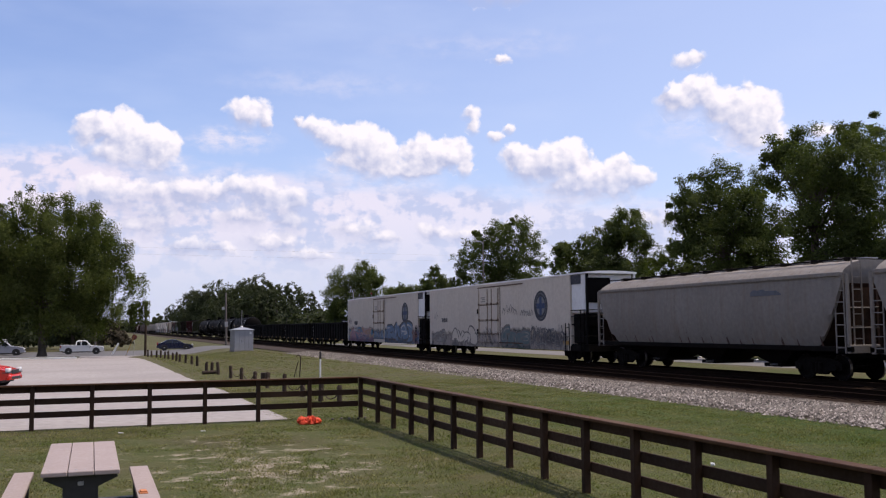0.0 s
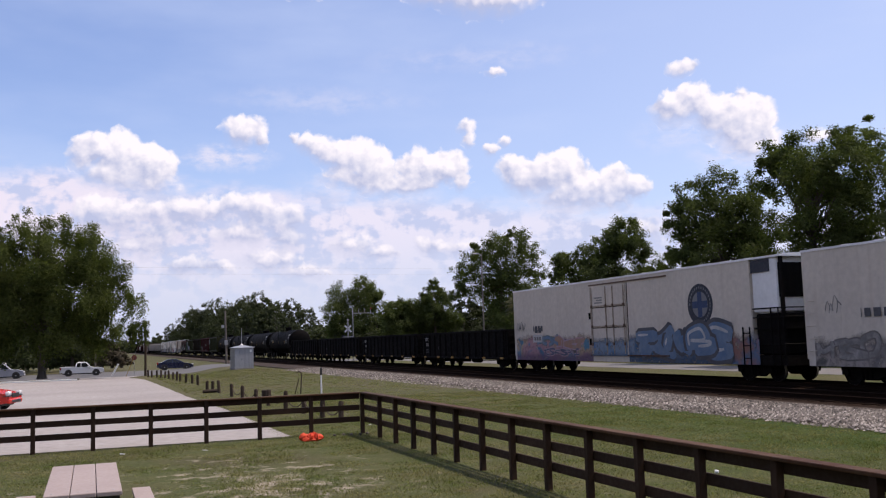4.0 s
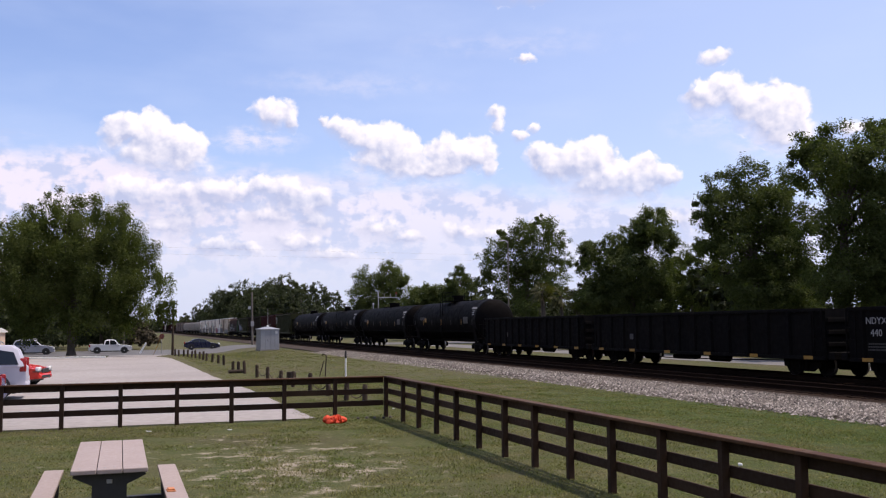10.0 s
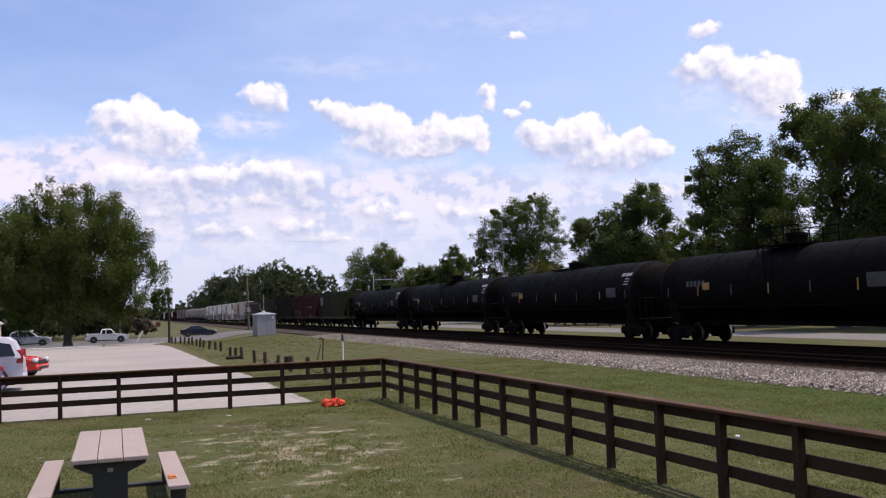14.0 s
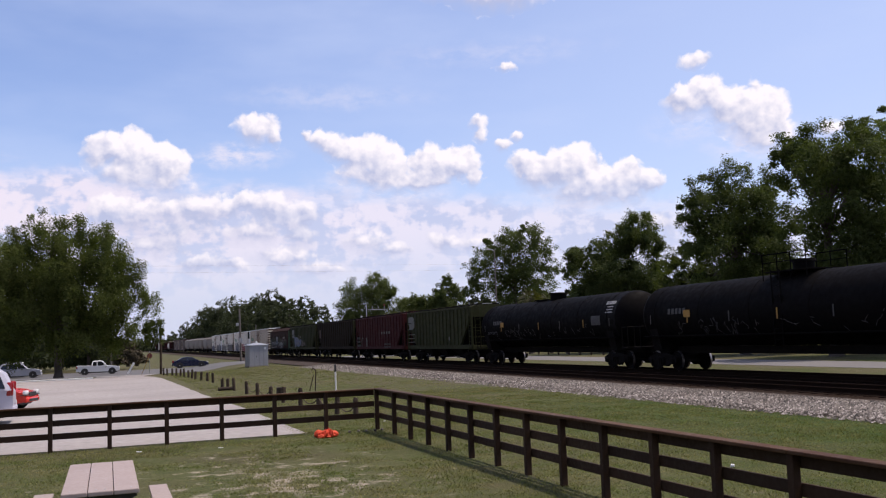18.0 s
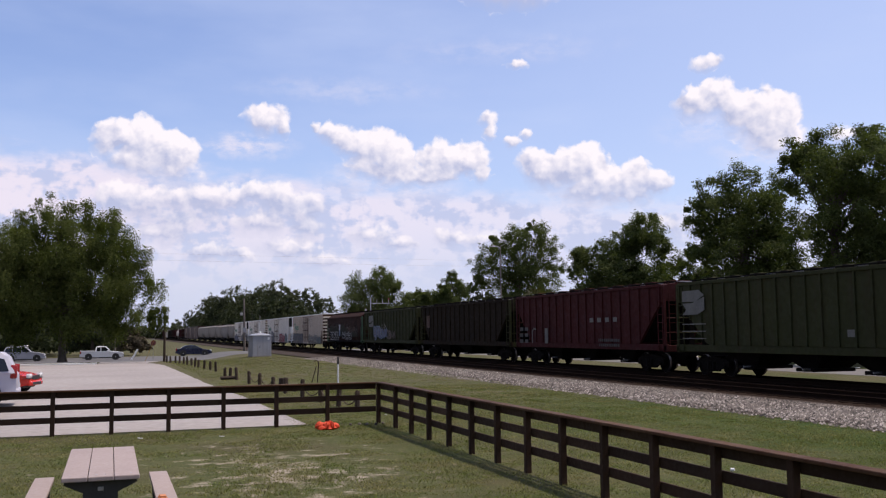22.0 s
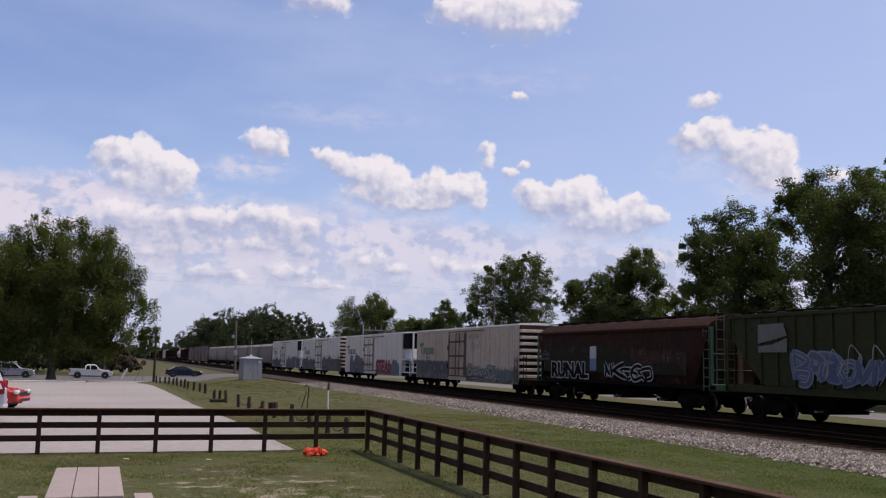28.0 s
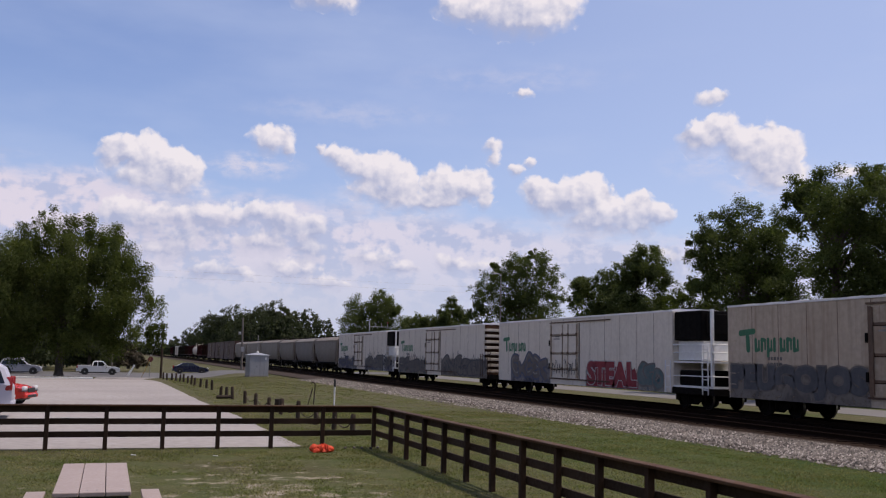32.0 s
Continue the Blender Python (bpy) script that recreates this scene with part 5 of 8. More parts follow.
# ================= signal hut and poles =================
t = thing("signal_hut", "small grey sheet-metal signal hut with a shallow roof", "hut", at=pose(14.35, 100.9, 0, 0, 0, 8) @ Matrix.Diagonal((0.80, 0.9, 0.95, 1.0)))
part("base", B().box(-1.3, 1.3, -1.0, 1.0, -0.05, 0.10), M_LOT, t)
for k in range(4):
    x0 = -1.25 + k * 0.625
    part("wall_panel", B().box(x0 + 0.006, x0 + 0.619, -1.0, -0.96, 0.1, 2.3, 0.012), M_SHED, t)
for k in range(3):
    y0 = -0.955 + k * 0.637
    for x in (-1.25, 1.21):
        part("wall_panel", B().box(x, x + 0.04, y0, y0 + 0.625, 0.1, 2.3, 0.01), M_SHED, t)
part("back_wall", B().box(-1.2, 1.2, 0.95, 0.99, 0.1, 2.3), M_SHED, t)
b = B()
b.rings([[(-1.36, -1.1, 2.3), (1.36, -1.1, 2.3), (1.36, 1.1, 2.3), (-1.36, 1.1, 2.3)], [(-1.36, -1.1, 2.36), (1.36, -1.1, 2.36), (1.36, 1.1, 2.36), (-1.36, 1.1, 2.36)], [(-0.25, -0.1, 2.62), (0.25, -0.1, 2.62), (0.25, 0.1, 2.62), (-0.25, 0.1, 2.62)]])
part("roof", b, M_SHED, t)
part("vent", B().lathe([(2.6, 0.12), (2.66, 0.2), (2.74, 0.17), (2.78, 0.0)], "z", 10), M_WHITE, t, "white round roof vent", smooth=True)
part("sign", B().box(0.72, 1.0, -1.02, -1.004, 1.85, 2.12), M_WHITE, t, "small white notice")
part("antenna", B().tube([(0, 0.0, 2.6), (0.0, 0.0, 4.55)], 0.035, 6), M_STEEL, t)
part("door_handle", B().box(-0.35, -0.31, -1.05, -1.0, 1.0, 1.2, 0.005), M_BLACK, t)


def utility_pole(x, y, h, label, r=0.15, arm=0.0, mat=M_POLE, lean=0.0):
    t = thing("utility_pole", label, "pole", at=pose(x, y, lie(x, y), 0, lean, 0))
    part("shaft", B().tube([(0, 0, -0.2), (0, 0, h * 0.5), (0, 0, h)], [r, r * 0.85, r * 0.7], 10), mat, t, smooth=True)
    if arm:
        part("arm", B().box(-arm, arm, -0.06, 0.06, h - 0.75, h - 0.6, 0.01), mat, t)
        for s in (-0.9, -0.4, 0.4, 0.9):
            part("insulator", B().lathe([(h - 0.6, 0.02), (h - 0.55, 0.045), (h - 0.48, 0.045), (h - 0.46, 0.0)], "z", 7, (s * arm, 0, 0)), M_STEEL, t)
    return t


p = utility_pole(17.0, 134.5, 7.4, "weathered grey pole beside the crossing", 0.17, lean=-1.0)
part("box", B().box(-0.22, 0.22, -0.3, -0.15, 2.6, 3.3, 0.02), M_STEEL, p, "grey equipment box")
part("box", B().box(-0.55, -0.2, -0.2, 0.1, 5.0, 5.4, 0.02), M_STEEL, p, "grey equipment box")
utility_pole(4.65, 101.2, 5.2, "dark timber pole at the corner of the car park", 0.14, mat=M_POST)
p = utility_pole(44.6, 106.8, 12.9, "tall grey street lighting pole beyond the railway", 0.10, mat=M_POLE)
part("arm", B().tube([(0, 0, 12.6), (-0.6, -0.6, 12.8), (-1.3, -1.3, 12.75)], 0.05, 6), M_STEEL, p)
part("lamp", B().box(-1.7, -1.15, -1.45, -1.15, 12.66, 12.82, 0.04), M_STEEL, p)
utility_pole(-0.2, 121.0, 8.5, "dim timber pole in front of the woods", 0.12, mat=M_POLE)
for k, (z, a) in enumerate([(9.6, 0.0), (8.7, 0.4)]):
    w = B()
    w.tube([(-120 + i * 20, 128 + a + i * 1.2, z + 4.0 + 0.0035 * (i - 8) ** 2 * 4) for i in range(17)], 0.006, 4)
    solid("overhead_wire", w, M_STEEL, "thin grey overhead wire across the street", "wire", group="overhead wires")


def crossing_signal(x, y, turn):
    t = thing("crossing_signal", "railway crossing signal mast with red lamps and white crossbuck", "signal", "crossing signals", pose(x, y, 0, 0, 0, turn))
    part("mast", B().tube([(0, 0, -0.1), (0, 0, 5.4)], 0.075, 8), M_STEEL, t, smooth=True)
    for a in (45, -45):
        bb = B()
        bb.box(-0.62, 0.62, -0.09, -0.075, -0.11, 0.11)
        part("crossbuck_board", bb, M_WHITE, t, at=pose(0, -0.01 * (a > 0), 4.3, 0, a, 0))
    part("lamp_bar", B().box(-0.75, 0.75, -0.05, 0.05, 3.15, 3.25), M_STEEL, t)
    for sx in (-0.62, 0.62):
        part("lamp_backing", B().lathe([(-0.12, 0.30), (-0.09, 0.30), (-0.08, 0.12), (0.06, 0.11), (0.07, 0)], "y", 16, (sx, -0.02, 3.2)), M_BLACK, t)
        part("lamp_lens", B().lathe([(-0.155, 0.0), (-0.15, 0.07), (-0.125, 0.13), (-0.121, 0.13)], "y", 14, (sx, -0.02, 3.2)), M_SIGNALRED if sx > 0 else M_TAIL, t)
    part("bell", B().lathe([(5.4, 0.12), (5.5, 0.15), (5.6, 0.08), (5.62, 0)], "z", 10), M_STEEL, t)
    return t


crossing_signal(32.0, 124.5, 165)
gt = thing("signal_mast", "slender grey signal mast with a small red lamp beyond the railway", "signal", at=pose(31.0, 118.0, 0))
part("mast", B().tube([(0, 0, -0.1), (0, 0, 6.9)], 0.06, 8), M_STEEL, gt, smooth=True)
part("bracket", B().box(-0.05, 2.6, -0.03, 0.03, 6.15, 6.22, 0.01), M_STEEL, gt)
for k in range(3):
    part("bracket_post", B().tube([(0.8 + k * 0.8, 0, 6.2), (0.8 + k * 0.8, 0, 6.7)], 0.03, 6), M_STEEL, gt)
part("lamp_lens", B().lathe([(-0.2, 0.0), (-0.18, 0.08), (-0.1, 0.1), (0.0, 0.1)], "y", 12, (2.4, 0, 6.75)), M_TAIL, gt, "red signal lamp")
# leaning white board and brown brush by the street
solid("leaning_board", B().box(-0.1, 0.1, -0.03, 0.03, 0, 1.45, 0.01), M_WHITE, "narrow white board leaning beside the street", "board", at=pose(1.6, 113.5, lie(1.6, 113.5), 0, 28, 0))
woods("brown_brush", "dry reddish brown brush beside the street", [(2.0, 139, 3.9, 1.6), (0.6, 141, 3.0, 1.5), (3.2, 140, 2.4, 1.2)], 9000, 0.24, 31, M_BRUSH)
sd = thing("garden_shed", "low peach-walled shed with a pale metal roof", "shed", at=pose(-15.5, 83.0, lie(-15, 83)))
part("wall", B().box(-6.5, 5.9, -4.0, 4.0, 0, 2.3), M_PEACH, sd)
part("roof", B().prism([(-4.3, 2.25), (4.3, 2.25), (4.3, 2.35), (0, 2.62), (-4.3, 2.35)], "x", -6.8, 6.05), M_WHITE, sd, "pale metal roof")
part("door", B().box(-3.0, -0.4, -4.04, -4.004, 0.05, 2.0), M_BARK, sd, "brown door")
sd = thing("house", "low house with a pale weathered roof among the trees", "house", at=pose(-20.0, 97.5, lie(-20, 97)))
part("wall", B().box(-6.0, 7.0, -3.0, 3.0, 0, 2.75), M_PEACH, sd)
part("roof", B().prism([(-3.5, 2.7), (3.5, 2.7), (3.5, 2.8), (0, 3.75), (-3.5, 2.8)], "x", -6.4, 7.6), M_LOT, sd, "pale weathered roof")
st = thing("stop_sign", "dark red octagonal road sign on a thin post", "road sign", at=pose(3.8, 108.5, lie(4, 108), 0, 0, 12))
part("post", B().tube([(0, 0, -0.1), (0, 0, 2.5)], 0.025, 6), M_STEEL, st)
part("plate", B().lathe([(-0.012, 0.0), (-0.012, 0.30), (0.0, 0.30), (0.0, 0.0)], "y", 8, (0, -0.045, 1.95)), material("faded_red_sign", (0.10, 0.016, 0.015), 0.7, big=2, small=10, amount=0.4), st, "dark red octagonal plate")
gw = thing("guy_wire", "pole stay with a yellow guard at its foot", "stay", at=pose(4.65, 101.2, lie(4.65, 101)))
part("wire", B().tube([(-1.9, 0.4, 0.0), (-0.02, 0, 4.8)], 0.012, 5), M_STEEL, gw)
part("guard", B().tube([(-1.9, 0.4, 0.0), (-1.03, 0.22, 2.2)], 0.022, 6), M_YELLOW, gw, "faded yellow guard")
gr = thing("guard_rail", "low brown timber rail beyond the far road", "rail", at=pose(44.0, 70, 0))
for k in range(14):
    part("post", B().box(-0.07, 0.07, k * 2.4 - 0.07, k * 2.4 + 0.07, -0.05, 0.7), M_POST, gr)
for k in range(13):
    part("beam", B().box(-0.11, -0.07, k * 2.4, k * 2.4 + 2.39, 0.45, 0.65, 0.01), M_POST, gr)

# ================= parked vehicles =================
def wheel_part(t, x, y, r=0.34, w=0.22):
    wh = part("wheel", B().lathe([(-w / 2, r * 0.62), (-w / 2, r * 0.92), (-w / 2 + 0.03, r), (w / 2 - 0.03, r), (w / 2, r * 0.92), (w / 2, r * 0.62)], "y", 20, (0, 0, 0)), M_TYRE, t, at=pose(x, y, r), smooth=True)
    part("rim", B().lathe([(-w / 2 - 0.004, 0.0), (-w / 2 - 0.004, r * 0.2), (-w / 2 + 0.02, r * 0.3), (-w / 2 + 0.005, r * 0.62), (w / 2 - 0.005, r * 0.62), (w / 2 - 0.02, r * 0.3), (w / 2 + 0.004, r * 0.2), (w / 2 + 0.004, 0.0)], "y", 14), M_STEEL, wh, smooth=True)


def car(name, label, category, at, paint, belt, roof, width=1.78, wheels=(-1.35, 1.35), glass=(), height=0.0, wheel_r=0.34, rack=False, bed=None, tail_h=0.85, tail_tall=0.22):
    """A car, nose towards +x. belt: body outline (x, z) up to the waist; roof: cabin outline from the waist; glass: side panes as outlines."""
    t = thing(name, label, category, "parked vehicles", at)
    hw = width / 2
    # lower body, rounded in plan towards nose and tail
    xs = [p[0] for p in belt]
    x0, x1 = min(xs), max(xs)

    def plan(x, z):
        f = max((x - (x1 - 0.55)) / 0.55, ((x0 + 0.4) - x) / 0.4, 0)
        return hw * (1 - 0.16 * f * f) - (0.05 if z < 0.4 else 0)
    b = B()
    rings = []
    for k in (-1, -0.97, -0.88, 0.88, 0.97, 1):
        inset = {1: 0.06, 0.97: 0.015, 0.88: 0.0}[abs(k)]
        cx, cz = (x0 + x1) / 2, 0.6
        rings.append([(cx + (x - cx) * (1 - inset * 0.35), math.copysign(min(abs(k) / 0.97, 1.0) if abs(k) > 0.9 else 0.9, k) * plan(x, z), cz + (z - cz) * (1 - inset)) for x, z in belt])
    b.rings(rings)
    part("body", b, paint, t, smooth=True)
    if roof:
        b = B()
        zb, zt = min(p[1] for p in roof), max(p[1] for p in roof)
        lean = lambda z: hw * (0.965 - 0.17 * (z - zb) / (zt - zb))
        rings = []
        for k, ins in ((-1, 0.05), (-0.97, 0.0), (0.97, 0.0), (1, 0.05)):
            cx = sum(p[0] for p in roof) / len(roof)
            rings.append([(cx + (x - cx) * (1 - ins * 0.4), k * lean(z) * (1.0 if ins == 0 else 0.99), zb + (z - zb) * (1 - ins * 0.3)) for x, z in roof])
        b.rings(rings)
        part("cabin", b, paint, t, smooth=True)
        for outline in glass:
            for s in (-1, 1):
                b = B()
                b.rings([[(x, s * (lean(z) + 0.002), z) for x, z in outline], [(x, s * (lean(z) + 0.010), z) for x, z in outline]])
                part("side_window", b, M_GLASS, t)
        # front and rear screens lie on the sloping ends of the cabin
        order = sorted(roof, key=lambda p: p[1])
        front = sorted([p for p in roof if p[0] > 0.0], key=lambda p: p[1]) or order
        lowf, topf = max(roof, key=lambda p: p[0] - p[1] * 0.01), max([p for p in roof if p[1] > zt - 0.12], key=lambda p: p[0])
        lowr, topr = min(roof, key=lambda p: p[0] + p[1] * 0.01), min([p for p in roof if p[1] > zt - 0.12], key=lambda p: p[0])
        for nm, lo_p, hi_p, s in (("windscreen", lowf, topf, 1), ("rear_window", lowr, topr, -1)):
            a = (lo_p[0] * 0.88 + hi_p[0] * 0.12, lo_p[1] * 0.88 + hi_p[1] * 0.12)
            c = (lo_p[0] * 0.14 + hi_p[0] * 0.86, lo_p[1] * 0.14 + hi_p[1] * 0.86)
            b = B()
            d = 0.014 * s
            pts = [(a[0] + d, -lean(a[1]) * 0.90, a[1] + 0.006), (a[0] + d, lean(a[1]) * 0.90, a[1] + 0.006), (c[0] + d, lean(c[1]) * 0.88, c[1] + 0.006), (c[0] + d, -lean(c[1]) * 0.88, c[1] + 0.006)]
            b.rings([pts, [(x - 0.03 * s, y, z - 0.02) for x, y, z in pts]])
            part(nm, b, M_GLASS, t)
        if rack:
            for s in (-1, 1):
                part("roof_rail", B().tube([(-1.5, s * hw * 0.72, zt + 0.0), (-1.4, s * hw * 0.72, zt + 0.06), (0.2, s * hw * 0.72, zt + 0.07), (0.35, s * hw * 0.72, zt + 0.0)], 0.022, 6), M_STEEL, t)
    for x in wheels:
        for s in (-1, 1):
            part("wheel_arch", B().lathe([(-0.03, 0.0), (-0.03, wheel_r + 0.07), (0.03, wheel_r + 0.07), (0.03, 0.0)], "y", 22, (x, s * (hw - 0.025), wheel_r + 0.02)), M_BLACK, t)
            wheel_part(t, x, s * (hw - 0.10), wheel_r)
    for s in (-1, 1):
        part("headlight", B().box(x1 - 0.16, x1 - 0.005, s * hw * 0.70 - 0.17, s * hw * 0.70 + 0.17, 0.62, 0.80, 0.03), M_LAMP, t, smooth=True)
        part("tail_light", B().box(x0 + 0.012, x0 + (0.16 if tail_tall < 0.3 else 0.24), s * hw * 0.80 - 0.10, s * hw * 0.80 + 0.10, tail_h - 0.12, tail_h + tail_tall * 0.8, 0.03), M_TAIL, t, smooth=True)
        part("mirror", B().box(0.55, 0.75, s * (hw + 0.02) - 0.09, s * (hw + 0.02) + 0.09, 0.98, 1.12, 0.03), paint, t)
    part("front_bumper", B().box(x1 - 0.14, x1 + 0.03, -hw * 0.84, hw * 0.84, 0.30, 0.50, 0.04), paint if name != "pickup_truck" else M_STEEL, t, smooth=True)
    part("grille", B().box(x1 - 0.05, x1 + 0.012, -hw * 0.45, hw * 0.45, 0.54, 0.72, 0.02), M_BLACK, t)
    part("rear_bumper", B().box(x0 - 0.04, x0 + 0.14, -hw * 0.86, hw * 0.86, 0.36, 0.58, 0.04), paint, t, smooth=True)
    part("number_plate", B().box(x0 - 0.05, x0 - 0.041, -0.16, 0.16, 0.62, 0.76), M_WHITE, t, "plain white plate")
    part("underbody", B().box(x0 + 0.3, x1 - 0.3, -hw * 0.8, hw * 0.8, 0.20, 0.42), M_BLACK, t)
    return t


SUV_BELT = [(-2.2, 0.42), (-2.24, 0.62), (-2.22, 0.98), (-2.15, 1.04), (0.85, 1.03), (1.55, 0.97), (2.1, 0.84), (2.22, 0.66), (2.2, 0.36), (1.7, 0.28), (-1.8, 0.28)]
SUV_ROOF = [(-2.17, 1.02), (-1.95, 1.52), (-1.75, 1.66), (-0.4, 1.72), (0.25, 1.62), (0.95, 1.02)]
SUV_GLASS = [[(-2.0, 1.08), (-1.84, 1.46), (-1.25, 1.56), (-1.2, 1.08)], [(-1.1, 1.08), (-1.15, 1.57), (-0.35, 1.59), (-0.25, 1.08)], [(-0.15, 1.08), (-0.25, 1.59), (0.12, 1.55), (0.72, 1.08)]]
SEDAN_BELT = [(-2.3, 0.40), (-2.34, 0.60), (-2.3, 0.90), (-2.1, 0.97), (-1.4, 0.97), (0.85, 0.93), (1.7, 0.82), (2.2, 0.68), (2.28, 0.52), (2.24, 0.32), (1.7, 0.24), (-1.8, 0.24)]
SEDAN_ROOF = [(-1.85, 0.95), (-1.1, 1.36), (-0.5, 1.45), (0.15, 1.40), (1.1, 0.92)]
SEDAN_GLASS = [[(-1.45, 0.99), (-1.0, 1.31), (-0.45, 1.38), (-0.42, 0.99)], [(-0.34, 0.99), (-0.36, 1.38), (0.12, 1.34), (0.82, 0.98)]]
PICK_BELT = [(-2.6, 0.50), (-2.62, 0.72), (-2.6, 1.04), (-2.52, 1.08), (0.9, 1.05), (1.9, 1.0), (2.45, 0.88), (2.55, 0.66), (2.5, 0.40), (2.0, 0.34), (-2.2, 0.36)]
PICK_ROOF = [(-0.85, 1.04), (-0.72, 1.62), (-0.5, 1.72), (0.25, 1.73), (0.5, 1.66), (1.15, 1.04)]
PICK_GLASS = [[(-0.68, 1.10), (-0.6, 1.56), (-0.2, 1.62), (-0.2, 1.10)], [(-0.1, 1.10), (-0.1, 1.62), (0.4, 1.60), (0.88, 1.10)]]

BIG_BELT = [(x * 1.04, z * 1.10) for x, z in SUV_BELT]
BIG_ROOF = [(x * 1.04, z * 1.10) for x, z in SUV_ROOF]
BIG_GLASS = [[(x * 1.04, z * 1.10) for x, z in g] for g in SUV_GLASS]


def shrunk(outline, f):
    return [(x * f, z * f) for x, z in outline]


S = 0.93
pk = car("pickup_truck", "white extended-cab pickup truck parked on the street", "pickup truck", pose(-1.6, 118.0, -0.46), M_VWHITE, shrunk(PICK_BELT, S), shrunk(PICK_ROOF, S), 1.75, (-1.5, 1.5), [shrunk(g, S) for g in PICK_GLASS], wheel_r=0.34)
part("load_bed", B().box(-2.28, -0.9, -0.66, 0.66, 0.99, 1.012), M_BLACK, pk, "open dark load bed")
for s in (-1, 1):
    part("bed_rail", B().box(-2.32, -0.9, s * 0.76 - 0.055, s * 0.76 + 0.055, 1.0, 1.07, 0.02), M_VWHITE, pk)
part("tailgate", B().box(-2.42, -2.32, -0.7, 0.7, 0.98, 1.07, 0.02), M_VWHITE, pk)
car("estate_car", "silver estate car parked on the street", "car", pose(-9.9, 117.0, -0.46), M_VSILVER, SUV_BELT, SUV_ROOF, 1.8, (-1.35, 1.35), SUV_GLASS, rack=True)
car("sedan", "dark blue saloon waiting near the crossing", "car", pose(9.75, 130.0, -0.44, 0, 0, -2), M_VNAVY, SEDAN_BELT, SEDAN_ROOF, 1.8, (-1.4, 1.4), SEDAN_GLASS)
car("suv", "pale silver off-road car with its red tail lamp towards the yard", "car", pose(-5.55, 36.0, 0.014, 0, 0, 182), M_VPALE, BIG_BELT, BIG_ROOF, 1.9, (-1.4, 1.4), BIG_GLASS, wheel_r=0.39, rack=True, tail_h=1.06, tail_tall=0.42)
hb = car("hatchback", "bright red small car nosing out of its parking bay", "car", pose(-5.42, 44.4, 0.014, 0, 0, -15), M_VRED, SEDAN_BELT, SEDAN_ROOF, 1.75, (-1.4, 1.4), SEDAN_GLASS)
car("saloon", "dark blue saloon parked in the car park", "car", pose(-5.75, 30.9, 0.014, 0, 0, 182), M_VBLUE, SEDAN_BELT, SEDAN_ROOF, 1.8, (-1.4, 1.4), SEDAN_GLASS)
part("lower_intake", B().box(2.2, 2.325, -0.5, 0.5, 0.33, 0.44, 0.02), M_BLACK, hb, "dark lower air intake")
for s in (-1, 1):
    part("headlight_surround", B().box(2.03, 2.29, s * 0.62 - 0.2, s * 0.62 + 0.2, 0.585, 0.615, 0.01), M_BLACK, hb)
    part("fog_lamp", B().lathe([(2.27, 0.08), (2.30, 0.07), (2.305, 0.0)], "x", 10, (0, s * 0.6, 0.42)), M_LAMP, hb)

# ================= freight train =================
M_RODPALE = material("dirty_cream_door_hardware", (0.46, 0.385, 0.30), 0.7, colour2=(0.24, 0.165, 0.11), big=1.5, small=9, amount=0.8)
M_CCREAM = material("stained_cream_car_paint", (0.57, 0.470, 0.365), 0.65, spec=0.25, colour2=(0.46, 0.36, 0.265), big=0.3, small=4, amount=0.75, streak=(0.24, 0.155, 0.095), streak_amount=0.55)
M_ROD = material("grimy_door_hardware", (0.15, 0.085, 0.052), 0.7, colour2=(0.10, 0.062, 0.042), big=1.5, small=9, amount=0.7)
M_RUSTDARK = material("dark_rust", (0.060, 0.028, 0.015), 0.9, colour2=(0.028, 0.015, 0.010), big=1.0, small=8, amount=0.8, spec=0.15)
# car space: y runs back along the train, -x faces the yard, z = 0 on the rail
SIDEFRAME = B()
SIDEFRAME.prism([(-1.18, 0.36), (-1.22, 0.62), (-0.98, 0.70), (-0.42, 0.80), (0.42, 0.80), (0.98, 0.70), (1.22, 0.62), (1.18, 0.36), (0.82, 0.36), (0.55, 0.30), (0.40, 0.20), (-0.40, 0.20), (-0.55, 0.30), (-0.82, 0.36)], "x", -0.07, 0.07)
SIDEFRAME.box(-0.10, -0.06, -0.28, 0.28, 0.28, 0.66, 0.02)
for yy0 in (-0.18, 0.0, 0.18):
    SIDEFRAME.lathe([(0.26, 0.075), (0.62, 0.075)], "z", 8, (-0.10, yy0, 0))
for yy0 in (-0.9, 0.9):
    SIDEFRAME.lathe([(-0.15, 0.0), (-0.15, 0.11), (-0.05, 0.13), (0.0, 0.13)], "x", 10, (0, yy0, 0.45))
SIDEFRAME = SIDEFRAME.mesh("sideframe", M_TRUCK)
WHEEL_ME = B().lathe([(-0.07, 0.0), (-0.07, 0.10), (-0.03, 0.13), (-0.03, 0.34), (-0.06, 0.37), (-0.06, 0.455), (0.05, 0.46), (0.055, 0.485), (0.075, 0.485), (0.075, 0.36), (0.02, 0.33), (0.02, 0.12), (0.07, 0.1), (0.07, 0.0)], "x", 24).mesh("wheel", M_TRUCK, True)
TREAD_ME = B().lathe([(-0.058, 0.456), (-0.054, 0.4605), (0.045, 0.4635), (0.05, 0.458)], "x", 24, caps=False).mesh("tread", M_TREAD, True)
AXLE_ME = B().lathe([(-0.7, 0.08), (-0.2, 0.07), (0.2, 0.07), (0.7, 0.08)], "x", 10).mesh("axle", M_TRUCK)
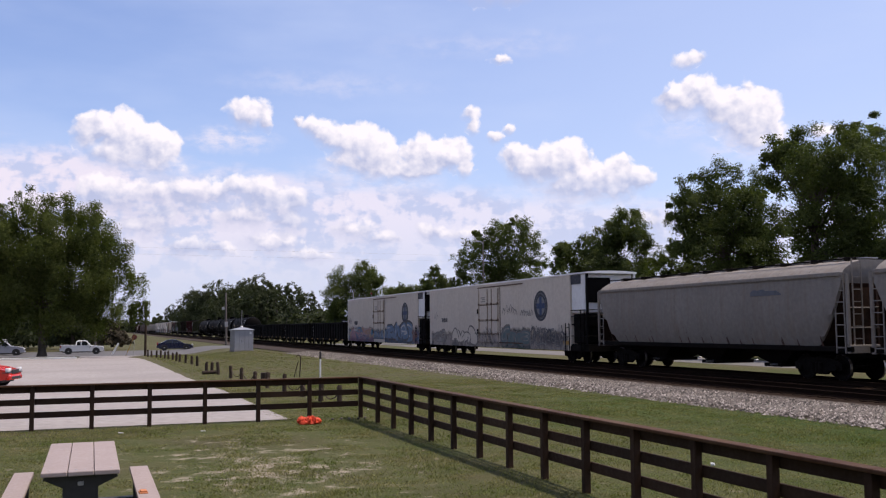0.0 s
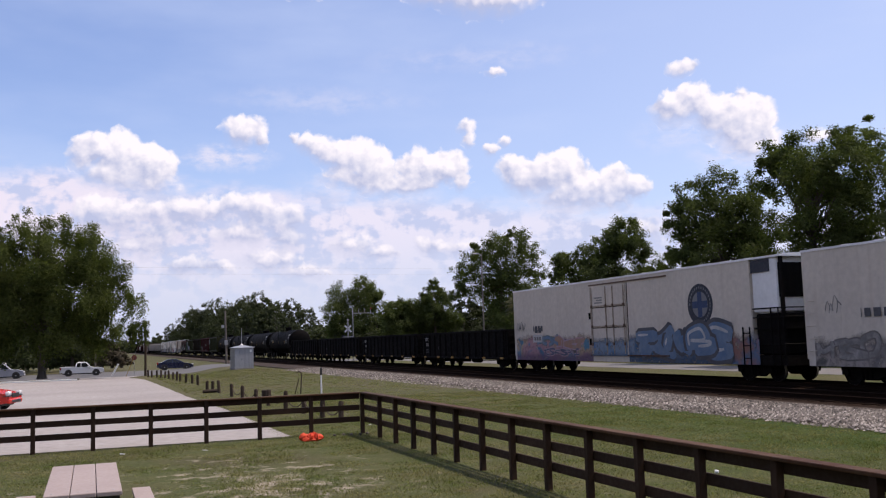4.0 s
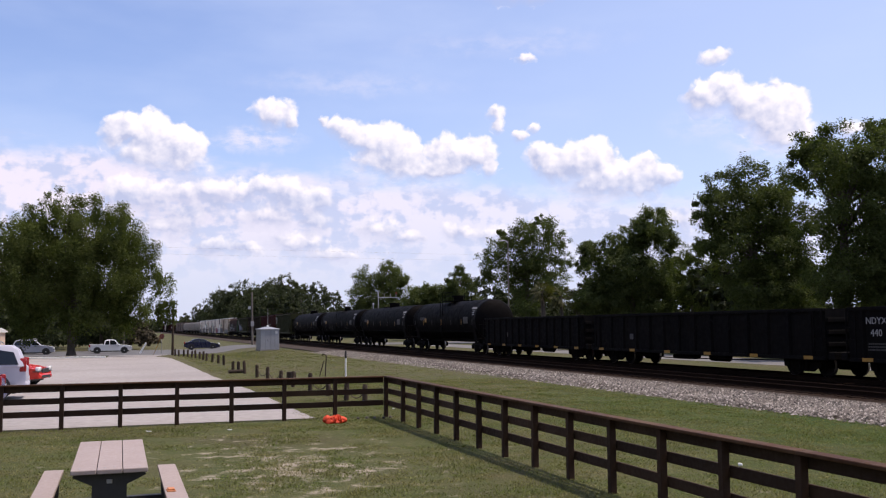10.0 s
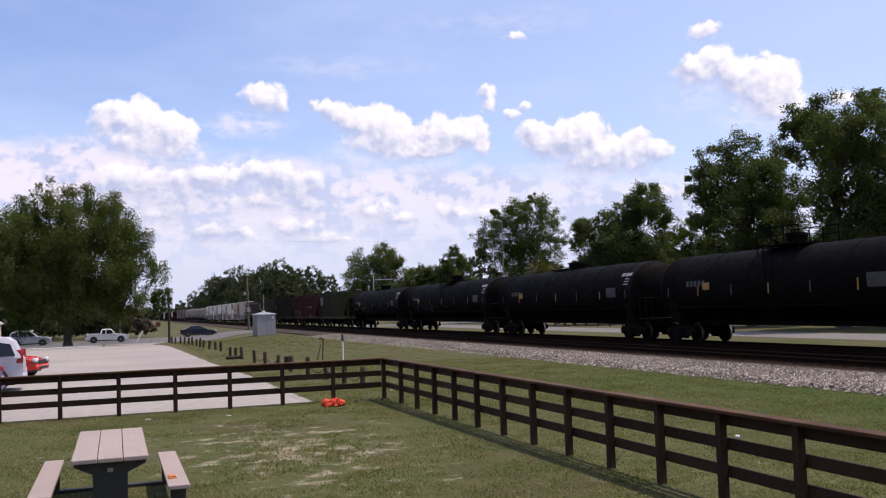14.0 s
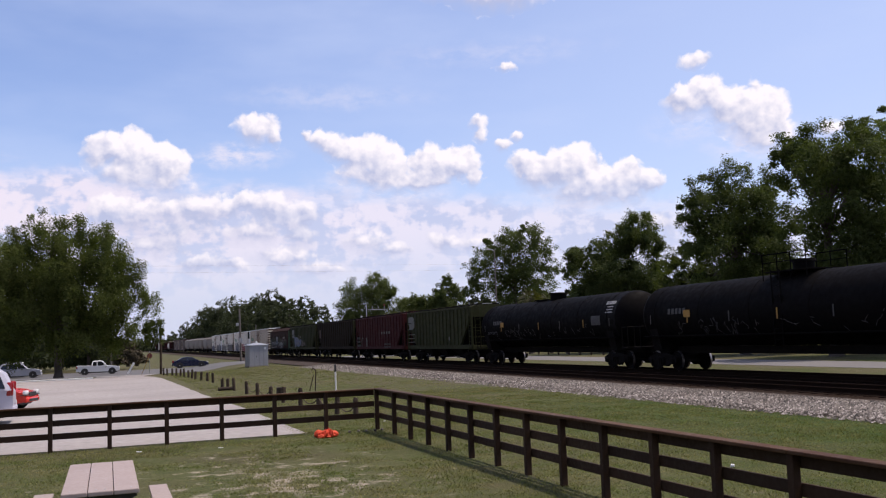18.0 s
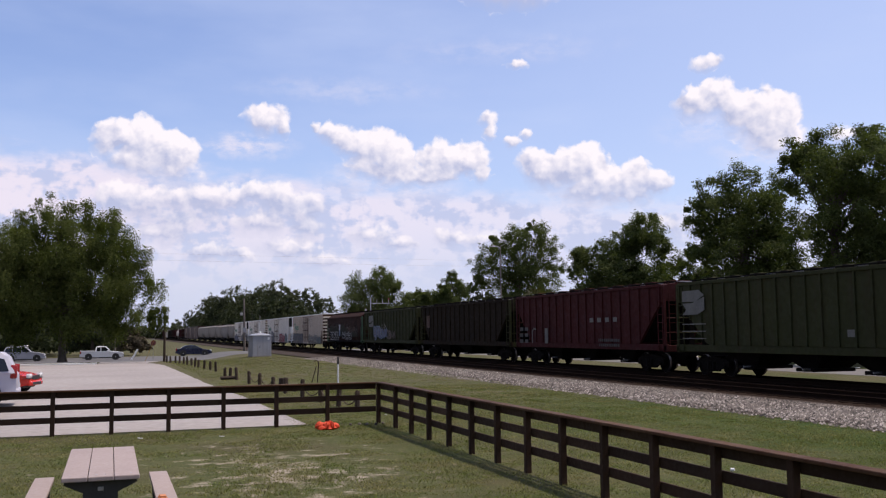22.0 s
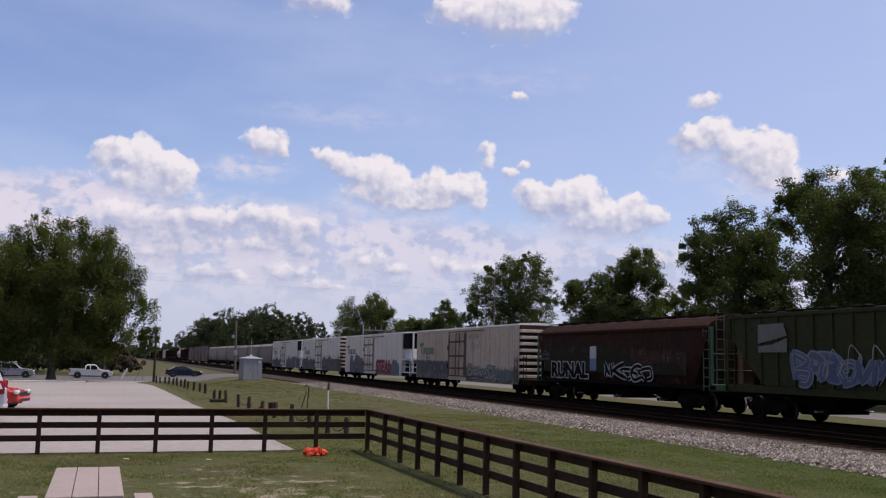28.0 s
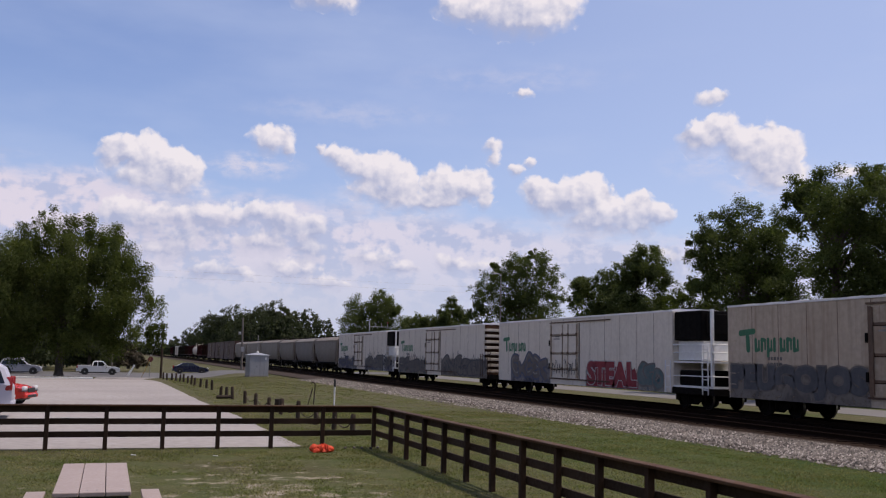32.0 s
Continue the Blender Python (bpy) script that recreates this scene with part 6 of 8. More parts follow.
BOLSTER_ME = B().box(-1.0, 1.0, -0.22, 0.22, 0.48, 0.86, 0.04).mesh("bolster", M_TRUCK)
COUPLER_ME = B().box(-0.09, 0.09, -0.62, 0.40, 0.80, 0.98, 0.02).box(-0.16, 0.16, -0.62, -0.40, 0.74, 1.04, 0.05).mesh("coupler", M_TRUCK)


def trucks(t, length, inset):
    for s in (-1, 1):
        y = s * (length / 2 - inset)
        tr = part("truck", BOLSTER_ME, None, t, at=pose(0, y, 0))
        for sx in (-1, 1):
            part("sideframe", SIDEFRAME, None, tr, at=pose(sx * 1.0, 0, 0, 0, 0, 0 if sx < 0 else 180))
            for yy in (-0.9, 0.9):
                part("wheel", WHEEL_ME, None, tr, at=pose(sx * 0.765, yy, 0.46, 0, 0, 0 if sx < 0 else 180))
                part("tread", TREAD_ME, None, tr, "polished running tread", at=pose(sx * 0.765, yy, 0.46, 0, 0, 0 if sx < 0 else 180))
        for yy in (-0.9, 0.9):
            part("axle", AXLE_ME, None, tr, at=pose(0, yy, 0.46))
        part("coupler", COUPLER_ME, None, t, at=pose(0, s * (length / 2 - 0.05), 0.0, 0, 0, 0 if s < 0 else 180))


def ladder(t, x, y, z0, z1, mat, width=0.42, across="y", rungs=None):
    """Two stiles and rungs, standing off a side (across y) or an end (across x)."""
    b = B()
    n = rungs or max(3, int((z1 - z0) / 0.38))
    for s in (-0.5, 0.5):
        if across == "y":
            b.box(x - 0.02, x + 0.02, y + s * width - 0.02, y + s * width + 0.02, z0, z1)
        else:
            b.box(x + s * width - 0.02, x + s * width + 0.02, y - 0.02, y + 0.02, z0, z1)
    for k in range(n):
        z = z0 + (k + 0.5) * (z1 - z0) / n
        if across == "y":
            b.box(x - 0.018, x + 0.018, y - width / 2, y + width / 2, z - 0.018, z + 0.018)
        else:
            b.box(x - width / 2, x + width / 2, y - 0.018, y + 0.018, z - 0.018, z + 0.018)
    part("ladder", b, mat, t)


def bars(t, x, y, z, w, h, mat, rows=2, seed=1, name="marking"):
    """Unreadable small lettering as plain bars on the yard side."""
    rg = random.Random(seed)
    b = B()
    for k in range(rows):
        zz = z - k * h * 1.7
        yy = y
        while yy < y + w:
            l = rg.uniform(0.6, 1.4) * h
            b.box(x - 0.006, x, yy, min(yy + l, y + w), zz, zz + h)
            yy += l + h * 0.45
    part(name, b, mat, t)


def stroke(b, x, p, q, r, n=7):
    """A fat round-ended flat stroke in the side plane from p to q (y, z)."""
    (y0, z0), (y1, z1) = p, q
    a = math.atan2(z1 - z0, y1 - y0)
    ring = []
    for k in range(n):
        f = a + math.pi / 2 + math.pi * k / (n - 1)
        ring.append((y0 + r * math.cos(f), z0 + r * math.sin(f)))
    for k in range(n):
        f = a - math.pi / 2 + math.pi * k / (n - 1)
        ring.append((y1 + r * math.cos(f), z1 + r * math.sin(f)))
    b.rings([[(x, y, z) for y, z in ring], [(x + 0.003, y, z) for y, z in ring]])


def curve_through(pts, n=5):
    """Points of a smooth curve through the given ones."""
    p = [pts[0]] + list(pts) + [pts[-1]]
    out = []
    for i in range(1, len(p) - 2):
        for k in range(n):
            f = k / n
            out.append(tuple(0.5 * (2 * p[i][c] + (p[i + 1][c] - p[i - 1][c]) * f + (2 * p[i - 1][c] - 5 * p[i][c] + 4 * p[i + 1][c] - p[i + 2][c]) * f * f
                                    + (3 * p[i][c] - p[i - 1][c] - 3 * p[i + 1][c] + p[i + 2][c]) * f ** 3) for c in (0, 1)))
    return out + [tuple(pts[-1])]


SPRAY_SHAPES = [
    [[(0.0, 0.0), (0.05, 0.65), (0.3, 1.0), (0.62, 0.95), (0.8, 0.5), (0.85, 0.0)], [(0.1, 0.42), (0.75, 0.46)]],
    [[(0.85, 0.85), (0.5, 1.0), (0.12, 0.78), (0.45, 0.52), (0.85, 0.3), (0.5, 0.02), (0.05, 0.12)]],
    [[(0.1, 0.0), (0.08, 0.5), (0.1, 1.0), (0.65, 0.95), (0.7, 0.62), (0.15, 0.5), (0.8, 0.35), (0.75, 0.05), (0.1, 0.0)]],
    [[(0.0, 0.0), (0.12, 1.0)], [(0.12, 1.0), (0.45, 0.3), (0.8, 1.0)], [(0.8, 1.0), (0.9, 0.0)]],
    [[(0.5, 0.0), (0.08, 0.3), (0.12, 0.8), (0.5, 1.0), (0.88, 0.75), (0.9, 0.3), (0.5, 0.0)]],
    [[(0.1, 0.0), (0.05, 1.05)], [(0.12, 0.45), (0.45, 0.7), (0.95, 1.1)], [(0.25, 0.5), (0.55, 0.25), (1.0, -0.1)]],
    [[(0.9, 0.9), (0.3, 1.0), (0.05, 0.5), (0.3, 0.0), (0.9, 0.12)], [(0.1, 0.5), (0.7, 0.52)]],
    [[(0.0, 0.9), (1.0, 1.0)], [(0.5, 0.95), (0.42, 0.5), (0.55, 0.0)], [(0.3, 0.02), (0.85, 0.1)]]]


def ribbon(b, x, pts, r):
    """A flat band of paint along a curve in the side plane."""
    left, right = [], []
    n = len(pts)
    for i, (y, z) in enumerate(pts):
        (ya, za), (yb, zb) = pts[max(i - 1, 0)], pts[min(i + 1, n - 1)]
        l = math.hypot(yb - ya, zb - za) or 1.0
        ny, nz = -(zb - za) / l, (yb - ya) / l
        w = r * (0.62 if i in (0, n - 1) else 1.0)
        left.append((x - 0.00003 * i, y + ny * w, z + nz * w))
        right.append((x - 0.00003 * i, y - ny * w, z - nz * w))
    k = len(b.v)
    b.v += left + right
    b.f += [(k + i, k + i + 1, k + n + i + 1, k + n + i) for i in range(n - 1)]


def graffiti(t, x, y0, y1, z0, z1, fill, outline, seed, glyphs=6, fat=0.5, extra=None):
    """Sprayed swelling shapes in a row, each with an outline, overlapping one another, on the yard side (x is the wall's face)."""
    rg = random.Random(seed)
    bo, bf, be = B(), B(), B()
    w, h = (y1 - y0) / glyphs, z1 - z0
    off = 0.003
    order = list(range(glyphs))
    rg.shuffle(order)
    for k in order:
        shape = rg.choice(SPRAY_SHAPES)
        wide, tall, lean_by = w * rg.uniform(1.05, 1.6), h * rg.uniform(0.68, 1.0), rg.uniform(-0.3, 0.3) * h
        yc, zb = y0 + (k + 0.5) * w, z0 + rg.uniform(0, 0.12) * h
        r = min(wide, tall) * 0.13 * fat / 0.5
        paths = []
        for path in shape:
            pts = [(u + rg.uniform(-0.17, 0.17), v + rg.uniform(-0.15, 0.15)) for u, v in path]
            paths.append(curve_through([(min(max(yc + (0.5 - u) * wide + lean_by * (v - 0.5), y0), y1), min(max(zb + r + v * (tall - 2 * r), z0 + r), z1)) for u, v in pts]))
        for pts in paths:
            ribbon(bo, x - off, pts, r * 1.5 + 0.012)
            off += 0.0011
        for pts in paths:
            ribbon(bf, x - off, pts, r)
            off += 0.0011
        if extra and rg.random() < 0.8:
            for pts in paths[:1]:
                ribbon(be, x - off, [(y + r * 0.35, z + r * 0.3) for y, z in pts[1:-2]], r * 0.22)
            off += 0.0011
    tagged(part("graffiti_outline", bo, outline, t), kind="stuff")
    tagged(part("graffiti", bf, fill, t), kind="stuff")
    if be.v:
        tagged(part("graffiti_highlight", be, extra, t), kind="stuff")


def scrawl(t, x, y0, y1, z0, z1, mat, seed, strokes=9, r=0.022):
    """A quick thin tag: slanting spiky strokes and hooks run together."""
    rg = random.Random(seed)
    b = B()
    w, h = (y1 - y0) / strokes, z1 - z0
    for k in range(strokes):
        y = y1 - (k + 0.5) * w
        tall = h * rg.uniform(0.45, 1.0)
        zb = z0 + rg.uniform(0.0, 0.3) * h
        lean_by = rg.uniform(0.1, 0.5) * w
        pts = [(y + lean_by, zb), (y + rg.uniform(-0.3, 0.2) * w, zb + tall * 0.5), (y - lean_by, zb + tall)]
        if rg.random() < 0.7:
            pts.append((y - lean_by - rg.uniform(0.5, 1.1) * w, zb + tall * rg.uniform(0.3, 0.7)))
        if rg.random() < 0.4:
            pts.append((y - lean_by - rg.uniform(0.0, 0.6) * w, zb + tall * rg.uniform(0.0, 0.3)))
        ribbon(b, x - 0.003 - k * 0.0011, curve_through(pts, 4), r * rg.uniform(0.7, 1.1))
    tagged(part("graffiti", b, mat, t), kind="stuff")


def smear(t, x, y0, y1, z0, z1, mat, seed, name="graffiti_wash"):
    """A sprayed patch with a billowing upper edge behind the lettering."""
    n = max(12, int((y1 - y0) * 6))
    top = []
    for k in range(n + 1):
        y = y0 + (y1 - y0) * k / n
        e = min(k, n - k) / n
        top.append((y, z1 - (z1 - z0) * (0.26 + 0.42 * noise.fractal((y * 0.9, seed * 1.7, 0), 0.6, 2.0, 4) + 0.5 * max(0.0, 0.10 - e) / 0.10)))
    b = B()
    b.rings([[(x - 0.0035, y, z0) for y, z in top] + [(x - 0.0035, y, max(z, z0 + 0.05)) for y, z in reversed(top)], [(x - 0.0005, y, z0) for y, z in top] + [(x - 0.0005, y, max(z, z0 + 0.05)) for y, z in reversed(top)]])
    part(name, b, mat, t)


def mist_paint(name, colours, top, soft=0.5, grain=0.8, cover=0.9, foot=None):
    """Old spray paint: drifting colours that thin out upwards and are worn through in places."""
    m = bpy.data.materials.new(name)
    m.use_nodes = True
    nt = m.node_tree
    bsdf = nt.nodes["Principled BSDF"]
    bsdf.inputs["Roughness"].default_value, bsdf.inputs["Specular IOR Level"].default_value = 0.7, 0.25
    tc = nt.nodes.new("ShaderNodeTexCoord").outputs["Object"]
    xyz = nt.nodes.new("ShaderNodeSeparateXYZ")
    nt.links.new(tc, xyz.inputs[0])

    def ns(scale, detail=5):
        n = nt.nodes.new("ShaderNodeTexNoise")
        n.inputs["Scale"].default_value, n.inputs["Detail"].default_value, n.inputs["Distortion"].default_value = scale, detail, 0.6
        nt.links.new(tc, n.inputs["Vector"])
        return n.outputs["Fac"]

    def mp(v, lo, hi, a=0.0, b=1.0):
        n = nt.nodes.new("ShaderNodeMapRange")
        n.inputs["From Min"].default_value, n.inputs["From Max"].default_value = lo, hi
        n.inputs["To Min"].default_value, n.inputs["To Max"].default_value = a, b
        nt.links.new(v, n.inputs["Value"])
        return n.outputs["Result"]

    def op(kind, a, b):
        n = nt.nodes.new("ShaderNodeMath")
        n.operation = kind
        for i, v in enumerate((a, b)):
            if isinstance(v, (int, float)):
                n.inputs[i].default_value = v
            else:
                nt.links.new(v, n.inputs[i])
        return n.outputs[0]

    def mx(f, a, b):
        n = nt.nodes.new("ShaderNodeMix")
        n.data_type = "RGBA"
        for i, v in ((0, f), (6, a), (7, b)):
            if isinstance(v, tuple):
                n.inputs[i].default_value = (*v, 1)
            else:
                nt.links.new(v, n.inputs[i])
        return n.outputs[2]
    ramp = nt.nodes.new("ShaderNodeValToRGB")
    ramp.color_ramp.interpolation = "EASE"
    el = ramp.color_ramp.elements
    while len(el) < len(colours):
        el.new(0.5)
    for i, c in enumerate(colours):
        el[i].position = 0.34 + 0.32 * i / max(len(colours) - 1, 1)
        el[i].color = (*c, 1)
    nt.links.new(ns(grain), ramp.inputs[0])
    col = ramp.outputs[0]
    if foot:
        col = mx(op("MULTIPLY", mp(op("ADD", xyz.outputs["Z"], op("MULTIPLY", ns(1.1), 0.5)), 1.15, 1.45, 1.0, 0.0), 0.85), col, foot)
    col = mx(mp(ns(9.0), 0.5, 0.75, 0.0, 0.55), col, (0.16, 0.135, 0.115))
    nt.links.new(col, bsdf.inputs["Base Color"])
    edge = op("MULTIPLY", mp(op("ADD", op("MULTIPLY", op("SUBTRACT", ns(1.6), 0.5), 1.5), op("DIVIDE", op("SUBTRACT", top, xyz.outputs["Z"]), soft)), 0.0, 0.8), mp(ns(4.5, 7), 0.28, 0.46, 0.35, 1.0))
    tr = nt.nodes.new("ShaderNodeBsdfTransparent")
    ms = nt.nodes.new("ShaderNodeMixShader")
    nt.links.new(op("MULTIPLY", edge, cover), ms.inputs[0])
    nt.links.new(tr.outputs[0], ms.inputs[1])
    nt.links.new(bsdf.outputs[0], ms.inputs[2])
    nt.links.new(ms.outputs[0], nt.nodes["Material Output"].inputs[0])
    return m


def wash(t, x, y0, y1, z0, z1, mat):
    """A flat field of old spray paint on the yard side."""
    b = B()
    b.add([(x, y0, z0), (x, y1, z0), (x, y1, z1), (x, y0, z1)], [(0, 1, 2, 3)])
    tagged(part("graffiti_wash", b, mat, t), kind="stuff")


def words(t, text, x, y, z, size, mat):
    """Lettering on the yard side: it reads from back to front along the train as seen from the yard."""
    part("lettering", word(text, size, mat), None, t, at=Matrix(((0, 0, -1, x - 0.004), (-1, 0, 0, y), (0, 1, 0, z), (0, 0, 0, 1))))


def fat_word(text, size, mat, swell):
    """Swollen flat letters; each is cut from the built-in font and fattened."""
    cu = bpy.data.curves.new("graffiti", "FONT")
    cu.body, cu.size, cu.align_x, cu.align_y, cu.extrude, cu.resolution_u, cu.offset, cu.space_character = text, size, "CENTER", "CENTER", 0.002, 3, swell, 1.0
    ob = bpy.data.objects.new("graffiti", cu)
    scene.collection.objects.link(ob)
    bpy.context.view_layer.update()
    me = bpy.data.meshes.new_from_object(ob.evaluated_get(bpy.context.evaluated_depsgraph_get()))
    bpy.data.objects.remove(ob)
    me.materials.clear()
    me.materials.append(mat)
    return me


def sprayed_word(t, text, x, y0, y1, z0, z1, fill, outline, swell=0.05, rim=0.05):
    """A word in sprayed block letters from y1 (rear) to y0, with an outline."""
    for name, mat, s, off in (("graffiti_outline", outline, swell + rim, 0.004), ("graffiti", fill, swell, 0.010)):
        me = fat_word(text, 1.0, mat, s)
        w = max(v.co.x for v in me.vertices) - min(v.co.x for v in me.vertices)
        lo, hi = min(v.co.y for v in me.vertices), max(v.co.y for v in me.vertices)
        grow = (rim * 2) if name == "graffiti" else 0.0
        sy, sz = (y1 - y0) / (w + grow * 0.9), (z1 - z0) / (hi - lo + grow)
        at = Matrix(((0, 0, -1, x - off), (-sy, 0, 0, (y0 + y1) / 2), (0, sz, 0, (z0 + z1) / 2 - sz * (lo + hi) / 2), (0, 0, 0, 1)))
        for v in me.vertices:
            v.co = at @ v.co
        tagged(part(name, me, None, t), kind="stuff")


def reefer(label, length, roof_z, unit_front, style, seed, paint=None, category="refrigerator car"):
    """An insulated box car: panelled sides, plug door with rods, cooling unit or louvres at its leading end."""
    t = thing("reefer_car", label, category, "freight train")
    paint = paint or M_CWHITE
    hw, sill = 1.53, 0.98
    half = length / 2 - 0.55
    rg = random.Random(seed)
    cut = (3.1 if style == "juice" else 1.9) if unit_front else (1.6 if style == "juice" else 0.0)
    # body in panels
    front = -half + cut
    body = B().box(-hw + 0.02, hw - 0.02, front + 0.01, half - 0.01, sill, roof_z - 0.12)
    part("body", body, paint, t)
    n = 13
    step = (half - front) / n
    for k in range(n):
        a = front + k * step
        for s in (-1, 1):
            x0, x1 = (s * hw - 0.021, s * hw) if s > 0 else (s * hw, s * hw + 0.021)
            part("side_panel", B().box(x0, x1, a + (0.0025 if style == "emblem" else 0.008), a + step - (0.0025 if style == "emblem" else 0.008), sill - 0.05, roof_z - 0.14), paint, t)
    b = B()
    b.prism([(-hw - 0.03, roof_z - 0.14), (-hw - 0.03, roof_z - 0.06), (-hw * 0.6, roof_z), (0, roof_z + 0.02), (hw * 0.6, roof_z), (hw + 0.03, roof_z - 0.06), (hw + 0.03, roof_z - 0.14)], "y", -half if unit_front and style != "juice" else front, half)
    part("roof", b, M_CROOF if paint in (M_CWHITE, M_CCREAM, M_CBRIGHT) else paint, t)
    for k in range(int((half - front - 0.5) / 1.5) + 1):
        part("roof_rib", B().prism([(-hw - 0.035, roof_z - 0.05), (-hw * 0.6, roof_z + 0.015), (0, roof_z + 0.04), (hw * 0.6, roof_z + 0.015), (hw + 0.035, roof_z - 0.05)], "y", front + 0.3 + k * 1.5, front + 0.38 + k * 1.5), M_CROOF if paint in (M_CWHITE, M_CCREAM, M_CBRIGHT) else paint, t)
    part("side_sill", B().box(-hw + 0.05, hw - 0.05, -half, half, sill - 0.32, sill - 0.02), M_TRUCK, t)
    part("side_skirt", B().box(-hw - 0.012, -hw + 0.03, front + 0.1, half - 0.1, sill - 0.30, sill + 0.02), paint if style != "emblem" else M_CWHITE, t)
    # plug door
    dy = (2.2 if unit_front else 1.5) if style == "juice" else 0.72
    if style == "juice":
        for k in range(1, n):
            part("rust_seam", B().box(-hw - 0.004, -hw + 0.001, front + k * step - 0.013, front + k * step + 0.013, sill - 0.03, roof_z - 0.15), M_ROD, t)
    door = part("door", B().box(-hw - 0.05, -hw - 0.001, dy - 1.8, dy + 1.8, sill + 0.06, roof_z - 0.42, 0.012), paint if paint is not M_CCREAM else material("cream_door_paint", (0.46, 0.37, 0.28), 0.6, colour2=(0.30, 0.205, 0.135), big=0.8, small=6, amount=0.85, streak=(0.16, 0.08, 0.045), streak_amount=0.9), t, "plug door with locking rods")
    if paint is M_CBROWN:
        door.data.materials.clear()
        door.data.materials.append(M_CBROWN)
    rods = M_ROD if paint is M_CCREAM else M_RODPALE
    for s in (-1, 1):
        part("door_gap", B().box(-hw - 0.006, -hw + 0.001, dy + s * 1.83 - 0.028, dy + s * 1.83 + 0.028, sill + 0.05, roof_z - 0.40), M_RUSTDARK, t, "dark gap beside the door")
    for zz in (0.55, 1.9):
        part("door_hinge", B().box(-hw - 0.09, -hw - 0.002, dy + 1.84, dy + 1.95, sill + zz, sill + zz + 0.34, 0.01), M_CBLACK, t, "dark hinge block")
    for k in range(3):
        part("door_notice", B().box(-hw - 0.0545, -hw - 0.0505, dy + 0.55, dy + 1.35 - 0.2 * (k == 1), roof_z - 1.05 - k * 0.13, roof_z - 0.98 - k * 0.13), M_GMIST, door, "faded stencilled line")
    for yy in (-1.6, -0.55, 0.15, 1.6):
        part("door_rod", B().tube([(-hw - 0.075, dy + yy, sill + 0.1), (-hw - 0.075, dy + yy, roof_z - 0.46)], 0.032, 6), rods, door)
    for zz in (0.55, 1.45, 2.5):
        if sill + zz < roof_z - 0.5:
            part("door_bar", B().box(-hw - 0.066, -hw - 0.051, dy - 1.78, dy + 1.78, sill + zz, sill + zz + 0.085), rods, door)
            # thin dark strip paints in the shadow below each door bar
            part("bar_shadow_gap", B().box(-hw - 0.056, -hw - 0.0505, dy - 1.70, dy + 1.70, sill + zz - 0.045, sill + zz - 0.002), M_RUSTDARK, door, "dark strip standing for the shadow under the bar")
            for yy in (-1.6, -0.55, 0.15, 1.6):
                part("rod_keeper", B().box(-hw - 0.125, -hw - 0.067, dy + yy - 0.07, dy + yy + 0.07, sill + zz - 0.03, sill + zz + 0.12, 0.01), M_ROD, door)
    for s in (-1, 1):
        part("door_edge", B().box(-hw - 0.058, -hw - 0.0505, dy + s * 1.74 - (0.08 if style == "juice" else 0.04), dy + s * 1.74 + (0.08 if style == "juice" else 0.04), sill + 0.07, roof_z - 0.43), rods, door)
    part("door_track", B().box(-hw - 0.06, -hw - 0.001, dy - 5.3, dy + 1.9, roof_z - 0.36, roof_z - 0.29), M_RUSTY if paint is M_CBROWN else M_ROD, t)
    part("door_track", B().box(-hw - 0.06, -hw - 0.001, dy - 5.3, dy + 1.9, sill - 0.02, sill + 0.05), M_RUSTY, t)
    # ends
    trim = M_CROOF if style == "juice" else M_CBLACK
    if unit_front:
        part("end_wall", B().box(-hw + 0.03, hw - 0.03, front - 0.03, front, sill, roof_z - 0.13), paint, t)
        white_unit = style != "juice"
        part("cooling_unit", B().box(-hw + 0.06, hw - 0.06, -half + (0.35 if white_unit else 0.9), front - 0.05, sill + (1.75 if white_unit else 2.1), roof_z - 0.16, 0.05), M_CROOF if white_unit else M_CBLACK, t, "cooling unit in its recess")
        part("unit_grille", B().box(-hw + 0.1, 0.1, -half + 0.30, -half + 0.345, roof_z - 1.7, roof_z - 0.35, 0.02) if white_unit else B().box(-hw + 0.3, hw - 0.3, -half + 0.85, -half + 0.895, roof_z - 1.2, roof_z - 0.3, 0.02), M_CBLACK, t, "dark grille")
        part("unit_panel", B().box(-hw + 0.25, hw - 0.25, -half + 1.0, front - 0.1, sill + 1.2, sill + 2.08, 0.02), M_CROOF, t)
        if white_unit:
            part("corner_plate", B().box(-hw + 0.02, -hw + 0.05, front - 1.15, front - 0.06, roof_z - 0.68, roof_z - 0.18), M_NAVY, t, "dark blue plate")
        part("unit_post", B().box(-hw + 0.02, -hw + 0.14, -half + 0.06, -half + 0.18, sill, roof_z - 0.14), trim, t)
        part("unit_post", B().box(hw - 0.14, hw - 0.02, -half + 0.06, -half + 0.18, sill, roof_z - 0.14), M_CROOF, t)
        part("platform", B().box(-hw + 0.02, hw - 0.02, -half, front - 0.035, sill - 0.02, sill + 0.06), trim, t)
        part("platform", B().box(-hw + 0.06, hw - 0.06, -half + 0.02, front - 0.04, sill + 1.08, sill + 1.16), trim, t)
        part("tank_box", B().box(-hw + 0.3, hw - 0.3, -half + 0.5, front - 0.1, sill + 0.07, sill + 0.75, 0.05), M_CBLACK, t)
        for zz in (0.5, 1.55, 1.9):
            part("handrail", B().tube([(-hw + 0.02, -half + 0.02, sill + zz), (-hw + 0.02, front - 0.05, sill + zz)], 0.025, 6), trim, t)
